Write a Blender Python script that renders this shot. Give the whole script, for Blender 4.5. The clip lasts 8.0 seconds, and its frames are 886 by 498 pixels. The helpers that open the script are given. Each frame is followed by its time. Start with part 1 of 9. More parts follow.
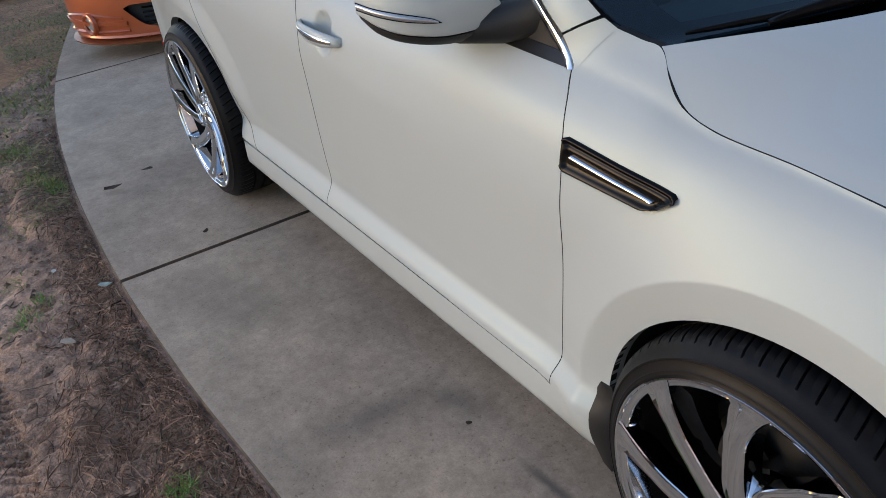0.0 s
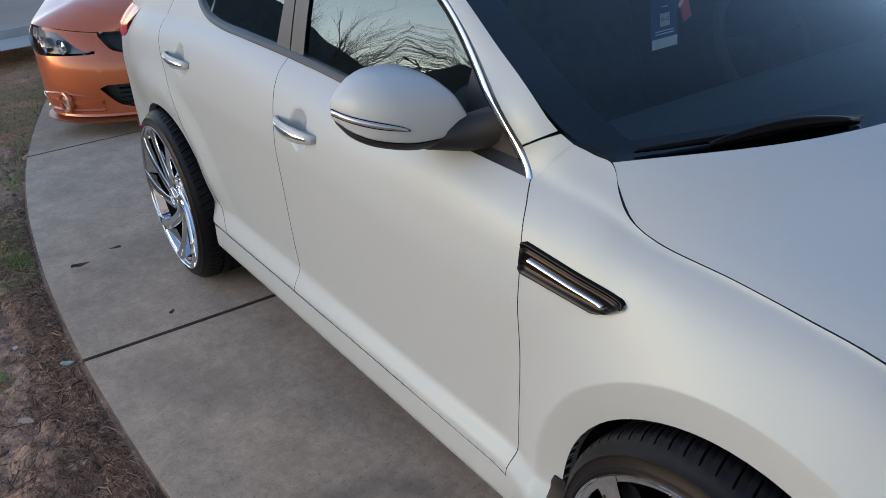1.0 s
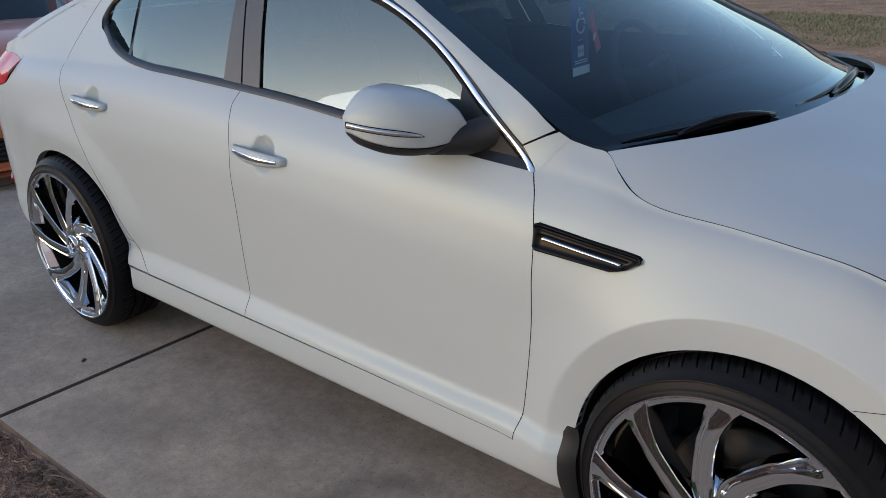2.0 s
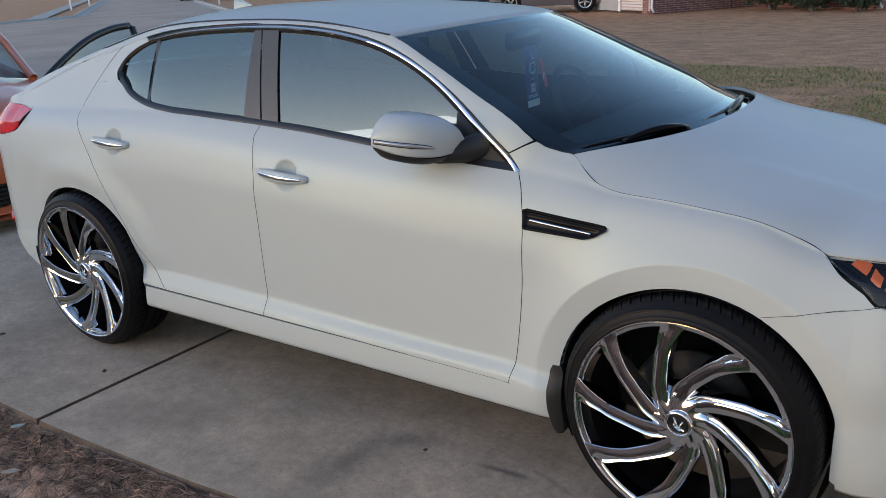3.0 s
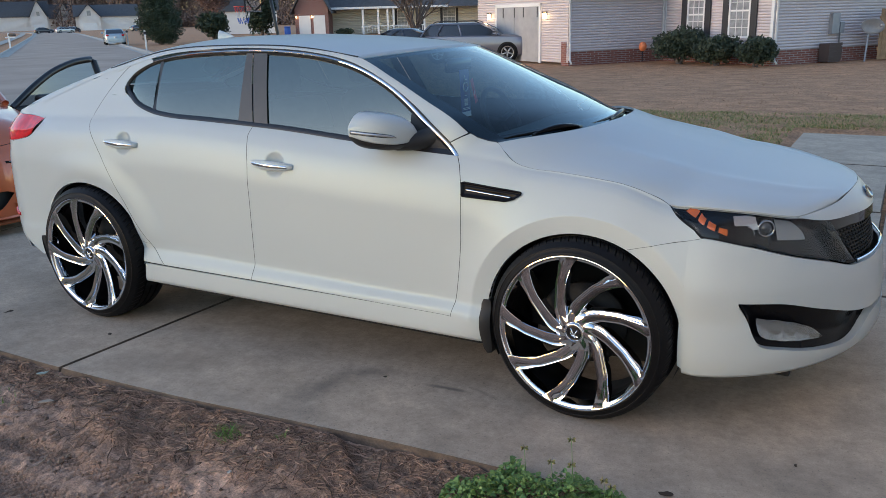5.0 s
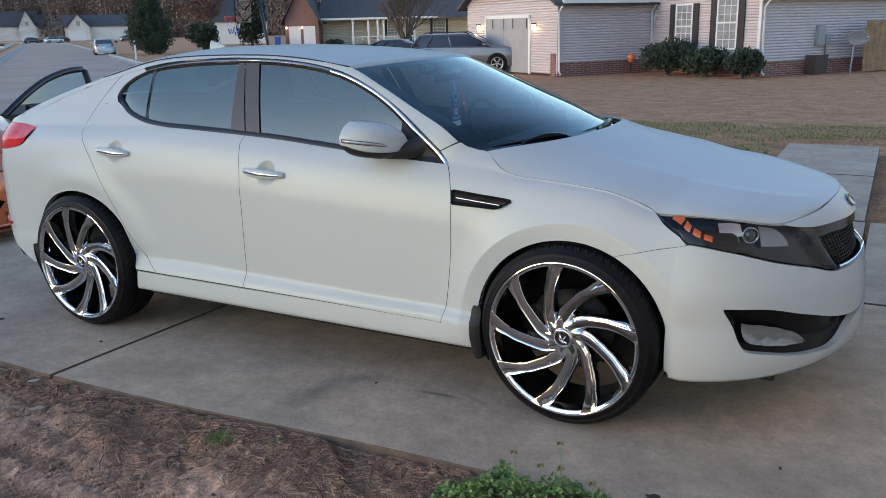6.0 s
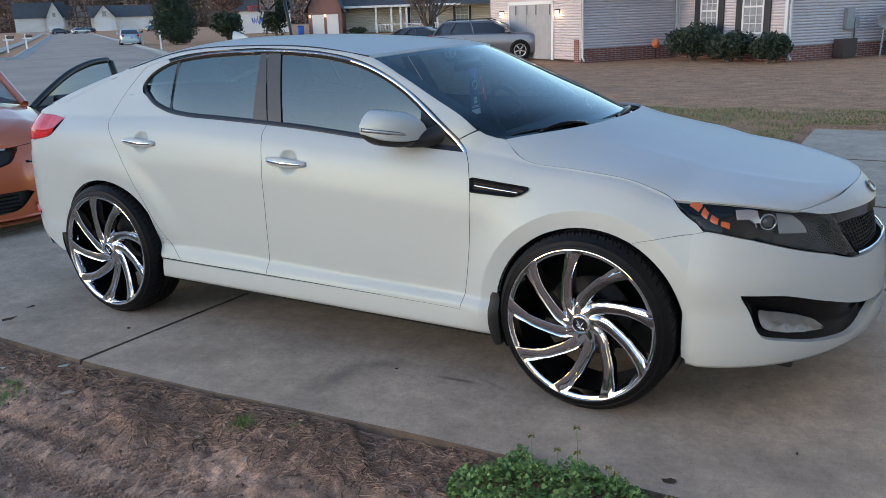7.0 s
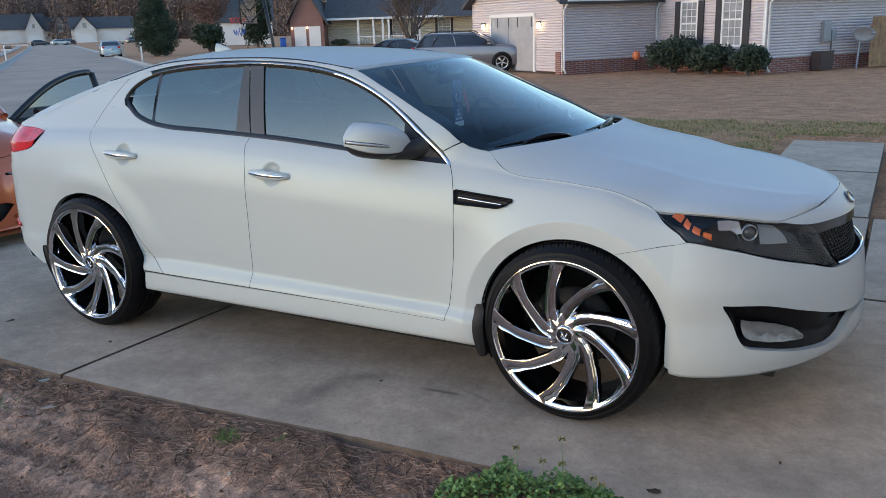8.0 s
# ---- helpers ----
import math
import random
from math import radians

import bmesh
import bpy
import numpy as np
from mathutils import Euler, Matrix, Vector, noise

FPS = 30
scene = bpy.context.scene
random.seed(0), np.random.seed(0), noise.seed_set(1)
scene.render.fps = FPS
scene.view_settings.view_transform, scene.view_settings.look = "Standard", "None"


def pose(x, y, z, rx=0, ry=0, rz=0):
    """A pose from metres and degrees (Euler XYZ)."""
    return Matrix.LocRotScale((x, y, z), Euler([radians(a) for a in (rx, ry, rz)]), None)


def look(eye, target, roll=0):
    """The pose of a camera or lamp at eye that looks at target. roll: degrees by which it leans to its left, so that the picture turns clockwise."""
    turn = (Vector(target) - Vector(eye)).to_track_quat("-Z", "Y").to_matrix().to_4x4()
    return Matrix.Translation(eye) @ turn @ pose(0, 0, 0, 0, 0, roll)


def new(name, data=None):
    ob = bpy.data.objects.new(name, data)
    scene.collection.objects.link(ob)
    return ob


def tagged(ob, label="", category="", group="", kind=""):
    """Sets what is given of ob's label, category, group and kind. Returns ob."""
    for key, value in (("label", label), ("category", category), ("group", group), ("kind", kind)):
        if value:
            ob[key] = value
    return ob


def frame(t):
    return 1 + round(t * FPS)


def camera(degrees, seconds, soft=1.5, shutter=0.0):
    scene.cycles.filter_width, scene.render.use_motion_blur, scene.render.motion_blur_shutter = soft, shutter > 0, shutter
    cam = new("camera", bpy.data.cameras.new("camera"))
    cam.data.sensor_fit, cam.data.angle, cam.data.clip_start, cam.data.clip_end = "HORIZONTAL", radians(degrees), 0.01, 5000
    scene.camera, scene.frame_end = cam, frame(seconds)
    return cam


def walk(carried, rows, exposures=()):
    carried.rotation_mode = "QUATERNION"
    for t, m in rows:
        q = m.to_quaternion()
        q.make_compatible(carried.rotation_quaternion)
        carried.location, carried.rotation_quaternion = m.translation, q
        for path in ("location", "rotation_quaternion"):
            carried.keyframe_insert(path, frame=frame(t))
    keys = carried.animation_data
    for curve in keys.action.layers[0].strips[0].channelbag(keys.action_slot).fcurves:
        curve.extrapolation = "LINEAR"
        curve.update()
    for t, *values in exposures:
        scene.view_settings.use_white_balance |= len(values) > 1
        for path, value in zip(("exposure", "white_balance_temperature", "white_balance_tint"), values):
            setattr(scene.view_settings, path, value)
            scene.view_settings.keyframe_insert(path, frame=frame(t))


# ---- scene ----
cam = camera(56.3, 8.0, soft=0.6)
EXPOSURE = 1.59
WHITE = [(0, EXPOSURE - 0.11, 5820, 18), (0.7, EXPOSURE - 0.06, 5700, 17), (1.0, EXPOSURE - 0.15, 5720, 18), (1.5, EXPOSURE - 0.33, 5730, 19), (3, EXPOSURE - 0.27, 5740, 18), (4.5, EXPOSURE - 0.12, 5640, 16), (8, EXPOSURE - 0.12, 5410, 15)]   # stops, kelvin and tint on the way
PATH = [
    (0, (0.531, -1.642, 1.531), (-0.975, -0.826, 0.498), -8.6),
    (0.5, (0.536, -1.668, 1.574), (-1.012, -0.833, 0.621), -6.8),
    (1, (0.585, -1.666, 1.597), (-0.943, -0.713, 0.725), -5.3),
    (1.5, (0.524, -1.83, 1.583), (-0.89, -0.671, 0.772), -3.6),
    (1.7, (0.45, -1.98, 1.567), (-0.88, -0.719, 0.766), -3.2),
    (2.8, (0.607, -2.777, 1.619), (-0.509, -1.254, 0.958), -3.2),
    (3, (0.627, -2.885, 1.613), (-0.457, -1.334, 0.967), -3.0),
    (3.5, (0.692, -3.237, 1.588), (-0.318, -1.635, 0.943), -3.0),
    (4, (0.844, -3.45, 1.579), (-0.148, -1.82, 0.982), -2.6),
    (4.5, (0.993, -3.638, 1.571), (0.024, -1.982, 1.006), -1.9),
    (6, (1.049, -3.768, 1.566), (0.121, -2.074, 1.047), -1.3),
    (6.5, (1.073, -3.779, 1.568), (0.095, -2.119, 1.033), -1.8),
    (7, (1.086, -3.793, 1.575), (0.111, -2.134, 1.029), -1.9),
    (7.5, (1.09, -3.801, 1.579), (0.142, -2.123, 1.043), -1.8),
    (8, (1.083, -3.798, 1.578), (0.141, -2.112, 1.057), -1.8),
]
walk(cam, [(t, look(eye, target, roll)) for t, eye, target, roll in PATH], exposures=WHITE)

# ---- world and light ----
SUN_AZ = math.radians(230)      # direction in plan from the place towards the low sun
world = bpy.data.worlds.new("dusk_sky")
scene.world = world
world.use_nodes = True
wn = world.node_tree
wn.nodes.clear()
sky = wn.nodes.new("ShaderNodeTexSky")
sky.sky_type = "NISHITA"
sky.sun_disc = False
sky.sun_elevation = math.radians(8.0)
sky.sun_rotation = math.pi / 2 - SUN_AZ
sky.air_density, sky.dust_density, sky.ozone_density = 1.0, 0.65, 0.9
bg = wn.nodes.new("ShaderNodeBackground")
bg.inputs["Strength"].default_value = 0.15
wout = wn.nodes.new("ShaderNodeOutputWorld")
wn.links.new(sky.outputs[0], bg.inputs[0])
wn.links.new(bg.outputs[0], wout.inputs[0])

sun_data = bpy.data.lights.new("low_sun", "SUN")
sun_data.energy, sun_data.angle, sun_data.color = 0.10, math.radians(20), (1.0, 0.89, 0.79)
sun = new("low_sun", sun_data)
sun.matrix_world = look((0, 0, 30), (-20 * math.cos(SUN_AZ), -20 * math.sin(SUN_AZ), 30 - 20 * math.tan(math.radians(14))))

# ---- materials ----
def material(name, color=(0.5, 0.5, 0.5), rough=0.5, metal=0.0, var=0.0, scale=5.0, grain=0.0, grain_scale=80.0, bump=0.0,
             coat=0.0, coat_rough=0.05, dark=None, spec=0.5, emit=None):
    """A Principled material with variation at two scales and fine relief, in object-space metres."""
    m = bpy.data.materials.new(name)
    m.use_nodes = True
    nt = m.node_tree
    b = nt.nodes["Principled BSDF"]
    b.inputs["Base Color"].default_value = (*color, 1)
    b.inputs["Roughness"].default_value = rough
    b.inputs["Metallic"].default_value = metal
    b.inputs["Coat Weight"].default_value = coat
    b.inputs["Coat Roughness"].default_value = coat_rough
    b.inputs["Specular IOR Level"].default_value = spec
    if emit:
        b.inputs["Emission Color"].default_value = (*emit[:3], 1)
        b.inputs["Emission Strength"].default_value = emit[3]
    if var or grain or bump:
        tc = nt.nodes.new("ShaderNodeTexCoord")
        geo = nt.nodes.new("ShaderNodeNewGeometry")
        n1 = nt.nodes.new("ShaderNodeTexNoise")
        n1.inputs["Scale"].default_value = scale
        n1.inputs["Detail"].default_value = 5
        n1.inputs["Roughness"].default_value = 0.6
        nt.links.new(geo.outputs["Position"], n1.inputs["Vector"])
        n2 = nt.nodes.new("ShaderNodeTexNoise")
        n2.inputs["Scale"].default_value = grain_scale
        n2.inputs["Detail"].default_value = 6
        n2.inputs["Roughness"].default_value = 0.72
        nt.links.new(geo.outputs["Position"], n2.inputs["Vector"])
        lo = dark or tuple(c * (1 - var) for c in color)
        hi = tuple(min(1, c * (1 + var * 0.6)) for c in color)
        ramp = nt.nodes.new("ShaderNodeValToRGB")
        ramp.color_ramp.elements[0].position, ramp.color_ramp.elements[1].position = 0.3, 0.7
        ramp.color_ramp.elements[0].color, ramp.color_ramp.elements[1].color = (*lo, 1), (*hi, 1)
        nt.links.new(n1.outputs[0], ramp.inputs[0])
        mul = nt.nodes.new("ShaderNodeMix")
        mul.data_type, mul.blend_type = "RGBA", "MULTIPLY"
        mul.inputs[0].default_value = 1.0
        g = nt.nodes.new("ShaderNodeMapRange")
        g.inputs[1].default_value, g.inputs[2].default_value = 0.25, 0.75
        g.inputs[3].default_value, g.inputs[4].default_value = 1 - grain, 1 + grain
        nt.links.new(n2.outputs[0], g.inputs[0])
        nt.links.new(ramp.outputs[0], mul.inputs[6])
        nt.links.new(g.outputs[0], mul.inputs[7])
        nt.links.new(mul.outputs[2], b.inputs["Base Color"])
        if bump:
            bp = nt.nodes.new("ShaderNodeBump")
            bp.inputs["Strength"].default_value = 0.6
            bp.inputs["Distance"].default_value = bump
            nt.links.new(n2.outputs[0], bp.inputs["Height"])
            nt.links.new(bp.outputs[0], b.inputs["Normal"])
    return m


def glass(name, tint, ior=1.5, rough=0.0, film=(1.0, 1.0, 1.0)):
    """Thin tinted glass: what is behind shows through the tint, gloss by Fresnel."""
    m = bpy.data.materials.new(name)
    m.use_nodes = True
    nt = m.node_tree
    nt.nodes.clear()
    out = nt.nodes.new("ShaderNodeOutputMaterial")
    mix = nt.nodes.new("ShaderNodeMixShader")
    tr = nt.nodes.new("ShaderNodeBsdfTransparent")
    tr.inputs[0].default_value = (*tint, 1)
    gl = nt.nodes.new("ShaderNodeBsdfGlossy")
    gl.inputs["Roughness"].default_value = rough
    gl.inputs["Color"].default_value = (*film, 1)
    f0 = ((ior - 1) / (ior + 1)) ** 2
    lw = nt.nodes.new("ShaderNodeLayerWeight")
    lw.inputs[0].default_value = 0.5
    pw = nt.nodes.new("ShaderNodeMath")
    pw.operation = "POWER"
    pw.inputs[1].default_value = 5.0
    ml = nt.nodes.new("ShaderNodeMath")
    ml.operation = "MULTIPLY_ADD"
    ml.inputs[1].default_value, ml.inputs[2].default_value = 1 - f0, f0
    nt.links.new(lw.outputs["Facing"], pw.inputs[0])
    nt.links.new(pw.outputs[0], ml.inputs[0])
    nt.links.new(ml.outputs[0], mix.inputs[0])
    nt.links.new(tr.outputs[0], mix.inputs[1])
    nt.links.new(gl.outputs[0], mix.inputs[2])
    nt.links.new(mix.outputs[0], out.inputs[0])
    return m


PAINT = material("satin_pearl_white", (0.466, 0.504, 0.508), 0.44, 0.0, var=0.02, scale=0.6, coat=0.16, coat_rough=0.30)
PAINT.node_tree.nodes["Principled BSDF"].inputs["Thin Film Thickness"].default_value = 380      # pearl: a faint shift of hue in the sheen
PAINT.node_tree.nodes["Principled BSDF"].inputs["Thin Film IOR"].default_value = 1.45
BLACK_TRIM = material("black_trim", (0.011, 0.011, 0.013), 0.36, var=0.2, scale=6)
GLOSS_BLACK = material("gloss_black", (0.006, 0.006, 0.007), 0.1, spec=0.28)
SATIN_PILLAR = material("satin_pillar_film", (0.06, 0.058, 0.055), 0.34, var=0.1, scale=9)
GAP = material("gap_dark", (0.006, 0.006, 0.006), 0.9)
CHROME = material("chrome", (0.74, 0.75, 0.77), 0.05, 1.0)
RUBBER = material("tyre_rubber", (0.006, 0.006, 0.007), 0.46, var=0.25, scale=30, grain=0.2, grain_scale=300, bump=0.0003, spec=0.16)
PLASTIC = material("rough_black_plastic", (0.013, 0.013, 0.014), 0.6, grain=0.2, grain_scale=400, bump=0.0004)
IRON = material("dark_iron", (0.03, 0.029, 0.028), 0.6, 0.4, var=0.4, scale=25)
WS_GLASS = glass("windscreen_glass", (0.50, 0.64, 0.70), 1.60, film=(0.90, 0.98, 1.0))
TINT_GLASS = glass("tinted_side_glass", (0.19, 0.27, 0.27), 2.3, film=(0.87, 1.0, 0.95))
LAMP_GLASS = glass("lamp_lens", (0.74, 0.77, 0.79), 1.42, 0.01)
RED_LENS = material("red_lens", (0.60, 0.012, 0.016), 0.22, var=0.35, scale=26, coat=0.35, coat_rough=0.04, spec=0.3)
AMBER = material("amber_reflector", (0.75, 0.16, 0.02), 0.18, coat=0.8, coat_rough=0.05)
LAMP_BLACK = material("lamp_housing_dark", (0.014, 0.015, 0.017), 0.22)
SILVER = material("silver_reflector", (0.75, 0.76, 0.78), 0.12, 1.0)
PROJECTOR_GLASS = material("projector_glass", (0.05, 0.055, 0.06), 0.04, 0.0, coat=1.0, coat_rough=0.02)
CABIN = material("cabin_charcoal", (0.030, 0.032, 0.036), 0.8, var=0.2, scale=20)
LINING = material("door_lining_black", (0.022, 0.022, 0.024), 0.8, var=0.2, scale=20)
BEZEL = material("bezel_black", (0.005, 0.005, 0.006), 0.20, spec=0.10)
CABIN_GREY = material("cabin_grey_cloth", (0.085, 0.088, 0.092), 0.85, var=0.2, scale=20, grain=0.2, grain_scale=400)
ORANGE = material("copper_orange_paint", (0.50, 0.115, 0.035), 0.30, 0.25, var=0.04, scale=1.0, coat=0.8, coat_rough=0.08)
CONCRETE = material("weathered_concrete", (0.452, 0.360, 0.270), 0.92, var=0.16, scale=0.9, grain=0.22, grain_scale=150, bump=0.0005)


def mottle(mat, layers):
    """Multiplies a material's colour by cloudy noise at further scales: (scale, from, to, dark, light)."""
    nt = mat.node_tree
    b = nt.nodes["Principled BSDF"]
    src = b.inputs["Base Color"].links[0].from_socket
    geo = nt.nodes.new("ShaderNodeNewGeometry")
    for scale, lo, hi, dark, light in layers:
        nz = nt.nodes.new("ShaderNodeTexNoise")
        nz.inputs["Scale"].default_value, nz.inputs["Detail"].default_value, nz.inputs["Roughness"].default_value = scale, 4.0, 0.55
        nt.links.new(geo.outputs["Position"], nz.inputs["Vector"])
        mr = nt.nodes.new("ShaderNodeMapRange")
        mr.inputs[1].default_value, mr.inputs[2].default_value, mr.inputs[3].default_value, mr.inputs[4].default_value = lo, hi, dark, light
        nt.links.new(nz.outputs[0], mr.inputs[0])
        mx = nt.nodes.new("ShaderNodeMix")
        mx.data_type, mx.blend_type = "RGBA", "MULTIPLY"
        mx.inputs[0].default_value = 1.0
        nt.links.new(src, mx.inputs[6])
        nt.links.new(mr.outputs[0], mx.inputs[7])
        src = mx.outputs[2]
    nt.links.new(src, b.inputs["Base Color"])


mottle(CONCRETE, [(3.2, 0.35, 0.65, 0.86, 1.06), (11.0, 0.35, 0.65, 0.90, 1.06), (38.0, 0.30, 0.62, 0.86, 1.03), (90.0, 0.60, 0.72, 1.0, 0.62)])


def stain(mat, spots, color):
    """Dark scuffs of their own shape, at places in the world: (x, y, radius, stretch x, stretch y, turn)."""
    nt = mat.node_tree
    b = nt.nodes["Principled BSDF"]
    src = b.inputs["Base Color"].links[0].from_socket
    geo = nt.nodes.new("ShaderNodeNewGeometry")
    nz = nt.nodes.new("ShaderNodeTexNoise")
    nz.inputs["Scale"].default_value = 7.0
    nz.inputs["Detail"].default_value = 6.0
    nt.links.new(geo.outputs["Position"], nz.inputs["Vector"])
    for x, y, r, sx, sy, turn, deep in spots:
        mp = nt.nodes.new("ShaderNodeMapping")
        mp.vector_type = "TEXTURE"
        mp.inputs["Location"].default_value = (x, y, 0)
        mp.inputs["Rotation"].default_value = (0, 0, math.radians(turn))
        mp.inputs["Scale"].default_value = (r * sx, r * sy, 1)
        nt.links.new(geo.outputs["Position"], mp.inputs[0])
        ln = nt.nodes.new("ShaderNodeVectorMath")
        ln.operation = "LENGTH"
        nt.links.new(mp.outputs[0], ln.inputs[0])
        ad = nt.nodes.new("ShaderNodeMath")
        ad.operation = "MULTIPLY_ADD"
        ad.inputs[1].default_value = 1.3
        nt.links.new(nz.outputs[0], ad.inputs[0])
        nt.links.new(ln.outputs[1], ad.inputs[2])
        mr = nt.nodes.new("ShaderNodeMapRange")
        mr.inputs[1].default_value, mr.inputs[2].default_value = 0.75, 1.65
        mr.inputs[3].default_value, mr.inputs[4].default_value = deep, 0.0
        nt.links.new(ad.outputs[0], mr.inputs[0])
        mx = nt.nodes.new("ShaderNodeMix")
        mx.data_type = "RGBA"
        mx.inputs[7].default_value = (*color, 1)
        nt.links.new(mr.outputs[0], mx.inputs[0])
        nt.links.new(src, mx.inputs[6])
        src = mx.outputs[2]
    nt.links.new(src, b.inputs["Base Color"])


stain(CONCRETE, [(-1.12, -1.06, 0.22, 0.45, 1.0, -8, 0.55), (-1.02, -0.84, 0.16, 1.0, 0.4, 30, 0.45), (-1.10, -1.30, 0.24, 1.2, 0.4, 12, 0.22), (-0.60, -0.83, 0.14, 1.0, 0.14, 4, 0.75), (-0.45, -0.80, 0.10, 1.0, 0.2, -20, 0.5), (0.9, -0.95, 0.35, 1.2, 0.7, 20, 0.25), (-2.0, -1.2, 0.4, 1.2, 0.5, 10, 0.15)], (0.085, 0.075, 0.068))
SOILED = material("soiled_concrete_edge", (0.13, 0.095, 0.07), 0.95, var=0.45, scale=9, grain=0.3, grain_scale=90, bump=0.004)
JOINT = material("joint_filler", (0.022, 0.019, 0.016), 0.95)
DIRT = material("bare_sandy_dirt", (0.52, 0.332, 0.230), 0.97, var=0.40, scale=3.2, grain=0.8, grain_scale=120, bump=0.010)
mottle(DIRT, [(1.1, 0.42, 0.60, 0.78, 1.08), (7.0, 0.36, 0.60, 0.76, 1.06), (32.0, 0.32, 0.58, 0.70, 1.05)])
stain(DIRT, [(-1.25, -2.05, 0.30, 1.6, 0.5, 8, 0.30), (-0.55, -1.60, 0.22, 1.6, 0.35, 4, 0.3), (-2.6, -1.75, 0.25, 1.5, 0.5, -6, 0.3), (0.3, -2.3, 0.35, 1.4, 0.6, 10, 0.3)], (0.15, 0.09, 0.062))
LAWN = material("dormant_lawn", (0.43, 0.222, 0.108), 0.95, var=0.38, scale=2.4, grain=0.7, grain_scale=24, bump=0.03)
ASPHALT = material("worn_asphalt", (0.35, 0.268, 0.212), 0.95, var=0.22, scale=0.35, grain=0.2, grain_scale=60, bump=0.003)


def part(name, bm, mat, parent=None, label="", smooth=True, kind=""):
    """Links a bmesh as one mesh object under a thing or a part."""
    me = bpy.data.meshes.new(name)
    bm.normal_update()
    bm.to_mesh(me)
    bm.free()
    if smooth:
        me.shade_smooth()
    for mm in (mat if isinstance(mat, (list, tuple)) else [mat]):
        me.materials.append(mm)
    ob = new(name, me)
    if parent:
        ob.parent = parent
    return tagged(ob, label, kind=kind)


def thing(name, label, category, group="", kind="", at=(0, 0, 0), turn=0.0):
    ob = new(name)
    ob.empty_display_size = 0.1
    ob.location = at
    ob.rotation_euler = (0, 0, math.radians(turn))
    return tagged(ob, label, category, group, kind)


# ---- shape helpers ----
def pch(xs, ys, x):
    """Monotone cubic through (xs, ys) at x."""
    n = len(xs)
    if x <= xs[0]:
        return ys[0]
    if x >= xs[-1]:
        return ys[-1]
    i = next(k for k in range(n - 1) if x <= xs[k + 1])
    h = [xs[k + 1] - xs[k] for k in range(n - 1)]
    d = [(ys[k + 1] - ys[k]) / h[k] for k in range(n - 1)]

    def slope(k):
        if k == 0:
            return d[0]
        if k == n - 1:
            return d[-1]
        if d[k - 1] * d[k] <= 0:
            return 0.0
        w1, w2 = 2 * h[k] + h[k - 1], h[k] + 2 * h[k - 1]
        return (w1 + w2) / (w1 / d[k - 1] + w2 / d[k])
    t = (x - xs[i]) / h[i]
    return ((1 + 2 * t) * (1 - t) ** 2 * ys[i] + t * (1 - t) ** 2 * h[i] * slope(i)
            + t * t * (3 - 2 * t) * ys[i + 1] + t * t * (t - 1) * h[i] * slope(i + 1))


def sm(a, b, x):
    t = min(1, max(0, (x - a) / (b - a)))
    return t * t * (3 - 2 * t)


def curve_pts(ctrl, n, smooth=True):
    """n points evenly along a smooth curve through the control points (tuples of any length)."""
    c = [np.array(p, float) for p in ctrl]
    if smooth and len(c) > 2:
        out = []
        for i in range(len(c) - 1):
            p0, p1, p2, p3 = c[max(i - 1, 0)], c[i], c[i + 1], c[min(i + 2, len(c) - 1)]
            ta, tb = np.linalg.norm(p1 - p0) ** 0.5 or 1e-3, np.linalg.norm(p2 - p1) ** 0.5 or 1e-3
            tc = np.linalg.norm(p3 - p2) ** 0.5 or 1e-3
            m1 = (p2 - p1) + tb * ((p1 - p0) / ta - (p2 - p0) / (ta + tb)) if i > 0 else p2 - p1
            m2 = (p2 - p1) + tb * ((p3 - p2) / tc - (p3 - p1) / (tb + tc)) if i < len(c) - 2 else p2 - p1
            for k in range(24):
                t = k / 24
                out.append((2 * t**3 - 3 * t * t + 1) * p1 + (t**3 - 2 * t * t + t) * m1 + (3 * t * t - 2 * t**3) * p2 + (t**3 - t * t) * m2)
        out.append(c[-1])
    else:
        out = c
    out = np.array(out)
    run = np.r_[0, np.cumsum(np.linalg.norm(np.diff(out, axis=0), axis=1))]
    at = np.linspace(0, run[-1], n)
    return np.stack([np.interp(at, run, out[:, k]) for k in range(out.shape[1])], 1)


def grid_mesh(bm, rows, close=False, mat=0):
    """Faces over a grid of points (rows of equal length); returns the vertices."""
    vs = [[bm.verts.new(p) for p in r] for r in rows]
    for i in range(len(vs) - 1):
        m = len(vs[i])
        for j in range(m if close else m - 1):
            try:
                f = bm.faces.new((vs[i][j], vs[i][(j + 1) % m], vs[i + 1][(j + 1) % m], vs[i + 1][j]))
                f.smooth, f.material_index = True, mat
            except ValueError:
                pass
    return vs


def box(bm, x0, x1, y0, y1, z0, z1, bev=0.0, m=None):
    r = bmesh.ops.create_cube(bm, size=1)
    vs = r["verts"]
    for v in vs:
        v.co = Vector(((x0 + x1) / 2 + v.co.x * (x1 - x0), (y0 + y1) / 2 + v.co.y * (y1 - y0), (z0 + z1) / 2 + v.co.z * (z1 - z0)))
    if bev:
        es = {e for v in vs for e in v.link_edges}
        vs = bmesh.ops.bevel(bm, geom=list(es), offset=bev, segments=2, affect="EDGES", profile=0.5)["verts"]
        vs = list({v for v in vs} | {v for v in r["verts"] if v.is_valid})
    if m:
        bmesh.ops.transform(bm, matrix=m, verts=[v for v in vs if v.is_valid])
    return bm


def boxed(*a, **k):
    return box(bmesh.new(), *a, **k)


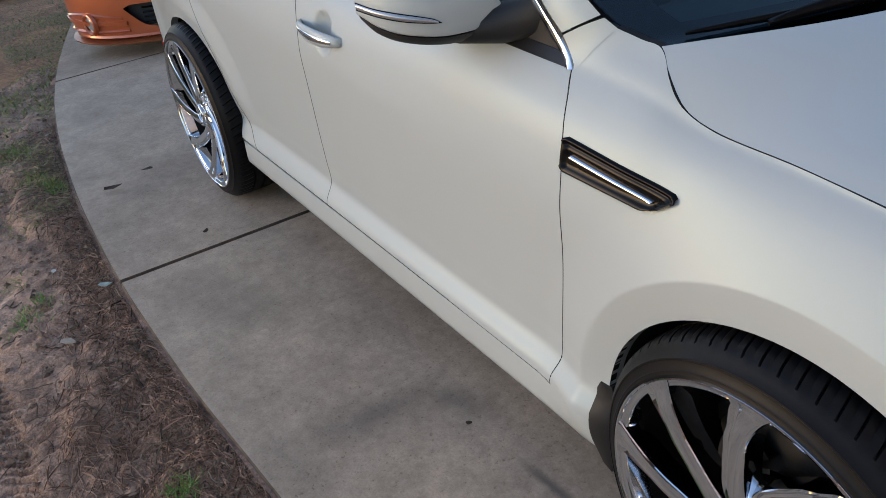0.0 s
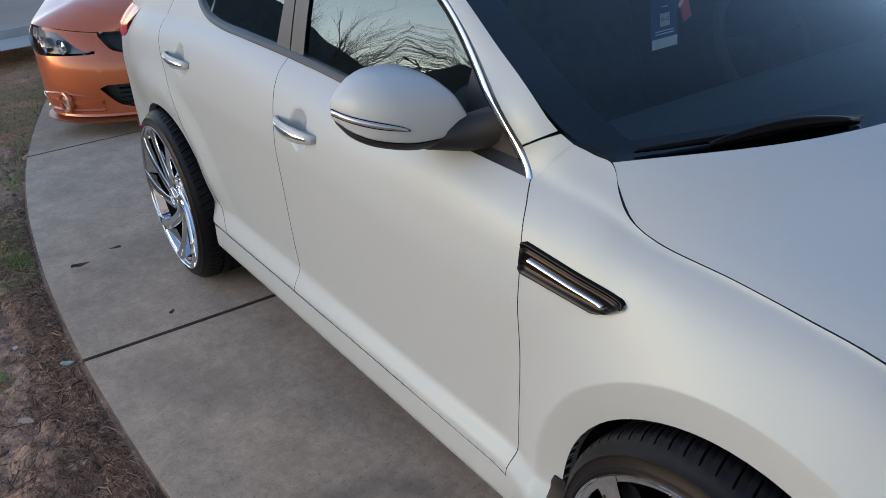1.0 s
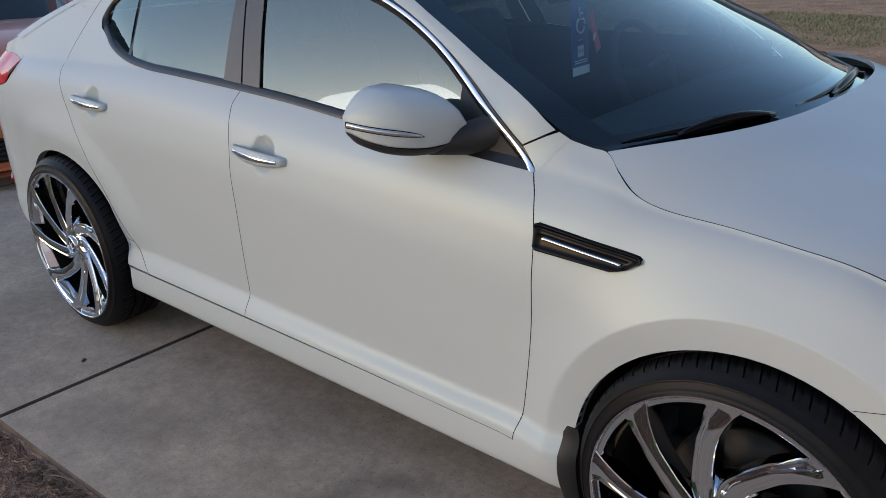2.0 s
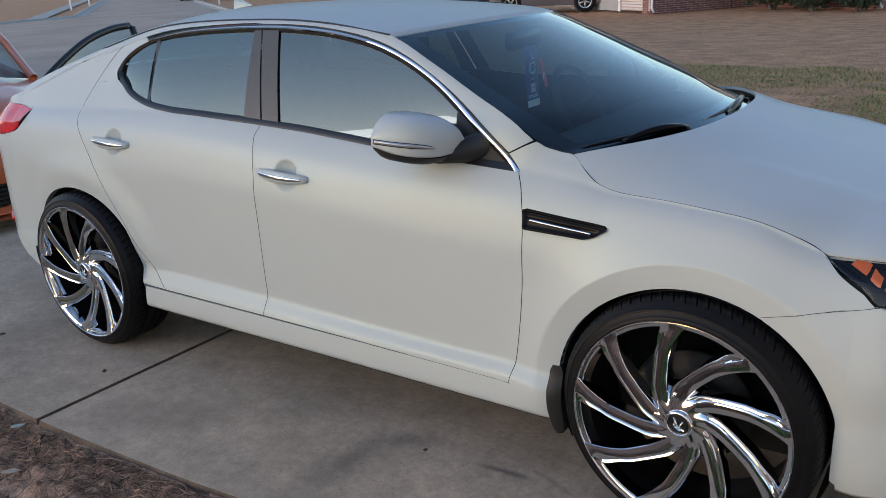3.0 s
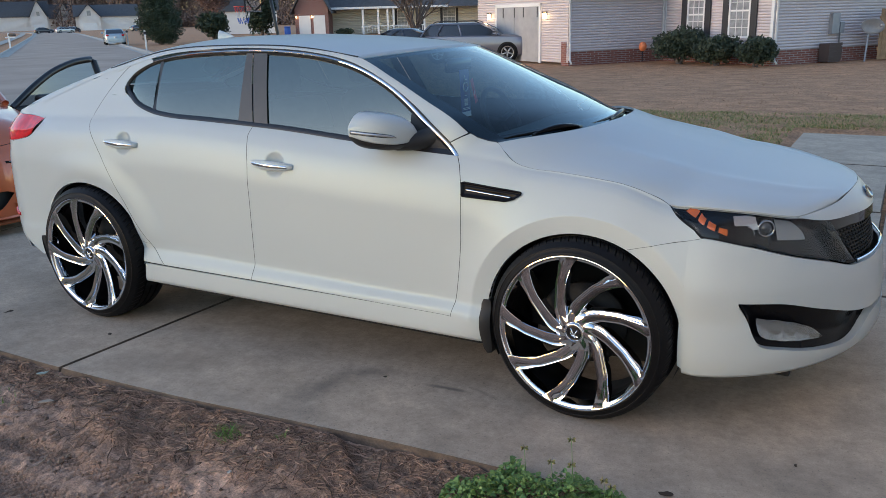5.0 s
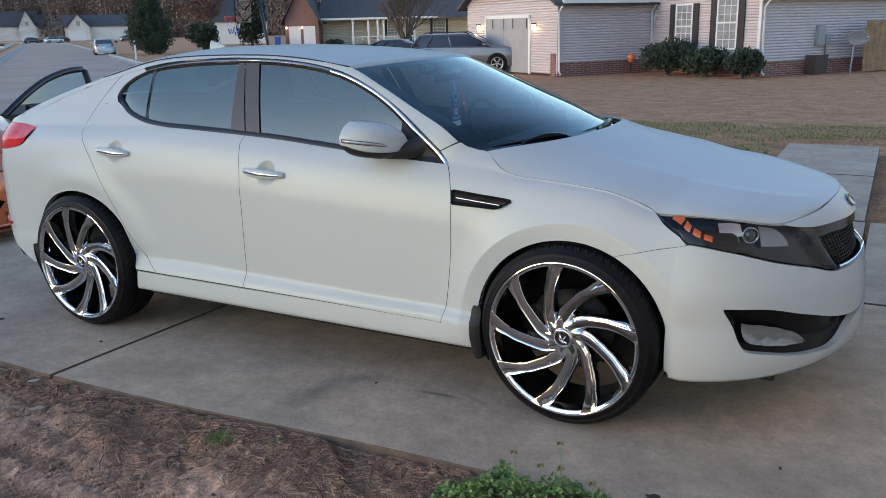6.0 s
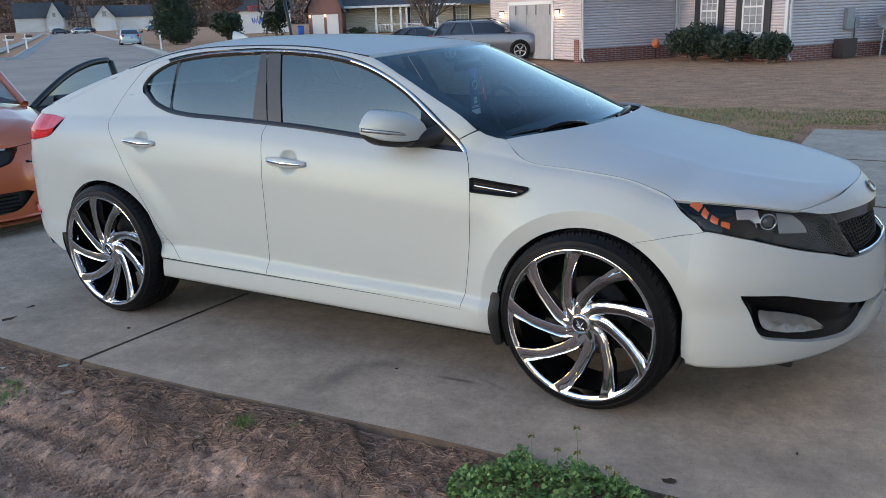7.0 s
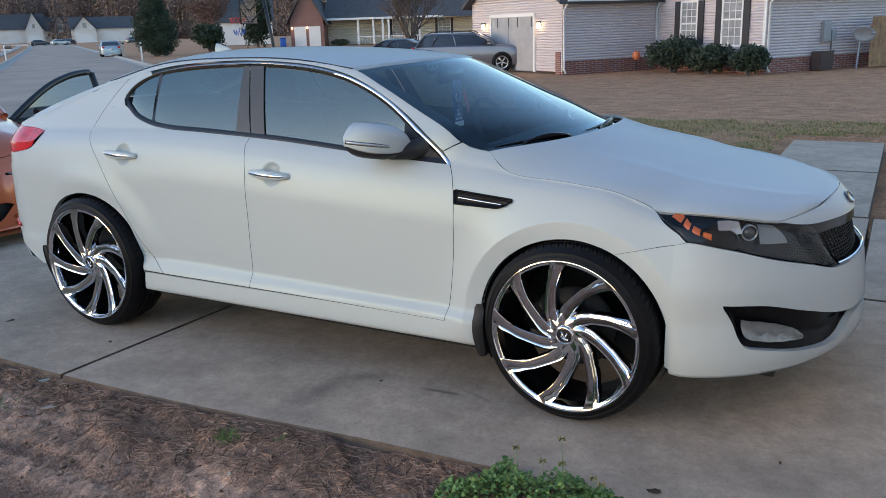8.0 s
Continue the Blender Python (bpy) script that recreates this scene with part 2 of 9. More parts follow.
def tube(bm, pts, r, n=8, cap=True):
    """A round tube along points; r a number or one per point."""
    pts = [Vector(p) for p in pts]
    rings = []
    for i, p in enumerate(pts):
        d = (pts[min(i + 1, len(pts) - 1)] - pts[max(i - 1, 0)]).normalized()
        a = d.cross(Vector((0, 0, 1)) if abs(d.z) < 0.9 else Vector((1, 0, 0))).normalized()
        b = d.cross(a)
        rr = r[i] if isinstance(r, (list, tuple)) else r
        rings.append([p + rr * (math.cos(2 * math.pi * k / n) * a + math.sin(2 * math.pi * k / n) * b) for k in range(n)])
    vs = grid_mesh(bm, rings, close=True)
    if cap:
        for v in (vs[0], vs[-1]):
            try:
                bm.faces.new(v)
            except ValueError:
                pass
    return bm


def revolve(profile, n, y_axis=True):
    """A ring of the profile [(radius, y), ...] about the y axis."""
    bm = bmesh.new()
    rows = [[(r * math.cos(2 * math.pi * k / n), y, r * math.sin(2 * math.pi * k / n)) for r, y in profile] for k in range(n)]
    vs = [[bm.verts.new(p) for p in row] for row in rows]
    for i in range(n):
        for j in range(len(profile) - 1):
            f = bm.faces.new((vs[i][j], vs[i][j + 1], vs[(i + 1) % n][j + 1], vs[(i + 1) % n][j]))
            f.smooth = True
    return bm


def sharp(ob, degrees=35):
    ob.data.set_sharp_from_angle(angle=math.radians(degrees))
    return ob

# ---- ground ----
def fall(x, y):
    """Height of the plain ground: level by the sedan, falling gently to the street and the far yards."""
    return -0.30 * max(sm(-3.8, -11.5, x), sm(8.0, 24.0, y)) - 0.006 * min(3.8, max(0.0, -x))


EDGE_PTS = [(9.0, -1.32), (4.0, -1.32), (1.0, -1.33), (-0.11, -1.342), (-0.52, -1.352), (-1.07, -1.385), (-1.68, -1.425), (-2.40, -1.440), (-3.08, -1.422), (-3.93, -1.36), (-4.75, -1.26), (-5.55, -1.12), (-6.35, -0.95), (-7.8, -0.60), (-9.6, -0.10), (-11.2, 0.60)]
EDGE_X = [p[0] for p in EDGE_PTS][::-1]
EDGE_Y = [p[1] for p in EDGE_PTS][::-1]


def drive_edge(x):
    return pch(EDGE_X, EDGE_Y, x)


# concrete driveway slabs
drive = thing("driveway", "grey weathered concrete driveway with filled joints", "driveway", kind="structure")
JOINTS = [-11.0, -8.6, -5.5, -2.40, 1.75, 5.0, 9.0]


def slab(x0, x1, y0, y1, z, name="slab", skew=0.0):
    """One slab; y0 and y1 are functions of x."""
    bm = bmesh.new()
    n = max(6, int((x1 - x0) / 0.12))
    g = 0.0125
    top = []
    for i in range(n + 1):
        x = x0 + g + (x1 - x0 - 2 * g) * i / n
        a, b = y0(x), y1(x)
        top.append([(x + skew * (y - a), y, fall(x, y) + z(x, y)) for y in np.linspace(a + g, b - g, 14)])
    rows = []
    for i, r in enumerate(top):
        a, b = r[0], r[-1]
        rows.append([(a[0], a[1] - 0.004, a[2] - 0.13), (a[0], a[1] - 0.004, a[2] - 0.007)] + r + [(b[0], b[1] + 0.004, b[2] - 0.007), (b[0], b[1] + 0.004, b[2] - 0.13)])
    first = [(p[0] - 0.004, p[1], p[2] - 0.13) for p in rows[0]], [(p[0] - 0.004, p[1], p[2] - 0.007) for p in rows[0]]
    last = [(p[0] + 0.004, p[1], p[2] - 0.007) for p in rows[-1]], [(p[0] + 0.004, p[1], p[2] - 0.13) for p in rows[-1]]
    grid_mesh(bm, [*first, *rows, *last])
    bmesh.ops.recalc_face_normals(bm, faces=bm.faces)
    bm.normal_update()
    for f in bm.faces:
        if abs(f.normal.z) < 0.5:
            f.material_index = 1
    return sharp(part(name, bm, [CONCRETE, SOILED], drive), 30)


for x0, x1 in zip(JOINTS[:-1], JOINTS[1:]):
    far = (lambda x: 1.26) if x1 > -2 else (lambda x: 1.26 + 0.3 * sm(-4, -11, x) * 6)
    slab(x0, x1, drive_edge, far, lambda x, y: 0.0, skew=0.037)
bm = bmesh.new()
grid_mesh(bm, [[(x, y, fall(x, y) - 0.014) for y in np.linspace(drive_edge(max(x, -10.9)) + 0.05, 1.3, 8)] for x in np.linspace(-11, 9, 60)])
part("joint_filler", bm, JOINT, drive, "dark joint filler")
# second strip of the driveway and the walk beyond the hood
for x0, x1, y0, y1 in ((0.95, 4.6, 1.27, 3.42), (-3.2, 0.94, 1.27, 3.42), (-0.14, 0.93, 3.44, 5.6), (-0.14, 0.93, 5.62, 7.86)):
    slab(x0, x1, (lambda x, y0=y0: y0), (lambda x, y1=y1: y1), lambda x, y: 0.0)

# dirt bed beside the driveway
random.seed(3)


def dirt_z(x, y):
    e = drive_edge(max(x, -11)) - y
    base = -0.030 - 0.05 * sm(0.0, 0.8, e)
    n = 0.020 * noise.noise((x * 2.1, y * 2.1, 0.3)) + 0.016 * noise.noise((x * 6.5, y * 6.5, 1.7)) + 0.017 * noise.noise((x * 17, y * 17, 4.1)) + 0.015 * noise.noise((x * 41, y * 41, 2.2)) * (0.5 + noise.noise((x * 2.7, y * 2.7, 8.0))) + 0.03 * sm(0.5, 0.1, e) * sm(0.05, 0.3, noise.noise((x * 1.9, y * 3.3, 5.5)))
    tr = 0.0
    run = sm(-3.2, -2.7, x) * sm(-0.9, -1.25, x)
    for off, w in ((1.945, 0.040), (2.125, 0.046)):
        d = -y - off - 0.02 * math.sin(x * 1.3)
        k = math.exp(-(d / w) ** 4) * run
        tr += k * (-0.006 - 0.046 * sm(0.45, 0.85, math.sin((x + d * 0.9) * 2 * math.pi / 0.042)))
    h = base + n * (1 - 0.8 * min(1, abs(tr) * 120)) + tr
    return fall(x, y) + min(h, -0.016 + 0.10 * max(0.0, e - 0.01))


bm = bmesh.new()
rows = []
for x in list(np.arange(-6.0, -3.4, 0.035)) + list(np.arange(-3.4, -2.7, 0.0125)) + list(np.arange(-2.7, -0.9, 0.0062)) + list(np.arange(-0.9, 1.2, 0.0125)) + list(np.arange(1.2, 3.01, 0.035)):
    e = drive_edge(x)
    ys = e + 0.05 - (np.linspace(0, 1, 230) ** 1.15) * (e + 4.6)
    rows.append([(x, y, dirt_z(x, y)) for y in ys])
grid_mesh(bm, rows)
bmesh.ops.recalc_face_normals(bm, faces=bm.faces)
part("dirt_bed", bm, DIRT, None, "", kind="structure")
tagged(bpy.data.objects["dirt_bed"], "bare sandy dirt with tyre prints beside the driveway", "dirt", kind="structure")

# plain ground to the horizon
bm = bmesh.new()
xs = sorted(set([-900, -500, -300, -200, -140, -100, -75, -55, -40, -30, -24, -19] + list(np.arange(-16, 12.1, 0.8)) + [14, 18, 25, 40, 70, 120, 250, 600, 900]))
ys = sorted(set([-900, -400, -200, -100, -60, -40, -25, -16, -10, -7.5] + list(np.arange(-6, 30.1, 0.8)) + [33, 37, 42, 50, 60, 75, 95, 130, 180, 260, 400, 900]))


def ground_z(x, y):
    inner = 0.30 * (1 if -5.0 < x < 2.1 and -3.7 < y < 0.5 else 0) + 0.12 * (1 if -11.5 < x < 9.6 and -2 < y < 8.6 and not (x > 1.1 and y > 3.6) and not (x < -0.3 and y > 3.6) else 0)
    return fall(x, y) - 0.028 - inner + 0.012 * noise.noise((x * 0.7, y * 0.7, 0))


grid_mesh(bm, [[(x, y, ground_z(x, y)) for y in ys] for x in xs])
bmesh.ops.recalc_face_normals(bm, faces=bm.faces)
tagged(part("ground", bm, LAWN, None, "", kind="structure"), "brown dormant lawn and bare ground", "ground")

# ---- white sedan ----
# Local frame: x ahead from the front axle, y to the car's left from its middle, z up from the ground.
HUB_R, AXLE_REAR, WHEEL_R, WHEEL_Y = 0.372, -2.795, 0.372, 0.952
ZT_X = [-3.9, -3.3, -2.84, -2.25, -1.72, -1.15, -0.57, -0.40, -0.30, -0.138, 0.10, 0.287, 0.45]
ZT_Z = [1.055, 1.075, 1.088, 1.104, 1.08, 1.043, 1.01, 0.995, 0.973, 0.959, 0.935, 0.873, 0.845]
ARCH_F, ARCH_R = (-0.014, 0.370, 0.398, 0.384), (-2.838, 0.370, 0.402, 0.376)


HANDLES = ((-1.525, 0.922), (-2.530, 0.972))


def half_width(x, z):
    """Half the body's width at a station and height."""
    zt = pch(ZT_X, ZT_Z, x)
    d = z - zt
    if d > 0:
        s = 0.783 - d * (0.5 + 0.55 * sm(-0.62, -0.42, x) * sm(0.0, 0.05, d))
        k = sm(0.0, 0.12, d) * (1 - sm(-0.66, -0.46, x))
        s = s * (1 - k) + k * (0.805 - 0.513 * (z - 1.04))
    else:
        zc = 0.400 + 0.024 * sm(-0.6, -2.2, x)
        zs = [0.15, 0.19, 0.24, 0.30, 0.345, 0.352, zc - 0.003, zc + 0.003, zc + 0.03, zc + 0.06, zt - 0.33, zt - 0.25, zt - 0.15, zt - 0.08, zt - 0.035, zt - 0.014, zt]
        ss = [0.866, 0.887, 0.897, 0.898, 0.896, 0.8955, 0.8672, 0.8658, 0.8664, 0.869, 0.878, 0.880, 0.868, 0.848, 0.819, 0.799, 0.783]
        k = sm(-0.50, -0.22, x)
        if k:
            ss[-6:] = [a * (1 - k) + b * k for a, b in zip(ss[-6:], (0.880, 0.870, 0.852, 0.830, 0.808, 0.783))]
        s = pch(zs, ss, z)
        low = max(sm(-0.48, -0.30, x), sm(-3.05, -3.25, x)) * sm(0.50, 0.42, z)
        s = s * (1 - low) + low * pch([0.15, 0.22, 0.30, 0.40, 0.50], [0.840, 0.862, 0.873, 0.876, 0.874], z)
    s += 0.014 * math.exp(-((x + 2.95) / 0.45) ** 2) * sm(0.5, 0.9, z) * sm(1.25, 1.05, z)
    for cx, cz, rx, rz in (ARCH_F, ARCH_R):
        r = math.hypot((x - cx) / rx, (max(z, 0.25) - cz) / rz)
        front = cx > -1
        if front:
            rise = 0.027 * min(1.0, max(0.0, (1.56 - r) / 0.38)) ** 1.7 - 0.012 * min(1.0, max(0.0, (1.18 - r) / 0.18))
        else:
            rise = 0.017 * sm(1.50, 1.15, r) - 0.004 * sm(1.17, 1.0, r)
        s += rise * sm(0.22, 0.34, z) * (1 if front else sm(-3.25, -2.9, x) * sm(0.34, 0.55, z))
    for hx, hz in HANDLES:
        q = ((x - hx - 0.012) / 0.054) ** 2 + ((z - hz) / 0.056) ** 2
        if q < 1:
            s -= 0.026 * (1 - q) ** 0.8
    if x < -3.0:
        s -= 0.060 * ((-3.0 - x) / 0.6) ** 2 * (0.3 + 0.7 * sm(0.50, 0.85, z))
    return s


NOSE_X, TAIL_X = 0.40, -3.36


def shell(p, z, inset=0.0, side=-1):
    """A point of the body's skin: p runs along x, and past the corners round the nose (to 1.4) and the tail (to -4.3)."""
    if p > NOSE_X:
        a = min(1.0, p - NOSE_X) * math.pi / 2
        depth = pch([0.18, 0.24, 0.32, 0.45, 0.60, 0.72, 0.80, 0.86, 0.92], [0.563, 0.592, 0.615, 0.610, 0.594, 0.567, 0.531, 0.476, 0.406], z)
        s0 = half_width(NOSE_X, z)
        x, s = NOSE_X + (depth - inset) * math.sin(a) ** 1.12, (s0 - inset) * math.cos(a) ** 1.12
    elif p < TAIL_X:
        a = min(1.0, TAIL_X - p) * math.pi / 2
        depth = pch([0.2, 0.3, 0.5, 0.7, 0.9, 1.05, 1.15], [0.41, 0.47, 0.52, 0.52, 0.50, 0.46, 0.43], z)
        s0 = half_width(TAIL_X, z)
        x, s = TAIL_X - (depth - inset) * math.sin(a) ** 0.9, (s0 - inset) * math.cos(a) ** 0.86
    else:
        x, s = p, half_width(p, z) - inset
    return Vector((x, side * s, z))


# material slot of the folded edges: a dark colour for the gap's shade
FOLD_SHADE_SLOT = 1


def patch(bm, low, high, n, m, side=-1, gap=0.0025, bow=(0, 0), inset=0.0, fold=0.012, smooth=(True, True), folds="lrbt", end=None, start=None):
    """Skin between two curves of (p, z), resampled to n points, with m rows, a gap round it and its edges folded in."""
    lo, hi = curve_pts(low, n, smooth[0]), curve_pts(high, n, smooth[1])
    rows = []
    stop = curve_pts(end, m) if end else None
    head = curve_pts(start, m) if start else None
    for j in range(m):
        row = []
        for i in range(n):
            span = np.linalg.norm(hi[i] - lo[i]) + 1e-6
            g = min(0.45, gap / span)
            v = g + (1 - 2 * g) * j / (m - 1)
            q = lo[i] * (1 - v) + hi[i] * v
            u = i / (n - 1)
            q[0] += (bow[0] * (1 - u) + bow[1] * u) * math.sin(math.pi * v)
            if end:
                q = q + sm(0.55, 1.0, u) * (stop[j] - (lo[-1] * (1 - v) + hi[-1] * v))
            if start:
                q = q + sm(0.16, 0.0, u) * (head[j] - (lo[0] * (1 - v) + hi[0] * v))
            if i == 0:
                q[0] += gap * (1 if hi[-1][0] + lo[-1][0] > lo[0][0] + hi[0][0] else -1)
            if i == n - 1:
                q[0] -= gap * (1 if hi[-1][0] + lo[-1][0] > lo[0][0] + hi[0][0] else -1)
            row.append((q[0], q[1]))
        rows.append(row)
    if fold:
        deep = [[(q, inset) for q in r] for r in rows]
        if "b" in folds:
            deep.insert(0, [(q, inset + fold) for q in rows[0]])
        if "t" in folds:
            deep.append([(q, inset + fold) for q in rows[-1]])
        for r in deep:
            if "l" in folds:
                r.insert(0, (r[0][0], inset + fold))
            if "r" in folds:
                r.append((r[-1][0], inset + fold))
        pts = [[shell(q[0], q[1], k, side) for q, k in r] for r in deep]
        vs = grid_mesh(bm, pts)
        inner = {v for r, d in zip(vs, deep) for v, (q, k) in zip(r, d) if k > inset}
        for v in inner:
            for f in v.link_faces:
                f.material_index = FOLD_SHADE_SLOT
        return vs
    else:
        pts = [[shell(q[0], q[1], inset, side) for q in r] for r in rows]
    return grid_mesh(bm, pts)


def arch(c, a0, a1, n, grow=0.0):
    cx, cz, rx, rz = c
    return [(cx + (rx + grow) * math.cos(math.radians(a0 + (a1 - a0) * k / (n - 1))), cz + (rz + grow) * math.sin(math.radians(a0 + (a1 - a0) * k / (n - 1)))) for k in range(n)]


BELT = [(-1.70, 1.080), (-1.49, 1.068), (-1.155, 1.041), (-0.84, 1.019), (-0.588, 1.005)]
BELT_R = [(-2.606, 1.211), (-2.525, 1.161), (-2.389, 1.121), (-2.251, 1.104), (-2.049, 1.096), (-1.70, 1.080)]
WIN_TOP = [(-2.638, 1.246), (-2.604, 1.304), (-2.478, 1.368), (-2.241, 1.402), (-1.821, 1.418), (-1.601, 1.411), (-1.39, 1.390), (-1.182, 1.345), (-0.97, 1.258), (-0.774, 1.134), (-0.604, 1.004)]
RAIL = [(-2.735, 1.318), (-2.60, 1.362), (-2.368, 1.411), (-1.981, 1.437), (-1.801, 1.438), (-1.466, 1.420), (-1.187, 1.368), (-0.906, 1.245), (-0.712, 1.122), (-0.586, 1.006)]
SEAM_R = [(-2.285, 0.348), (-2.369, 0.424), (-2.468, 0.540), (-2.545, 0.676), (-2.632, 0.825), (-2.722, 0.955), (-2.790, 1.040), (-2.812, 1.080)]
SEAM_R2 = [(-2.812, 1.080), (-2.800, 1.130), (-2.770, 1.20), (-2.735, 1.252), (-2.683, 1.316), (-2.635, 1.357)]
SEAM_M = [(-1.690, 0.347), (-1.682, 0.48), (-1.678, 0.62), (-1.675, 0.78), (-1.677, 0.92), (-1.692, 1.015), (-1.702, 1.045), (-1.700, 1.080)]
SEAM_F = [(-0.580, 0.337), (-0.553, 0.48), (-0.537, 0.64), (-0.534, 0.78), (-0.541, 0.896), (-0.562, 0.966), (-0.588, 1.005)]
ROOF_EDGE = [(-0.440, 1.060), (-0.473, 1.064), (-0.506, 1.072), (-0.549, 1.096), (-0.628, 1.146), (-0.79, 1.222), (-0.988, 1.314), (-1.188, 1.396), (-1.496, 1.436), (-1.823, 1.450), (-2.413, 1.426), (-2.80, 1.335), (-3.20, 1.215), (-3.45, 1.130)]
FENDER_TOP = [(-0.588, 1.005), (-0.566, 1.038), (-0.545, 1.066), (-0.531, 1.079), (-0.512, 1.074), (-0.475, 1.064), (-0.438, 1.058), (-0.390, 1.027), (-0.334, 0.992), (-0.273, 0.975), (-0.119, 0.964), (0.005, 0.952), (0.113, 0.938), (0.20, 0.913), (0.287, 0.876), (0.34, 0.835), (0.445, 0.775)]

car = thing("white_sedan", "satin pearl white sedan on oversized chrome wheels on concrete", "car", at=(0, 0.07, 0))


def outward(bm, c=(-1.3, 0, 0.75)):
    """Turns the faces so that most look away from the car's middle."""
    bm.normal_update()
    c = Vector(c)
    flip = [f for f in bm.faces if f.normal.dot(f.calc_center_median() - c) < 0]
    bmesh.ops.reverse_faces(bm, faces=flip)
    bm.normal_update()


def both(build, name, mat, label="", parent=None):
    """The same part for the right and the left side of the car."""
    made = []
    for side in (-1, 1):
        bm = bmesh.new()
        build(bm, side)
        outward(bm)
        made.append(sharp(part(name, bm, mat, parent or car, label), 40))
    return made


# doors
BOTTOM_F = [(-1.690, 0.347), (-1.2, 0.344), (-0.580, 0.337)]
both(lambda bm, s: patch(bm, SEAM_M, SEAM_F, 90, 110, s, gap=0.0006, fold=0.016, end=BELT, start=BOTTOM_F), "front_door", [PAINT, GAP])


def rear_door(bm, s):
    # from the rear seam to the middle post, bottom to top, the top edge along the window
    top = [(-2.770, 1.20), (-2.70, 1.204), (-2.628, 1.213), (-2.590, 1.196), (-2.525, 1.161), (-2.389, 1.121), (-2.251, 1.104), (-2.049, 1.096), (-1.70, 1.080)]
    patch(bm, SEAM_R + SEAM_R2[1:3], SEAM_M, 110, 100, s, gap=0.0006, folds="lbt", end=top, fold=0.016)
    patch(bm, SEAM_R2[2:] + [(-2.50, 1.388)], [(-2.625, 1.210), (-2.644, 1.248), (-2.608, 1.304), (-2.55, 1.342), (-2.478, 1.370)], 26, 8, s, gap=0.0, folds="b")


both(rear_door, "rear_door", [PAINT, GAP])


def fender(bm, s):
    low = [(-0.580, 0.337), (-0.50, 0.336)] + arch(ARCH_F, 185, 61, 26) + [(0.28, 0.742), (0.36, 0.762), (0.44, 0.772)]
    patch(bm, low, FENDER_TOP, 130, 84, s, smooth=(False, True), gap=0.0006, fold=0.016, start=SEAM_F)
    patch(bm, [(-0.582, 1.004), (-0.558, 1.036), (-0.537, 1.063), (-0.523, 1.078)], [(-0.630, 1.056), (-0.61, 1.066), (-0.580, 1.081), (-0.549, 1.094)], 14, 8, s, gap=0.0, fold=0, inset=-0.0012)
    a = arch(ARCH_F, 186, 61, 40)
    grid_mesh(bm, [[shell(x, z, k, s) for x, z in a] for k in (0.002, 0.03)])


both(fender, "front_fender", [PAINT, GAP])


def quarter(bm, s):
    low = [(-2.30, 0.349), (-2.37, 0.349)] + arch(ARCH_R, -3, 184, 34) + [(-3.235, 0.30)]
    high = SEAM_R + SEAM_R2[1:4] + [(-2.80, 1.284), (-2.90, 1.281), (-2.95, 1.272), (-3.15, 1.20), (-3.30, 1.145), (-3.24, 1.09), (-3.214, 1.068), (-3.278, 0.986), (-3.34, 0.960), (-3.50, 0.930), (-3.62, 0.80), (-3.62, 0.60), (-3.56, 0.44), (-3.32, 0.28)]
    patch(bm, low, high, 170, 44, s, smooth=(False, True), fold=0.016, gap=0.0006)
    patch(bm, [(-2.735, 1.252), (-2.80, 1.284), (-2.90, 1.281)], [(-2.640, 1.355), (-2.70, 1.343), (-2.80, 1.316)], 14, 8, s, gap=0.0, fold=0)
    patch(bm, [(-3.226, 1.068), (-3.34, 1.078), (-3.50, 1.080), (-3.72, 1.072)], [(-3.240, 1.092), (-3.30, 1.147), (-3.44, 1.122), (-3.62, 1.090)], 30, 8, s, gap=0.0, fold=0, inset=-0.001)
    a = arch(ARCH_R, -5, 192, 40)
    grid_mesh(bm, [[shell(x, z, k, s) for x, z in a] for k in (0.002, 0.03)])


both(quarter, "rear_quarter_panel", [PAINT, GAP])


def sill(bm, s):
    rows = []
    xs = np.linspace(-2.425, -0.425, 60)
    for z, k in ((0.341, 0.012), (0.341, 0.0), (0.32, 0), (0.30, 0), (0.28, 0), (0.262, 0), (0.248, 0.003), (0.240, 0.010), (0.237, 0.022), (0.240, 0.16)):
        rows.append([shell(x + (0.012 * (0.341 - z) / 0.1 if x > -1 else -0.012 * (0.341 - z) / 0.1), z, k, s) for x in xs])
    grid_mesh(bm, rows)


both(sill, "sill_panel", PAINT)


# shut lines: dark strips on the skin that paint in the panel gaps' shade
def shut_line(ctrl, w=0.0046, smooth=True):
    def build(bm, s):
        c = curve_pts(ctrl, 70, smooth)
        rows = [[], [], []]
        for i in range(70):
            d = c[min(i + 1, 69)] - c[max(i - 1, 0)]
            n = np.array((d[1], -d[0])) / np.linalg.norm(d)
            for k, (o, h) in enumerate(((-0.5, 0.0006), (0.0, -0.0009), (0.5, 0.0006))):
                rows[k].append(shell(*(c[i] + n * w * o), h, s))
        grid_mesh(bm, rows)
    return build


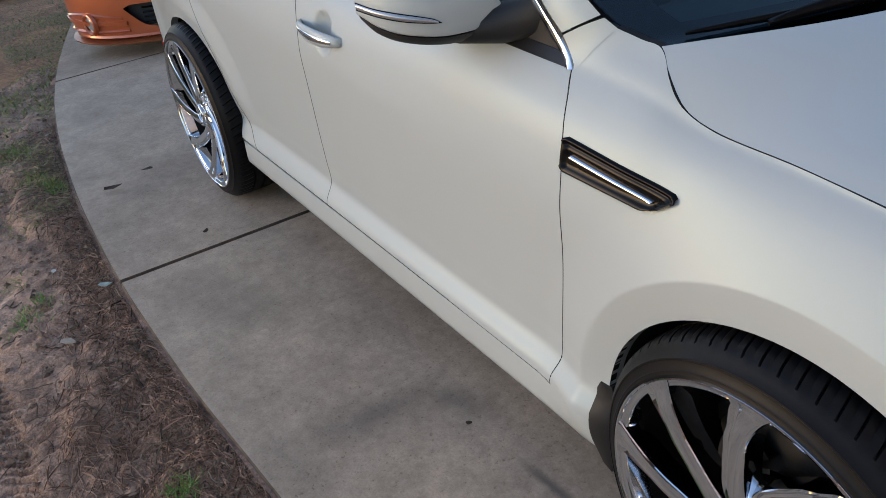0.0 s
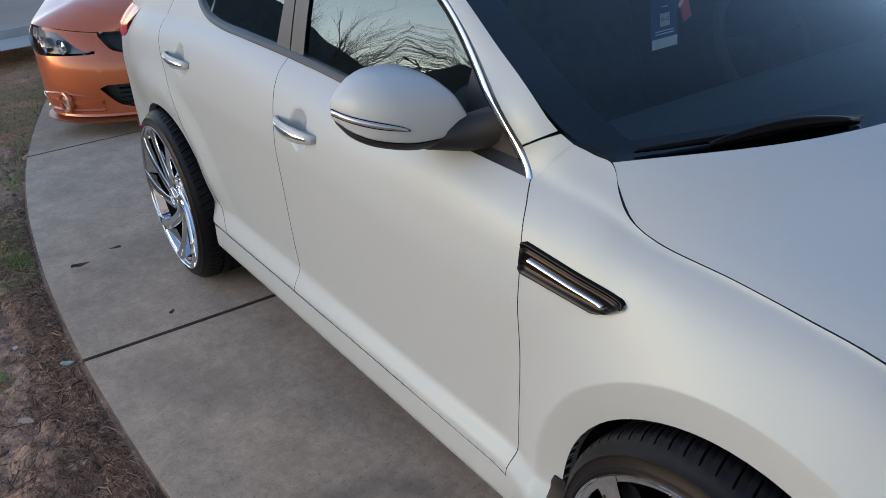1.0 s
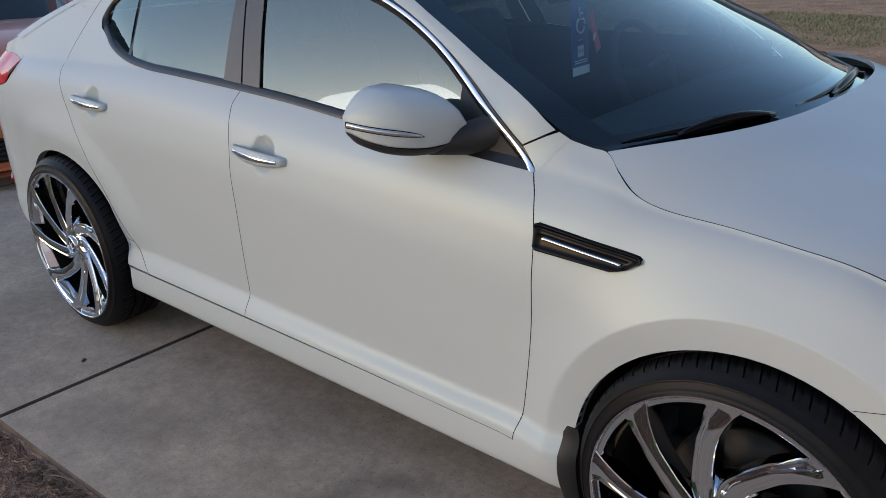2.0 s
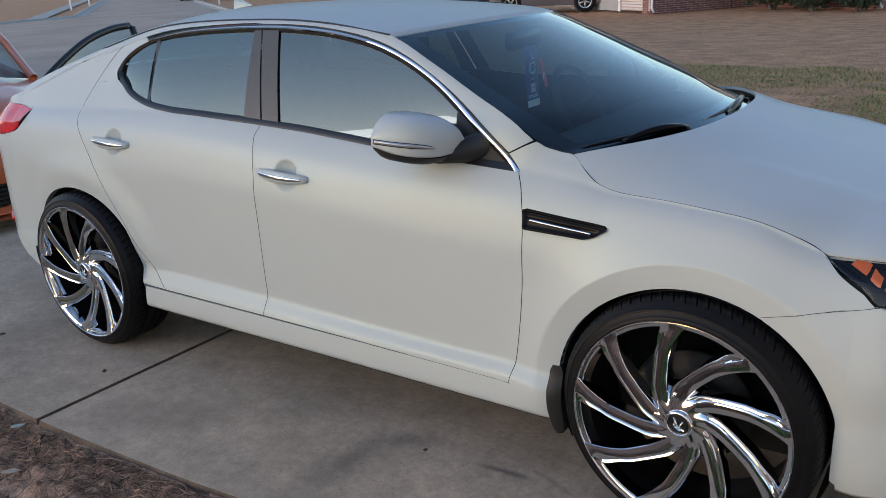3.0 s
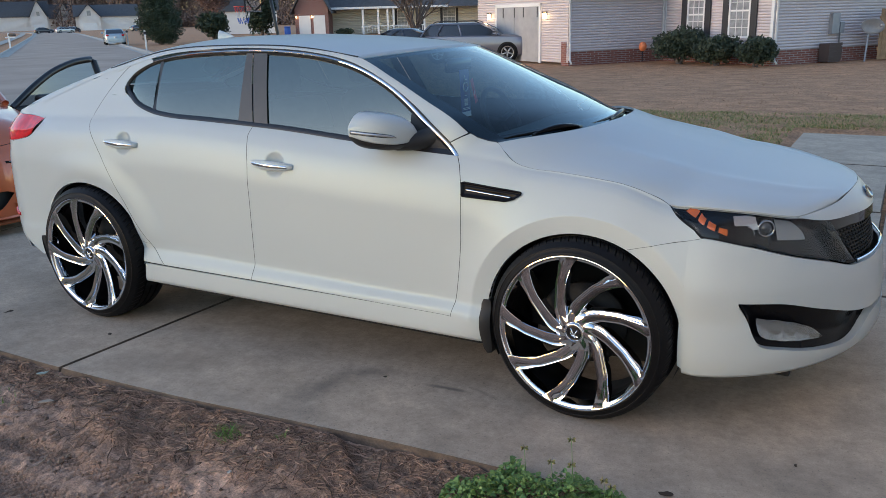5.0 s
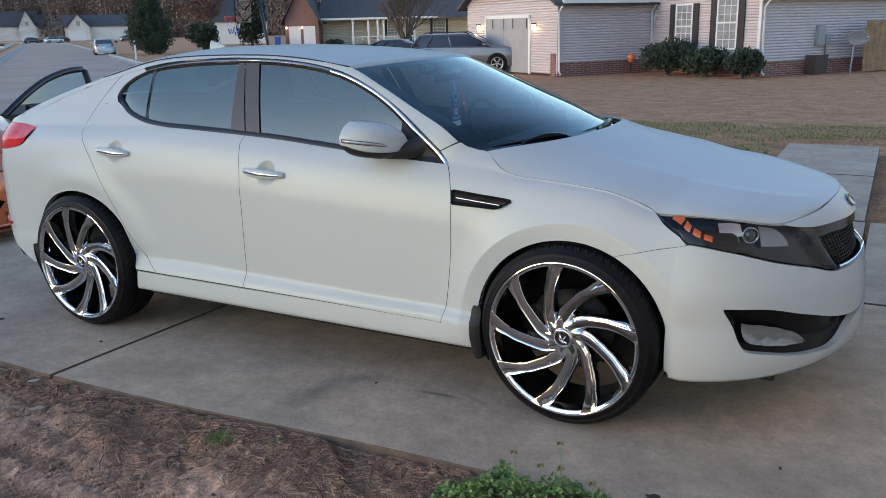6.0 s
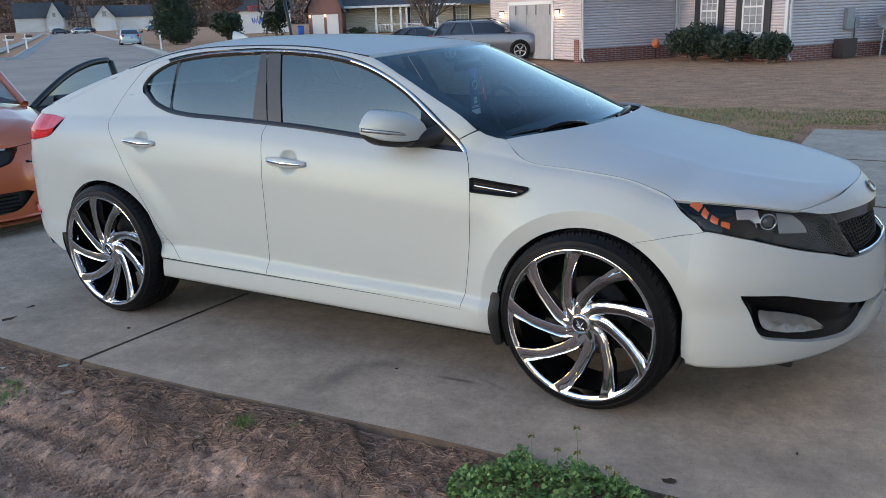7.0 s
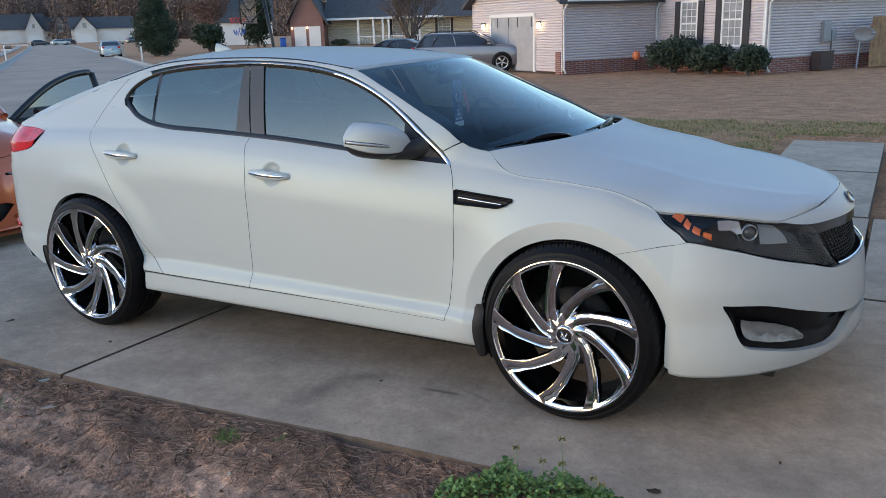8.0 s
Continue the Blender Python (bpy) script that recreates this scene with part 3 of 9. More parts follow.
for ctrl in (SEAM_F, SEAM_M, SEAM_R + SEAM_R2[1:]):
    both(shut_line(ctrl), "door_gap_strip", GAP, "thin dark strip painted in for the door gap's shade")
both(shut_line([(-2.29, 0.3455), (-1.70, 0.3455), (-1.2, 0.342), (-0.575, 0.336)], 0.0022), "sill_gap_strip", GAP, "thin dark strip painted in for the gap's shade over the sill")
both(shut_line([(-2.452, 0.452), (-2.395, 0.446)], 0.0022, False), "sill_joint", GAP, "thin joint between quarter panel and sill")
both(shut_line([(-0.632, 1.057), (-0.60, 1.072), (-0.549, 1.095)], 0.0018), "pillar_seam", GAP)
both(shut_line([(-3.213, 1.071), (-3.246, 1.028), (-3.280, 0.987), (-3.34, 0.961), (-3.50, 0.934)], 0.0025), "lamp_gap_strip", GAP)


# dark strip again, for the shaded gap between bumper and fender
both(shut_line([(0.172, 0.714), (0.23, 0.730), (0.30, 0.7475), (0.38, 0.763), (0.457, 0.7765)], 0.0024), "bumper_gap_strip", GAP)


# dark sheets just behind the skin that give the gaps their shade as colour
def backing(bm, s):
    for x0, x1 in ((-3.25, -3.22), (-2.42, -0.42)):
        if x1 - x0 > 0.1:
            grid_mesh(bm, [[shell(x, z, 0.008, s) for x in np.linspace(x0, x1, 90)] for z in np.linspace(0.26, 1.0, 60)])
    for c, a1 in ((ARCH_F, 30), (ARCH_R, 0)):
        a, b = arch(c, a1, 180, 60, 0.02), arch(c, a1, 180, 60, 0.40)
        grid_mesh(bm, [[shell(x0 * (1 - k) + x1 * k, min(z0 * (1 - k) + z1 * k, pch(ZT_X, ZT_Z, x0 * (1 - k) + x1 * k) - 0.03), 0.008, s) for (x0, z0), (x1, z1) in zip(a, b)] for k in np.linspace(0, 1, 8)])


both(backing, "gap_shade_backing", GAP)


def liner(bm, s, c):
    a = arch(c, -28, 208, 40, 0.004)
    grid_mesh(bm, [[(x, s * y, z) for x, z in a] for y in (0.872, 0.80, 0.70, 0.56)])
    bm.faces.new([bm.verts.new((x, s * 0.56, z)) for x, z in a])


for c_arch in (ARCH_F, ARCH_R):
    both(lambda bm, s: liner(bm, s, c_arch), "wheel_housing", GAP)

# underside and hull that block the light
bm = bmesh.new()
box(bm, -3.55, 0.30, -0.60, 0.60, 0.145, 0.30, 0.02)
box(bm, -2.38, -0.45, -0.86, 0.86, 0.215, 0.27, 0.01)
box(bm, 0.28, 0.74, -0.62, 0.62, 0.20, 0.262, 0.01)
part("underbody", bm, PLASTIC, car, "dark plastic underbody")


# front bumper
def lamp_low(p):
    return pch([0.16, 0.30, 0.457, 0.624, 0.817, 0.958, 1.092, 1.20, 1.40], [0.712, 0.748, 0.777, 0.753, 0.699, 0.658, 0.616, 0.612, 0.625], p)


def fog_high(p):
    return pch([0.609, 0.75, 0.927, 1.061, 1.142, 1.22, 1.40], [0.547, 0.535, 0.480, 0.435, 0.415, 0.405, 0.405], p)


def fog_low(p):
    return pch([0.609, 0.643, 0.669, 0.695, 0.777, 0.937, 1.055, 1.115, 1.175, 1.24, 1.40], [0.541, 0.478, 0.412, 0.373, 0.350, 0.316, 0.305, 0.322, 0.362, 0.385, 0.388], p)


def bumper_top(p):
    return lamp_low(p) - 0.0012 - 0.0028 * sm(0.42, 0.50, p)


def bumper(bm, s):
    arc = arch(ARCH_F, 61, -20, 24)
    cols = [(x, z) for x, z in arc if z > 0.274] + [(0.388, 0.274)]
    rows = 22

    def column(p, z0, z1, n=rows):
        return [shell(p + (0.0), z0 + (z1 - z0) * k / (n - 1), 0, s) for k in range(n)]

    grid_mesh(bm, [column(x, z, bumper_top(x)) for x, z in cols])
    ps = [0.388] + list(np.linspace(0.42, 0.612, 8))
    base = lambda p: pch([0.388, 0.45, 0.6, 0.9, 1.4], [0.262, 0.256, 0.258, 0.257, 0.268], p)
    grid_mesh(bm, [column(p, base(p), bumper_top(p)) for p in ps])
    ps = list(np.linspace(0.612, 0.72, 16)) + list(np.linspace(0.74, 1.40, 34))
    grid_mesh(bm, [column(p, fog_high(p), bumper_top(p), 14) for p in ps])
    low = [column(p, base(p), fog_low(p), 14) for p in ps]
    grid_mesh(bm, low)
    # lips folded in: the opening, the lower edge, the arch and the lamp seam
    for path in ([(p, fog_high(p)) for p in ps], [(p, fog_low(p)) for p in ps]):
        grid_mesh(bm, [[shell(p, z, k, s) for p, z in path] for k in (0, 0.02, 0.05)])
    full = [0.388] + list(np.linspace(0.42, 1.40, 50))
    grid_mesh(bm, [[shell(p, base(p) + dz, k, s) for p in full] for dz, k in ((0, 0), (-0.012, 0.006), (-0.016, 0.02), (-0.016, 0.10))])
    grid_mesh(bm, [[shell(x, z, k, s) for x, z in cols] for k in (0, 0.035)])
    seam = list(np.linspace(0.17, 1.40, 50))
    grid_mesh(bm, [[shell(p, bumper_top(p), k, s) for p in seam] for k in (0, 0.015)])


both(bumper, "front_bumper", PAINT)


def fog_recess(bm, s):
    ps = list(np.linspace(0.615, 0.72, 12)) + list(np.linspace(0.74, 1.40, 30))
    grid_mesh(bm, [[shell(p, fog_low(p) * (1 - k) + fog_high(p) * k, 0.03 + 0.02 * math.sin(math.pi * k), s) for p in ps] for k in np.linspace(0, 1, 10)])


both(fog_recess, "fog_lamp_bezel", BEZEL, "gloss black fog lamp surround")


def fog_lens(bm, s):
    rows = []
    for k in np.linspace(0, 1, 12):
        row = []
        for u in np.linspace(0, 1, 24):
            hi, lo = pch([0, 0.4, 0.80, 1], [0.476, 0.452, 0.408, 0.360], u), pch([0, 0.1, 0.33, 0.67, 1], [0.472, 0.404, 0.379, 0.362, 0.354], u)
            row.append(shell(0.675 + 0.275 * u, lo + (hi - lo) * k, 0.024 - 0.014 * math.sin(math.pi * k) * math.sin(math.pi * u), s))
        rows.append(row)
    grid_mesh(bm, rows)


def fog_bowl(bm, s):
    rows = []
    for k in np.linspace(0, 1, 12):
        row = []
        for u in np.linspace(0.03, 0.96, 30):
            hi, lo = pch([0, 0.4, 0.80, 1], [0.476, 0.452, 0.408, 0.360], u), pch([0, 0.1, 0.33, 0.67, 1], [0.472, 0.404, 0.379, 0.362, 0.354], u)
            deep = 0.027 + 0.012 * (math.sin(math.pi * k) * math.sin(math.pi * min(1, u * 1.2))) ** 0.7 + 0.003 * math.sin(26 * u)
            row.append(shell(0.675 + 0.275 * u, lo + (hi - lo) * k, min(deep, 0.037), s))
        rows.append(row)
    grid_mesh(bm, rows)


FOG_SILVER = material("fog_reflector", (0.52, 0.53, 0.53), 0.22, 0.9, var=0.25, scale=60)
both(fog_bowl, "fog_reflector", FOG_SILVER, "ribbed silver fog lamp bowl")
for lens in both(fog_lens, "fog_lamp_lens", LAMP_GLASS, "clear fog lamp lens"):
    lens.visible_shadow = False


# headlamps
def lamp_high(p):
    return pch([0.287, 0.438, 0.652, 0.842, 0.989, 1.03, 1.092], [0.872, 0.869, 0.855, 0.826, 0.794, 0.72, 0.622], p)


def lamp_grid(inset, s, p0=0.295, p1=1.088, n=56, m=16, lo=lambda p: max(lamp_low(p), 0.868 - (p - 0.287) * 0.56) + 0.003, hi=lambda p: lamp_high(p) - 0.004, bulge=0.0):
    return [[shell(p, lo(p) * (1 - k) + hi(p) * k, inset - bulge * math.sin(math.pi * k), s) for p in np.linspace(p0, p1, n)] for k in np.linspace(0, 1, m)]


for side in (-1, 1):
    bm = bmesh.new()
    grid_mesh(bm, lamp_grid(0.055, side))
    for pick in (0, -1):
        grid_mesh(bm, [lamp_grid(k, side)[pick] for k in (0.003, 0.055)])
    if side == 1:
        bmesh.ops.reverse_faces(bm, faces=bm.faces)
    lamp = part("headlamp", bm, LAMP_BLACK, car, "smoked headlamp with amber side reflector")
    bm = bmesh.new()
    grid_mesh(bm, lamp_grid(0.003, side, bulge=0.006))
    if side == 1:
        bmesh.ops.reverse_faces(bm, faces=bm.faces)
    part("lens", bm, LAMP_GLASS, lamp, "clear polycarbonate lens").visible_shadow = False
    # amber blocks along the outer edge
    for i in range(4):
        bm = bmesh.new()
        rows = []
        for k in np.linspace(0, 1, 5):
            row = []
            for u in np.linspace(i / 4 + 0.02, i / 4 + 0.20, 5):
                lo_p, lo_z = 0.350 + 0.219 * u, pch([0, 0.32, 0.56, 0.78, 1], [0.857, 0.826, 0.806, 0.792, 0.780], u)
                up_p, up_z = 0.364 + 0.205 * u, pch([0, 0.10, 0.43, 0.75, 1], [0.868, 0.864, 0.838, 0.816, 0.803], u)
                row.append(shell(lo_p * (1 - k) + up_p * k, lo_z * (1 - k) + up_z * k, 0.010 - 0.005 * math.sin(math.pi * k), side))
            rows.append(row)
        grid_mesh(bm, rows)
        part("amber_reflector", bm, AMBER, lamp, "amber reflector block")
    # projector and silver cups
    for p, z, r in ((0.640, 0.785, 0.027), (0.722, 0.797, 0.031)):
        c = shell(p, z, 0.05, side)
        n = (shell(p, z, 0.0, side) - c).normalized()
        a = n.cross(Vector((0, 0, 1))).normalized()
        b = n.cross(a)

        def ringed(steps):
            mesh = bmesh.new()
            grid_mesh(mesh, [[c + n * h + rr * (math.cos(t) * a + math.sin(t) * b) for t in np.linspace(0, 2 * math.pi, 24, endpoint=False)] for rr, h in steps], close=True)
            return mesh
        bowl = part("projector", ringed(((r, 0.012), (r, 0.024), (r * 0.90, 0.026), (r * 0.80, 0.018), (r * 0.76, 0.010))), SILVER, lamp, "silver projector bowl")
        part("projector_lens", ringed(((r * 0.77, 0.012), (r * 0.72, 0.020), (r * 0.55, 0.028), (r * 0.3, 0.032), (0.001, 0.033))), PROJECTOR_GLASS, bowl, "dark glass projector lens")
    bm = bmesh.new()
    grid_mesh(bm, [[shell(0.594 + 0.098 * u - 0.012 * k, 0.796 + 0.047 * k, 0.030 - 0.010 * k, side) for u in np.linspace(0, 1, 6)] for k in np.linspace(0, 1, 6)])
    part("reflector_plate", bm, SILVER, lamp)
    bm = bmesh.new()
    grid_mesh(bm, [[shell(0.765 + 0.120 * u * (1 - 0.45 * k * k), 0.752 - 0.012 * u + 0.070 * k, 0.036, side) for u in np.linspace(0, 1, 8)] for k in np.linspace(0, 1, 6)])
    part("reflector_plate", bm, material("lamp_grey", (0.35, 0.36, 0.37), 0.3, 0.4) if side == -1 else bpy.data.materials["lamp_grey"], lamp)

# nose panel, grille
def hood_front(p):
    return pch([0.842, 0.957, 1.077, 1.238, 1.40], [0.829, 0.837, 0.846, 0.862, 0.868], p)


def grille_high(p):
    return pch([1.0, 1.10, 1.20, 1.40], [0.752, 0.753, 0.746, 0.740], p)


def grille_edge(k):
    """p of the grille's outer edge, from its foot (0) to its top (1)."""
    return 1.102 - 0.098 * k


def nose_low(p):
    return pch([0.842, 0.95, 1.02, 1.12, 1.25, 1.40], [0.828, 0.803, 0.795, 0.791, 0.785, 0.782], p)


def grille_band(bm, s):
    ps = np.linspace(0.945, 1.40, 30)
    lo = lambda p: pch([0.945, 1.0, 1.05], [0.790, 0.750, 0.0], p) if p < 1.0 else grille_high(p)
    grid_mesh(bm, [[shell(p, lo(p) * (1 - k) + (nose_low(p) - 0.002) * k, 0.006 + 0.012 * (1 - k), s) for p in ps] for k in np.linspace(0, 1, 6)])


def nose(bm, s):
    ps = np.linspace(0.842, 1.40, 34)
    grid_mesh(bm, [[shell(p, nose_low(p) * (1 - k) + (hood_front(p) - 0.004) * k, 0.0, s) for p in ps] for k in np.linspace(0, 1, 12)])
    grid_mesh(bm, [[shell(p, nose_low(p), k, s) for p in np.linspace(0.95, 1.4, 20)] for k in (0, 0.012)])


def grille(bm, s):
    grid_mesh(bm, [[shell(grille_edge(k) * (1 - u) + 1.40 * u, lamp_low(1.1 + 0.3 * u) * (1 - k) + grille_high(1.0 + 0.4 * u) * k, 0.045, s) for u in np.linspace(0, 1, 16)] for k in np.linspace(0, 1, 8)])
    grid_mesh(bm, [[shell(grille_edge(k), lamp_low(1.1) * (1 - k) + grille_high(1.0) * k, d, s) for k in np.linspace(0, 1, 8)] for d in (0.0, 0.045)])


both(nose, "nose_panel", PAINT)
both(grille_band, "grille_band", GLOSS_BLACK, "gloss black band over the grille")
both(grille, "grille", material("grille_mesh", (0.006, 0.006, 0.007), 0.4), "black mesh grille")


def grille_frame(bm, s):
    ps = np.linspace(1.105, 1.40, 16)
    tube(bm, [shell(p, lamp_low(p) + 0.008, 0.006, s) for p in ps], 0.0045, 8)


both(grille_frame, "grille_surround", CHROME, "chrome lower grille surround")


def mesh_bars(bm, s):
    for k in range(9):
        v = (k + 0.7) / 9.5
        tube(bm, [shell((grille_edge(v) + 0.02) * (1 - u) + 1.40 * u, lamp_low(1.1 + 0.3 * u) * (1 - v) + grille_high(1.0 + 0.4 * u) * v, 0.036, s) for u in np.linspace(0, 1, 10)], 0.0034, 5)
    for u in np.linspace(0.05, 1, 16):
        tube(bm, [shell(grille_edge(v) * (1 - u) + 1.40 * u + 0.012 * v, lamp_low(1.1 + 0.3 * u) * (1 - v) + grille_high(1.0 + 0.4 * u) * v, 0.037, s) for v in (0, 0.5, 1)], 0.003, 5)


both(mesh_bars, "grille_insert", GAP)


# hood
def hood_edge(u):
    return [(x, half_width(x, z), z) for x, z in FENDER_TOP[6:15]]


HOOD_R = curve_pts(hood_edge(0) + [tuple(shell(p, lamp_high(p) + 0.004, 0.0, 1)) for p in (0.438, 0.652, 0.80)] + [tuple(shell(p, hood_front(p), 0.0, 1)) for p in (0.86, 0.957, 1.077)], 64)
HOOD_C = curve_pts([(-0.145, 0, 1.090), (0.0, 0, 1.048), (0.25, 0, 0.985), (0.5, 0, 0.930), (0.70, 0, 0.896), (0.81, 0, 0.880), (0.872, 0, 0.862)], 64)
bm = bmesh.new()
rows = []
for i in range(64):
    e, c = HOOD_R[i], HOOD_C[i]
    row = []
    for k in np.linspace(-1, 1, 61):
        v = abs(k)
        f = 0.38 * v ** 2 + 0.40 * v ** 4.4 + 0.22 * v ** 14
        lift = 0.006 * math.exp(-((v - 0.62) / 0.06) ** 2) * sm(0.0, 0.3, i / 63) * sm(1.0, 0.75, i / 63)
        rear = sm(22, 0, i)
        x = c[0] + (e[0] - c[0]) * ((0.25 * v + 0.75 * v ** 2.4) * (1 - rear) + (0.10 * v + 0.90 * v ** 3.2) * rear)
        row.append((x, math.copysign(1, k) * e[1] * (v - 0.004 * (v > 0.99)), c[2] + (e[2] - c[2]) * f + lift - 0.0010 * sm(0.93, 1.0, v) * sm(-0.3, 0.1, e[0])))
    rows.append(row)
deep = [[(p[0], p[1], p[2] - 0.012) for p in rows[0]]] + rows + [[(p[0] - 0.004, p[1], p[2] - 0.012) for p in rows[-1]]]
deep = [[(r[0][0], r[0][1] + 0.002, r[0][2] - 0.012)] + r + [(r[-1][0], r[-1][1] - 0.002, r[-1][2] - 0.012)] for r in deep]
grid_mesh(bm, deep)
bmesh.ops.reverse_faces(bm, faces=bm.faces)
sharp(part("hood", bm, PAINT, car), 40)

# emblem badge, plain
bm = revolve([(0.001, -0.003), (0.036, -0.003), (0.038, -0.006), (0.044, -0.006), (0.047, 0.001)], 36)
bmesh.ops.scale(bm, vec=(1.30, 1, 0.62), verts=bm.verts)
bmesh.ops.transform(bm, matrix=Matrix.Translation((0.916, 0, 0.822)) @ Matrix.Rotation(math.radians(90), 4, "Z") @ Matrix.Rotation(math.radians(-42), 4, "X"), verts=bm.verts)
part("badge", bm, material("badge_dark_chrome", (0.16, 0.16, 0.17), 0.22, 1.0), car, "plain oval badge")


# greenhouse
def belt_z(x):
    return pch([-2.606, -2.525, -2.389, -2.251, -2.049, -1.70, -1.49, -1.155, -0.84, -0.600], [1.211, 1.161, 1.121, 1.104, 1.096, 1.080, 1.068, 1.041, 1.019, 1.005], x)


TOP_X = [p[0] for p in WIN_TOP[1:]]
TOP_Z = [p[1] for p in WIN_TOP[1:]]


def win_top(x):
    return pch(TOP_X, TOP_Z, x)


def pane(bm, s, x0, x1, inset=0.012, lo_off=0.014, hi_off=0.008, slant0=0.0, slant1=0.0, n=30, m=14, dep=0.0):
    rows = []
    for k in np.linspace(0, 1, m):
        row = []
        for u in np.linspace(0, 1, n):
            x = (x0 + slant0 * k) * (1 - u) + (x1 + slant1 * k) * u
            lo, hi = belt_z(max(x, -2.6)) + lo_off, win_top(max(x, -2.6)) - hi_off
            x_lo, x_hi = x0 * (1 - u) + x1 * u, (x0 + slant0) * (1 - u) + (x1 + slant1) * u
            y0 = shell(x_lo, belt_z(max(x_lo, -2.6)) + lo_off, inset, s).y
            y1 = shell(x_hi, win_top(max(x_hi, -2.6)) - hi_off, inset, s).y
            row.append((x, y0 + (y1 - y0) * k + s * 0.024 * k * (1 - k), lo + (hi - lo) * k))
        rows.append(row)
    grid_mesh(bm, rows)
    return rows


for name, a in (("front_window", (-1.622, -0.80, -0.105, -0.02)), ("rear_window", (-2.372, -1.786, -0.038, -0.062)), ("quarter_window", (-2.585, -2.392, -0.0, -0.04))):
    both(lambda bm, s: pane(bm, s, a[0], a[1], slant0=a[2], slant1=a[3]), name, TINT_GLASS, "dark tinted side window")


def pillar(bm, s):
    for x0, x1, s0, s1 in ((-1.796, -1.705, -0.056, -0.110), (-1.697, -1.614, -0.110, -0.108)):
        rows = pane(bm, s, x0, x1, 0.004, 0.006, 0.002, s0, s1, 8, 14)


both(pillar, "middle_pillar", SATIN_PILLAR, "dark satin pillar cover")


def belt_trim(bm, s):
    lo = curve_pts(BELT_R + BELT[1:-1] + [(-0.606, 1.006)], 80)
    grid_mesh(bm, [[shell(x, z + dz, k, s) for x, z in lo] for dz, k in ((0.001, 0.012), (0.001, -0.002), (0.010, -0.003), (0.019, 0.002), (0.020, 0.02))])


both(belt_trim, "belt_moulding", BLACK_TRIM, "black rubber belt moulding")


def rubber(bm, s):
    up = [(-2.606, 1.211), (-2.640, 1.245)] + [(x, z) for x, z in WIN_TOP[1:]]
    hi = curve_pts(up, 90)
    c = np.array((-1.7, 1.15))
    nrm = []
    for i in range(90):
        d = hi[min(i + 1, 89)] - hi[max(i - 1, 0)]
        nrm.append(np.array((d[1], -d[0])) / np.linalg.norm(d))
    grid_mesh(bm, [[shell(*(hi[i] + nrm[i] * o), k, s) for i in range(90)] for o, k in ((0.0, 0.0), (0.003, 0.002), (0.011, 0.008), (0.014, 0.014))])
    grid_mesh(bm, [[shell(-2.382 - 0.040 * k + o, belt_z(-2.382) + 0.01 + (win_top(-2.42) - belt_z(-2.382) - 0.015) * k, 0.007, s) for o in (-0.011, 0.011)] for k in np.linspace(0, 1, 10)])


both(rubber, "window_seal", BLACK_TRIM, "black window seal")


def chrome_strip(bm, s):
    hi, lo = curve_pts(RAIL, 90), curve_pts(WIN_TOP[2:], 90)
    hi2 = curve_pts([(-2.50, 1.383)] + RAIL[2:], 90)
    up = [(hi2[i] - lo[i]) / np.linalg.norm(hi2[i] - lo[i]) for i in range(90)]
    wide = [pch([0, 0.12, 0.6, 0.85, 1], [0.006, 0.0085, 0.010, 0.0135, 0.016], i / 89) for i in range(90)]
    grid_mesh(bm, [[shell(*(lo[i] + up[i] * (0.004 + wide[i] * k)), d, s) for i in range(90)] for k, d in ((-0.05, 0.006), (0.05, -0.002), (0.5, -0.004), (0.95, -0.002), (1.05, 0.006))])
    grid_mesh(bm, [[shell(*(lo[i] + up[i] * (0.004 + wide[i] * 1.08 + w)), 0.001, s) for i in range(90)] for w in (0.0, 0.004)], mat=1)


both(chrome_strip, "chrome_window_trim", [CHROME, BLACK_TRIM], "chrome trim over the side windows")


def rail(bm, s):
    lo = curve_pts([(-0.632, 1.060)] + [(x, z) for x, z in RAIL[::-1][1:]], 70)
    hi = curve_pts([(-0.562, 1.096)] + [(x, z) for x, z in ROOF_EDGE if -2.85 < x < -0.6], 70)
    rows = []
    for k in np.linspace(0, 1, 8):
        rows.append([shell(*(lo[i] * (1 - k) + hi[i] * k), -0.002 + 0.010 * k * k + 0.02 * (k > 2), s) for i in range(70)])
    rows.insert(0, [shell(*lo[i], 0.02, s) for i in range(70)])
    grid_mesh(bm, rows)


both(rail, "roof_rail", PAINT)


def mirror_sail(bm, s):
    rows = []
    for k in np.linspace(0, 1, 8):
        row = []
        for u in np.linspace(0, 1, 10):
            x = (-0.82 - 0.02 * k) * (1 - u) + (-0.618) * u
            lo, hi = belt_z(x) + 0.002, win_top(x) - 0.004
            row.append(shell(x, lo + (hi - lo) * k, 0.004, s))
        rows.append(row)
    grid_mesh(bm, rows)


both(mirror_sail, "mirror_sail", PLASTIC, "black corner cover behind the mirror")


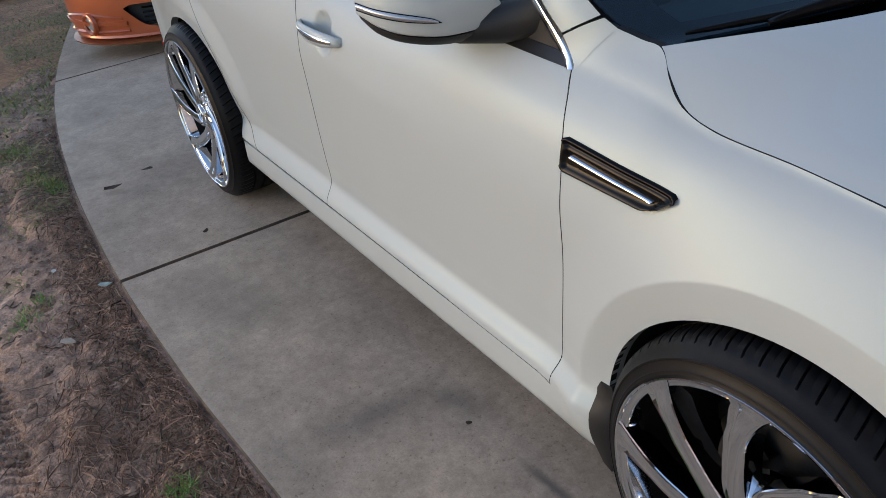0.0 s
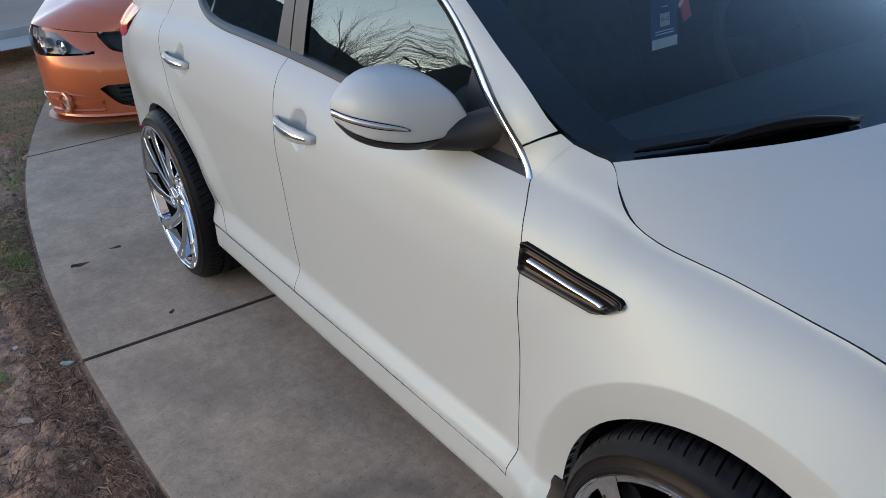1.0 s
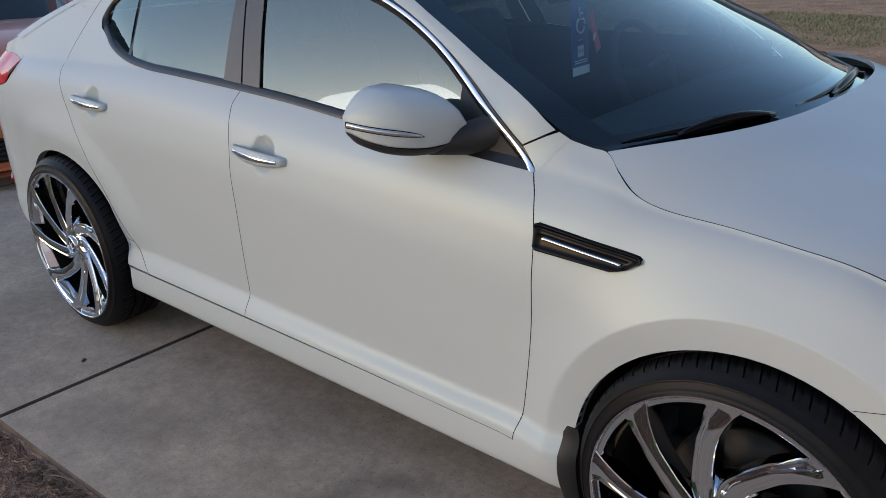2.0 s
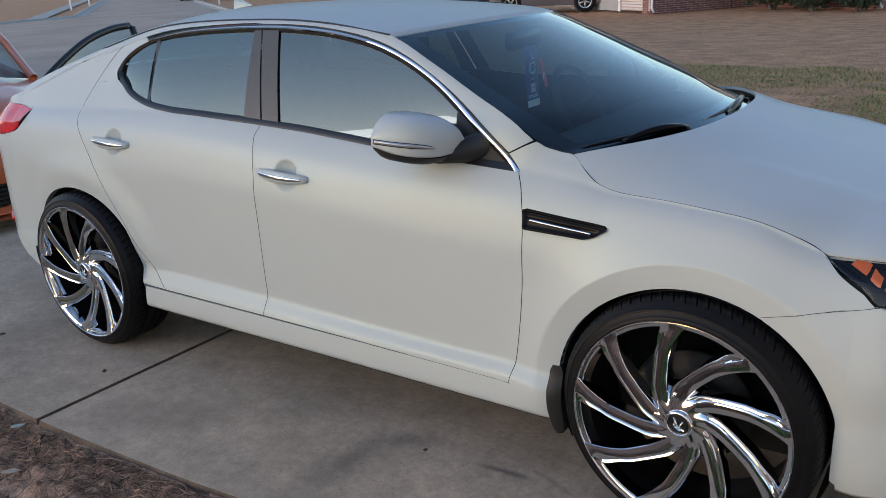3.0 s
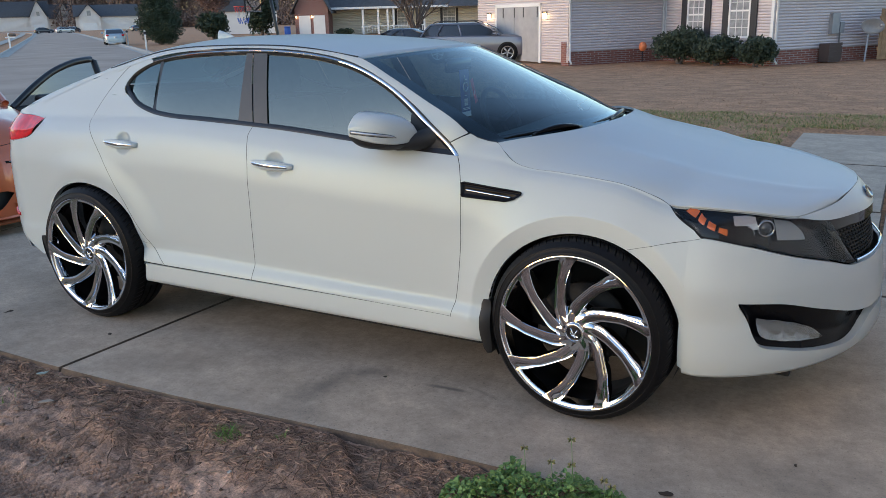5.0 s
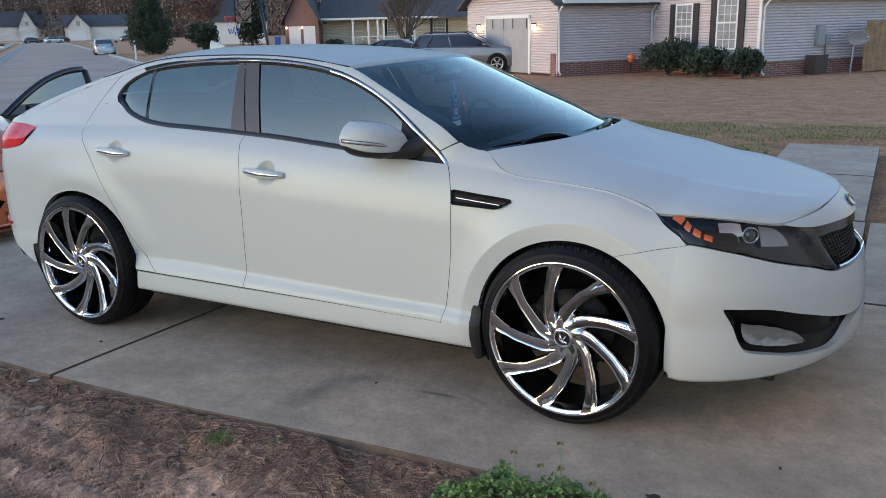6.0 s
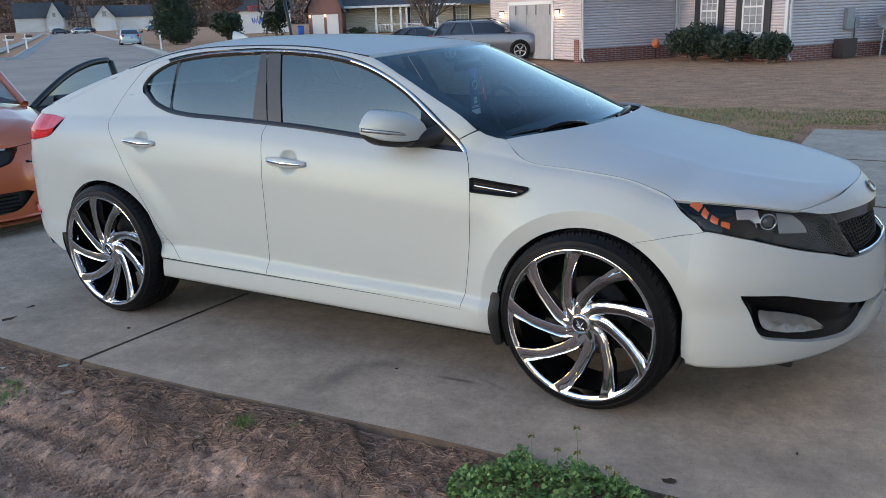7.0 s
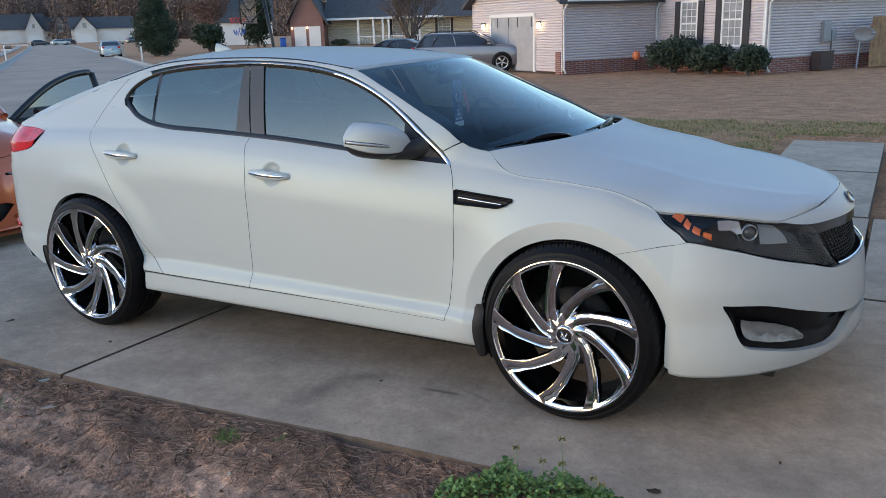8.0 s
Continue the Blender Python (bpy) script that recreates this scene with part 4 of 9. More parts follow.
# door handles with their cups
for side in (-1, 1):
    for x0, z0 in HANDLES:
        handle = new("door_handle")
        handle.parent = car
        tagged(handle, "white door handle with a chrome strip")
        me_bm = bmesh.new()
        rings = []
        for t in np.linspace(0, 1, 25):
            x = x0 - 0.122 + 0.244 * t
            ends = [shell(x0 + q, z0, 0, side) for q in (-0.122, 0.122)]
            base = ends[0].lerp(ends[1], t)
            base.z = z0 + 0.010 * (0.5 - t)
            out = 0.012 + 0.030 * math.sin(math.pi * min(1, max(0, t))) ** 0.6
            h = 0.006 + 0.0165 * math.sin(math.pi * (0.04 + 0.92 * t)) ** 0.6
            ring = []
            for a in np.linspace(0, 2 * math.pi, 14, endpoint=False):
                ring.append((base.x, base.y + side * (out - 0.012 + 0.010 * math.cos(a)), base.z + h * math.sin(a)))
            rings.append(ring)
        vs = grid_mesh(me_bm, rings, close=True)
        me_bm.faces.new(vs[0]), me_bm.faces.new(vs[-1])
        bmesh.ops.recalc_face_normals(me_bm, faces=me_bm.faces)
        part("grip", me_bm, PAINT, handle)
        me_bm = bmesh.new()
        grid_mesh(me_bm, [[Vector(rings[i][0]).lerp(Vector(rings[i][1]), 0.9 * q) + Vector((0, side * (0.0016 if abs(q) < 0.9 else -0.0005), 0)) if q >= 0 else Vector(rings[i][0]).lerp(Vector(rings[i][13]), -0.9 * q) + Vector((0, side * (0.0016 if abs(q) < 0.9 else -0.0005), 0)) for i in range(2, 23)] for q in (-1, -0.85, 0, 0.85, 1)])
        bmesh.ops.recalc_face_normals(me_bm, faces=me_bm.faces)
        part("strip", me_bm, CHROME, handle, "chrome strip")


# fender vents
def vent_pt(u, v, k, s):
    v = 0.55 + (v - 0.55) * (1 - 0.55 * max(0.0, (u - 0.90) / 0.10) ** 2.2) * (1 - 0.15 * max(0.0, (0.04 - u) / 0.04) ** 2)
    lo = (-0.534 + 0.215 * u, 0.853 - 0.006 * u)
    hi = (-0.538 + 0.285 * u, 0.915 - 0.026 * u)
    return shell(lo[0] * (1 - v) + hi[0] * v, lo[1] * (1 - v) + hi[1] * v, k, s)


for side in (-1, 1):
    vent = new("fender_vent")
    vent.parent = car
    tagged(vent, "black fender vent with a chrome blade")
    bm = bmesh.new()
    rows = []
    for v, k in ((0, 0.002), (0.0, -0.007), (0.08, -0.009), (0.14, -0.003), (0.30, -0.0022), (0.44, -0.0022), (0.62, -0.0022), (0.74, -0.0055), (0.78, -0.003), (0.88, -0.003), (0.93, -0.009), (1.0, -0.007), (1.0, 0.002)):
        rows.append([vent_pt(u, v, k if 0.03 < u < 0.97 else min(k, -0.007), side) for u in [0, 0.005, 0.03, 0.04] + list(np.linspace(0.08, 0.92, 20)) + [0.96, 0.97, 0.995, 1.0]])
    grid_mesh(bm, rows)
    if side == 1:
        bmesh.ops.reverse_faces(bm, faces=bm.faces)
    part("frame", bm, BEZEL, vent)
    bm = bmesh.new()
    grid_mesh(bm, [[vent_pt(u, 0.52 + dv - 0.10 * u, k, side) for u in np.linspace(0.10, 0.90, 20)] for dv, k in ((-0.070, -0.002), (-0.055, -0.006), (0.0, -0.009), (0.055, -0.006), (0.070, -0.002))])
    if side == 1:
        bmesh.ops.reverse_faces(bm, faces=bm.faces)
    part("blade", bm, CHROME, vent, "chrome blade")

# mirrors
for side in (-1, 1):
    mirror = new("door_mirror")
    mirror.parent = car
    tagged(mirror, "white door mirror with a turn-signal strip")

    def nose_at(b):
        """Front edge of the housing in plan, from the inner end (0) to the outer (1)."""
        return pch([0, 0.35, 0.7, 0.9, 1], [-0.772, -0.797, -0.862, -0.925, -0.975], b), pch([0, 0.35, 0.7, 0.9, 1], [0.800, 0.905, 0.980, 1.004, 1.010], b)

    def mirror_top(b):
        return pch([0, 0.03, 0.10, 0.30, 0.48, 0.7, 0.88, 1], [1.128, 1.160, 1.178, 1.187, 1.188, 1.178, 1.156, 1.132], b)

    def mirror_foot(b):
        return pch([0, 0.06, 0.3, 0.6, 0.85, 1], [1.068, 1.058, 1.056, 1.064, 1.080, 1.100], b)

    def cap_pt(b, d, z, grow=0.0):
        """d: 0 at the mirror glass, 1 at the front."""
        fx, fs = nose_at(b)
        bx, bs = -0.985, 0.800 + 0.205 * b ** 0.8
        return (bx + (fx - bx) * d + grow, side * (bs + (fs - bs) * d + grow), z)

    bm = bmesh.new()
    rows = []
    for b in np.linspace(0, 1, 34):
        zt, zb = mirror_top(b), mirror_foot(b)
        zm = zb + 0.30 * (zt - zb)
        row = [cap_pt(b, 0.02, zb), cap_pt(b, 0.90, zb), cap_pt(b, 0.955, zb + 0.002), cap_pt(b, 0.975, zb + 0.007)]
        row += [cap_pt(b, 0.975 + 0.025 * k, zb + 0.007 + (zm - zb - 0.007) * k) for k in (0.35, 0.7, 1.0)]
        row += [cap_pt(b, math.cos(a) ** 0.62 if a < 1.57 else 0.02, zm + (zt - zm) * math.sin(a) ** 0.80) for a in np.linspace(0.08, math.pi / 2, 16)]
        rows.append(row)
    vs = grid_mesh(bm, rows, close=True)
    bm.faces.new(vs[0]), bm.faces.new(vs[-1])
    bmesh.ops.recalc_face_normals(bm, faces=bm.faces)
    sharp(part("cap", bm, PAINT, mirror), 50)
    bm = bmesh.new()
    rows = []
    for b in np.linspace(0, 0.97, 26):
        zb = mirror_foot(b) - 0.0015
        lo = min(zb - 0.003, pch([0, 0.3, 0.6, 0.85, 1], [1.026, 1.029, 1.042, 1.064, 1.096], b))
        rows.append([cap_pt(b, d, z) for d, z in ((0.02, zb), (0.95, zb), (0.93, zb - 0.25 * (zb - lo)), (0.84, zb - 0.75 * (zb - lo)), (0.70, lo), (0.25, lo), (0.03, zb - 0.4 * (zb - lo)))])
    vs = grid_mesh(bm, rows, close=True)
    bm.faces.new(vs[0]), bm.faces.new(vs[-1])
    bmesh.ops.recalc_face_normals(bm, faces=bm.faces)
    sharp(part("lower_shell", bm, PLASTIC, mirror, "black lower shell"), 45)
    bm = bmesh.new()
    tube(bm, [(-0.735, side * 0.735, 1.072), (-0.785, side * 0.80, 1.058), (-0.84, side * 0.86, 1.050), (-0.90, side * 0.92, 1.056)], [0.046, 0.040, 0.026, 0.012], 12)
    part("arm", bm, PLASTIC, mirror)
    # signal strip: a clear lens in a thin dark groove
    strip_lo, strip_hi = lambda b: pch([0.40, 1], [1.087, 1.109], b), lambda b: pch([0.40, 0.46, 1], [1.0875, 1.0965, 1.121], b)
    bm = bmesh.new()
    grid_mesh(bm, [[cap_pt(b, 0.998, strip_lo(b) * (1 - k) + strip_hi(b) * k, 0.0014) for b in np.linspace(0.40, 0.995, 24)] for k in (-0.18, 1.18)])
    bmesh.ops.recalc_face_normals(bm, faces=bm.faces)
    part("strip_groove", bm, BEZEL, mirror, "dark groove round the signal strip")
    bm = bmesh.new()
    grid_mesh(bm, [[cap_pt(b, 0.998, strip_lo(b) * (1 - k) + strip_hi(b) * k, o) for b in np.linspace(0.42, 0.99, 24)] for k, o in ((0.0, 0.0016), (0.2, 0.0042), (0.75, 0.0045), (1.0, 0.0016))])
    bmesh.ops.recalc_face_normals(bm, faces=bm.faces)
    part("signal_strip", bm, material("signal_lens", (0.42, 0.43, 0.45), 0.12, 0.6) if side == -1 else bpy.data.materials["signal_lens"], mirror, "clear signal strip with a chrome edge")
    bm = bmesh.new()
    rings = [[(-0.9875, side * (0.905 + 0.092 * math.cos(a) * q), 1.118 + 0.050 * math.sin(a) * q) for a in np.linspace(0, 2 * math.pi, 24, endpoint=False)] for q in (1, 0.5, 0.01)]
    grid_mesh(bm, rings, close=True)
    part("mirror_glass", bm, CHROME, mirror, "mirror glass")

# windscreen, roof, rear window, trunk
EDGE = curve_pts([(x, half_width(x, z) - 0.008, z) for x, z in ROOF_EDGE], 120)


def edge_at(x):
    return np.array([np.interp(-x, -EDGE[:, 0], EDGE[:, k]) for k in range(3)])


ROOF_X = [-3.55, -3.2, -2.85, -2.6, -2.3, -2.0, -1.7, -1.33, -1.02]
ROOF_Z = [1.178, 1.318, 1.412, 1.456, 1.482, 1.486, 1.475, 1.447, 1.414]


def across(e0, mid, n, dip=2.0, bowx=0.0):
    """Points from the right edge to the left over a middle point."""
    row = []
    for k in np.linspace(-1, 1, n):
        v = abs(k)
        row.append((mid[0] + (e0[0] - mid[0]) * v ** 2, k * e0[1], mid[2] + (e0[2] - mid[2]) * v ** dip))
    return row


bm = bmesh.new()
rows = []
for x in np.linspace(-1.178, -2.85, 44):
    e = edge_at(x)
    xc = x + 0.13 * sm(-1.6, -1.178, x) - 0.05 * sm(-2.5, -2.85, x)
    rows.append(across(e, (xc, 0, pch(ROOF_X, ROOF_Z, xc)), 41, 2.4))
rows.insert(0, [(p[0] + 0.004, p[1], p[2] - 0.012) for p in rows[0]])
grid_mesh(bm, rows)
part("roof", bm, PAINT, car)
bm = bmesh.new()
rows = []
for t in np.linspace(0, 1, 30):
    x = -1.175 + (0.735) * t
    e = edge_at(x)
    xc = -1.044 + (0.90) * t
    zc = 1.410 + (1.072 - 1.410) * t - 0.014 * math.sin(math.pi * t)
    rows.append(across((e[0], e[1] - 0.004, e[2] - 0.004), (xc, 0, zc), 41, 2.2))
grid_mesh(bm, rows)
outward(bm)
part("windscreen", bm, WS_GLASS, car, "clear windscreen with a tinted top band").visible_shadow = False
# black border and shade band of the windscreen
bm = bmesh.new()
band = [[(p[0], p[1], p[2] - 0.003) for p in r] for r in rows]
grid_mesh(bm, [r[:3] for r in band])
grid_mesh(bm, [r[-3:] for r in band])
grid_mesh(bm, band[:2])
grid_mesh(bm, band[-4:])
part("windscreen_border", bm, GLOSS_BLACK, car, "black ceramic border")
bm = bmesh.new()
rows = []
for t in np.linspace(0, 1, 24):
    x = -2.87 - 0.56 * t
    e = edge_at(x)
    xc = -2.93 - 0.62 * t
    rows.append(across((e[0], e[1] - 0.02, e[2] - 0.003), (xc, 0, pch(ROOF_X, ROOF_Z, xc)), 31, 2.2))
grid_mesh(bm, rows)
outward(bm)
part("rear_screen", bm, TINT_GLASS, car, "dark tinted rear screen")
bm = bmesh.new()
rows = []
for t in np.linspace(0, 1, 26):
    p = -2.82 - 0.45 * t
    e = edge_at(-2.85 - 0.58 * t)
    w = Vector(shell(*curve_pts([(-2.64, 1.355), (-2.78, 1.318), (-2.95, 1.270), (-3.15, 1.198), (-3.30, 1.143)], 26)[int(t * 25)], 0, 1))
    rows.append([(w.x * (1 - k) + e[0] * k, w.y * (1 - k) + e[1] * k + 0.0022, w.z * (1 - k) + e[2] * k + 0.006 * math.sin(math.pi * k)) for k in np.linspace(-0.03, 1, 7)])
grid_mesh(bm, rows)
part("rear_pillar", bm, PAINT, car)
bm = bmesh.new()
grid_mesh(bm, [[(x, -y, z) for x, y, z in r] for r in rows])
part("rear_pillar", bm, PAINT, car)
bm = bmesh.new()
rows = []
for t in np.linspace(0, 1, 20):
    p = -3.30 - 0.28 * t
    w = shell(p, 1.143 - 0.05 * t, 0, 1)
    xm = -3.55 - 0.27 * t
    rows.append(across((w.x, w.y, w.z), (xm, 0, 1.172 - 0.03 * t), 31, 2.6))
rows.append(across((-3.60, 0.62, 0.90), (-3.80, 0, 0.92), 31, 2))
rows.append(across((-3.58, 0.62, 0.70), (-3.80, 0, 0.72), 31, 2))
grid_mesh(bm, rows)
part("trunk_lid", bm, PAINT, car)


def rear_bumper(bm, s):
    ps = np.linspace(-3.50, -4.36, 40)
    grid_mesh(bm, [[shell(p, z, k, s) for p in ps] for z, k in ((0.94, 0), (0.8, 0), (0.66, 0), (0.55, 0), (0.45, 0), (0.38, 0.004), (0.30, 0.02), (0.28, 0.08))])


both(rear_bumper, "rear_bumper", PAINT)


def tail_lamp(bm, s):
    hi = [(-3.219, 1.068), (-3.34, 1.077), (-3.50, 1.079), (-3.72, 1.072)]
    lo = [(-3.282, 0.988), (-3.34, 0.963), (-3.48, 0.940), (-3.72, 0.930)]
    a, b = curve_pts(lo, 24), curve_pts(hi, 24)
    grid_mesh(bm, [[shell(*(a[i] * (1 - k) + b[i] * k), -0.002 - 0.012 * min(k / 0.4, (1 - k) / 0.6), s) for i in range(24)] for k in np.linspace(0, 1, 16)])


both(tail_lamp, "tail_lamp", RED_LENS, "red tail lamp")
both(lambda bm, s: tube(bm, [shell(p, 0.495 - 0.10 * (p + 3.5), -0.003, s) for p in np.linspace(-3.52, -3.66, 6)], 0.010, 8), "rear_reflector", RED_LENS, "small red reflector")


# mud flaps
def flap(bm, s, x0, z0, z1, y):
    rows = []
    for t in np.linspace(0, 1, 10):
        z = z1 + (z0 - z1) * t
        x = x0 + 0.055 * t ** 1.5
        w = 0.03 * math.sin(math.pi * (0.12 + 0.88 * t)) ** 0.5
        rows.append([(x - 0.016, s * (y + w * 0.5), z), (x - 0.016, s * (y + 0.006), z), (x + 0.012, s * (y + 0.006), z), (x + 0.020, s * (y - 0.03), z), (x + 0.020, s * (y - 0.20), z), (x, s * (y - 0.20), z)])
    vs = grid_mesh(bm, rows, close=True)
    bm.faces.new(vs[0]), bm.faces.new(vs[-1])
    bmesh.ops.recalc_face_normals(bm, faces=bm.faces)


def front_flap(bm, s):
    rows = []
    for t in np.linspace(0, 1, 14):
        z = 0.432 - 0.240 * t
        e = 0.016 * (1 - min(1, 7 * min(t + 0.03, 1.03 - t))) ** 2
        a, b = -0.437 + e + 0.010 * sm(0.6, 1, t), -0.394 - 0.6 * e
        inner = shell(b, z, 0.0, s)
        rows.append([shell(a, z, 0.012, s), shell(a, z, -0.004, s), shell(a + 0.008, z, -0.007, s), shell(b - 0.014, z, -0.006, s), inner, Vector((b, inner[1] - s * 0.17, z)), Vector((a + 0.02, inner[1] - s * 0.17, z))])
    vs = grid_mesh(bm, rows, close=True)
    bm.faces.new(vs[0]), bm.faces.new(vs[-1])
    bmesh.ops.recalc_face_normals(bm, faces=bm.faces)


both(front_flap, "mud_flap", PLASTIC, "black mud flap")
both(lambda bm, s: flap(bm, s, -3.262, 0.200, 0.40, 0.880), "mud_flap", PLASTIC, "black mud flap")

# roof ditch strips
both(lambda bm, s: tube(bm, [shell(x, z, 0.009, s) for x, z in curve_pts(ROOF_EDGE[7:12], 60)], 0.005, 6), "roof_ditch_strip", BLACK_TRIM, "thin black roof strip")

# roof antenna fin
bm = bmesh.new()
rings = []
for t in np.linspace(0, 1, 10):
    x = -2.60 + 0.11 * t
    h = 0.055 * (1 - t) ** 0.8
    rings.append([(x, 0.022 * (1 - 0.8 * t) * math.cos(a), 1.462 + 0.016 * t + h * max(0, math.sin(a))) for a in np.linspace(0, math.pi, 9)])
grid_mesh(bm, rings)
bm.faces.new([bm.verts.new(p) for p in rings[0]])
part("antenna_fin", bm, PAINT, car)

# cowl and wipers
bm = bmesh.new()
rows = []
for k in np.linspace(-1, 1, 41):
    v = abs(k)
    xa, xb = -0.12 + (-0.425 + 0.12) * (0.10 * v + 0.90 * v ** 3.2), -0.17 + (-0.46 + 0.17) * v ** 2
    rows.append([(xa + 0.02, k * 0.70, 1.065 - 0.035 * v ** 3), (xa - 0.01, k * 0.70, 1.062 - 0.035 * v ** 3), (xb - 0.03, k * 0.70, 1.060 - 0.03 * v ** 3)])
grid_mesh(bm, rows)
bmesh.ops.recalc_face_normals(bm, faces=bm.faces)
part("cowl", bm, BEZEL, car, "black plastic cowl")
for y0, y1 in ((-0.675, -0.28), (-0.20, 0.38)):
    wiper = new("wiper")
    wiper.parent = car
    tagged(wiper, "black wiper resting on the windscreen")

    def on_glass(y, ahead, up):
        v = abs(y) / 0.72
        return (-0.170 - 0.270 * v ** 2 + ahead, y, 1.072 - 0.016 * v ** 2 + up)
    span = [y0 + (y1 - y0) * t for t in np.linspace(0, 1, 16)]
    bm = bmesh.new()
    tube(bm, [on_glass(y, -0.022, 0.012 + 0.006 * math.sin(math.pi * k / 15)) for k, y in enumerate(span)], [0.004 + 0.004 * math.sin(math.pi * k / 15) for k in range(16)], 6)
    part("blade", bm, BEZEL, wiper)
    bm = bmesh.new()
    tube(bm, [on_glass(y, -0.008, 0.012 + 0.016 * math.sin(math.pi * k / 10)) for k, y in enumerate(span[4:15])], [0.006 + 0.007 * math.sin(math.pi * k / 10) for k in range(11)], 8)
    part("arm", bm, BEZEL, wiper)
    part("pivot", tube(bmesh.new(), [on_glass(span[13], 0.010, -0.02), on_glass(span[13], 0.010, 0.012)], [0.014, 0.011], 12), BEZEL, wiper)

# cabin
both(lambda bm, s: grid_mesh(bm, [[shell(x, z, 0.055 + 0.03 * sm(0.9, 0.6, z), s) for x in np.linspace(-2.90, -0.62, 34)] for z in np.linspace(0.36, 1.088, 14)]), "door_lining", LINING, "black inner door lining")
bm = bmesh.new()
rows = []
for k in np.linspace(-1, 1, 25):
    rows.append([(-0.24 - 0.16 * k * k, k * 0.70, 1.035), (-0.45, k * 0.70, 1.045), (-0.62, k * 0.70, 1.03 + 0.015 * math.exp(-((k - 0.5) / 0.2) ** 2)), (-0.78, k * 0.70, 0.985), (-0.80, k * 0.70, 0.70)])
grid_mesh(bm, rows)
bmesh.ops.recalc_face_normals(bm, faces=bm.faces)
part("dashboard", bm, CABIN, car, "charcoal dashboard")
bm = bmesh.new()
box(bm, -2.9, -0.3, -0.74, 0.74, 0.30, 0.36)
part("cabin_floor", bm, CABIN, car)
for y in (-0.38, 0.38):
    seat = new("front_seat")
    seat.parent = car
    tagged(seat, "grey cloth front seat with headrest")
    part("cushion", boxed(-1.62, -1.10, y - 0.25, y + 0.25, 0.46, 0.66, 0.06), CABIN_GREY, seat)
    part("backrest", boxed(-0.09, 0.09, -0.24, 0.24, 0, 0.62, 0.06, m=Matrix.Translation((-1.62, y, 0.58)) @ Matrix.Rotation(math.radians(-18), 4, "Y")), CABIN_GREY, seat)
    part("headrest", boxed(-0.05, 0.05, -0.13, 0.13, 0, 0.19, 0.045, m=Matrix.Translation((-1.83, y, 1.20)) @ Matrix.Rotation(math.radians(-10), 4, "Y")), CABIN_GREY, seat)
bench = new("rear_bench")
bench.parent = car
tagged(bench, "grey cloth rear bench")
part("cushion", boxed(-2.65, -2.10, -0.66, 0.66, 0.46, 0.66, 0.06), CABIN_GREY, bench)
part("backrest", boxed(-0.09, 0.09, -0.66, 0.66, 0, 0.62, 0.06, m=Matrix.Translation((-2.62, 0, 0.58)) @ Matrix.Rotation(math.radians(-24), 4, "Y")), CABIN_GREY, bench)
bm = bmesh.new()
m = Matrix.Translation((-0.93, 0.38, 1.005)) @ Matrix.Rotation(math.radians(64), 4, "Y")
tube(bm, [m @ Vector((0.185 * math.cos(a), 0.185 * math.sin(a), 0)) for a in np.linspace(0, 2 * math.pi, 41)], 0.015, 8, cap=False)
for a in (0.2, math.pi - 0.2, -math.pi / 2):
    tube(bm, [m @ Vector((0.03 * math.cos(a + math.pi / 2), 0.03 * math.sin(a + math.pi / 2), -0.01)), m @ Vector((0.18 * math.cos(a + math.pi / 2), 0.18 * math.sin(a + math.pi / 2), 0))], 0.016, 6)
part("steering_wheel", bm, LINING, car, "dark steering wheel")
bm = boxed(-0.02, 0.02, -0.12, 0.12, -0.035, 0.035, 0.015, m=Matrix.Translation((-1.0, 0, 1.325)))
part("rear_view_mirror", bm, GLOSS_BLACK, car, "inside mirror")

# ---- wheels of the sedan ----
def tyre_mesh(R, r0, width, seg=288):
    """A low-profile tyre about the y axis, outer face towards -y, with shoulder grooves."""
    h = width / 2
    prof = [(r0 - 0.004, -h * 0.80), (r0 + 0.004, -h * 0.90), (r0 + 0.010, -h * 0.93), ((R + r0) / 2, -h * 1.0), (R - 0.022, -h * 0.985), (R - 0.012, -h * 0.95), (R - 0.0055, -h * 0.89), (R - 0.002, -h * 0.80),
            (R - 0.0005, -h * 0.62), (R - 0.007, -h * 0.60), (R - 0.007, -h * 0.55), (R, -h * 0.53), (R, -h * 0.22), (R - 0.007, -h * 0.20), (R - 0.007, -h * 0.14), (R, -h * 0.12),
            (R, h * 0.12), (R - 0.007, h * 0.14), (R - 0.007, h * 0.2), (R, h * 0.22), (R, h * 0.6), (R - 0.006, h * 0.88), (R - 0.02, h * 0.98), (r0, h * 0.8)]
    bm = bmesh.new()
    rows = []
    for k in range(seg):
        row = []
        for j, (r, y) in enumerate(prof):
            if 5 <= j <= 8 and k % 6 == 0:
                r -= 0.008 if j < 8 else 0.005
            skew = (y + h) * 0.35
            a = 2 * math.pi * k / seg + (skew if 4 < j < 21 else skew * 0.6 if j == 4 else 0)
            row.append((r * math.cos(a), y, r * math.sin(a)))
        rows.append(row)
    vs = [[bm.verts.new(p) for p in row] for row in rows]
    for i in range(seg):
        for j in range(len(prof) - 1):
            bm.faces.new((vs[i][j], vs[i][j + 1], vs[(i + 1) % seg][j + 1], vs[(i + 1) % seg][j])).smooth = True
    bmesh.ops.recalc_face_normals(bm, faces=bm.faces)
    return bm


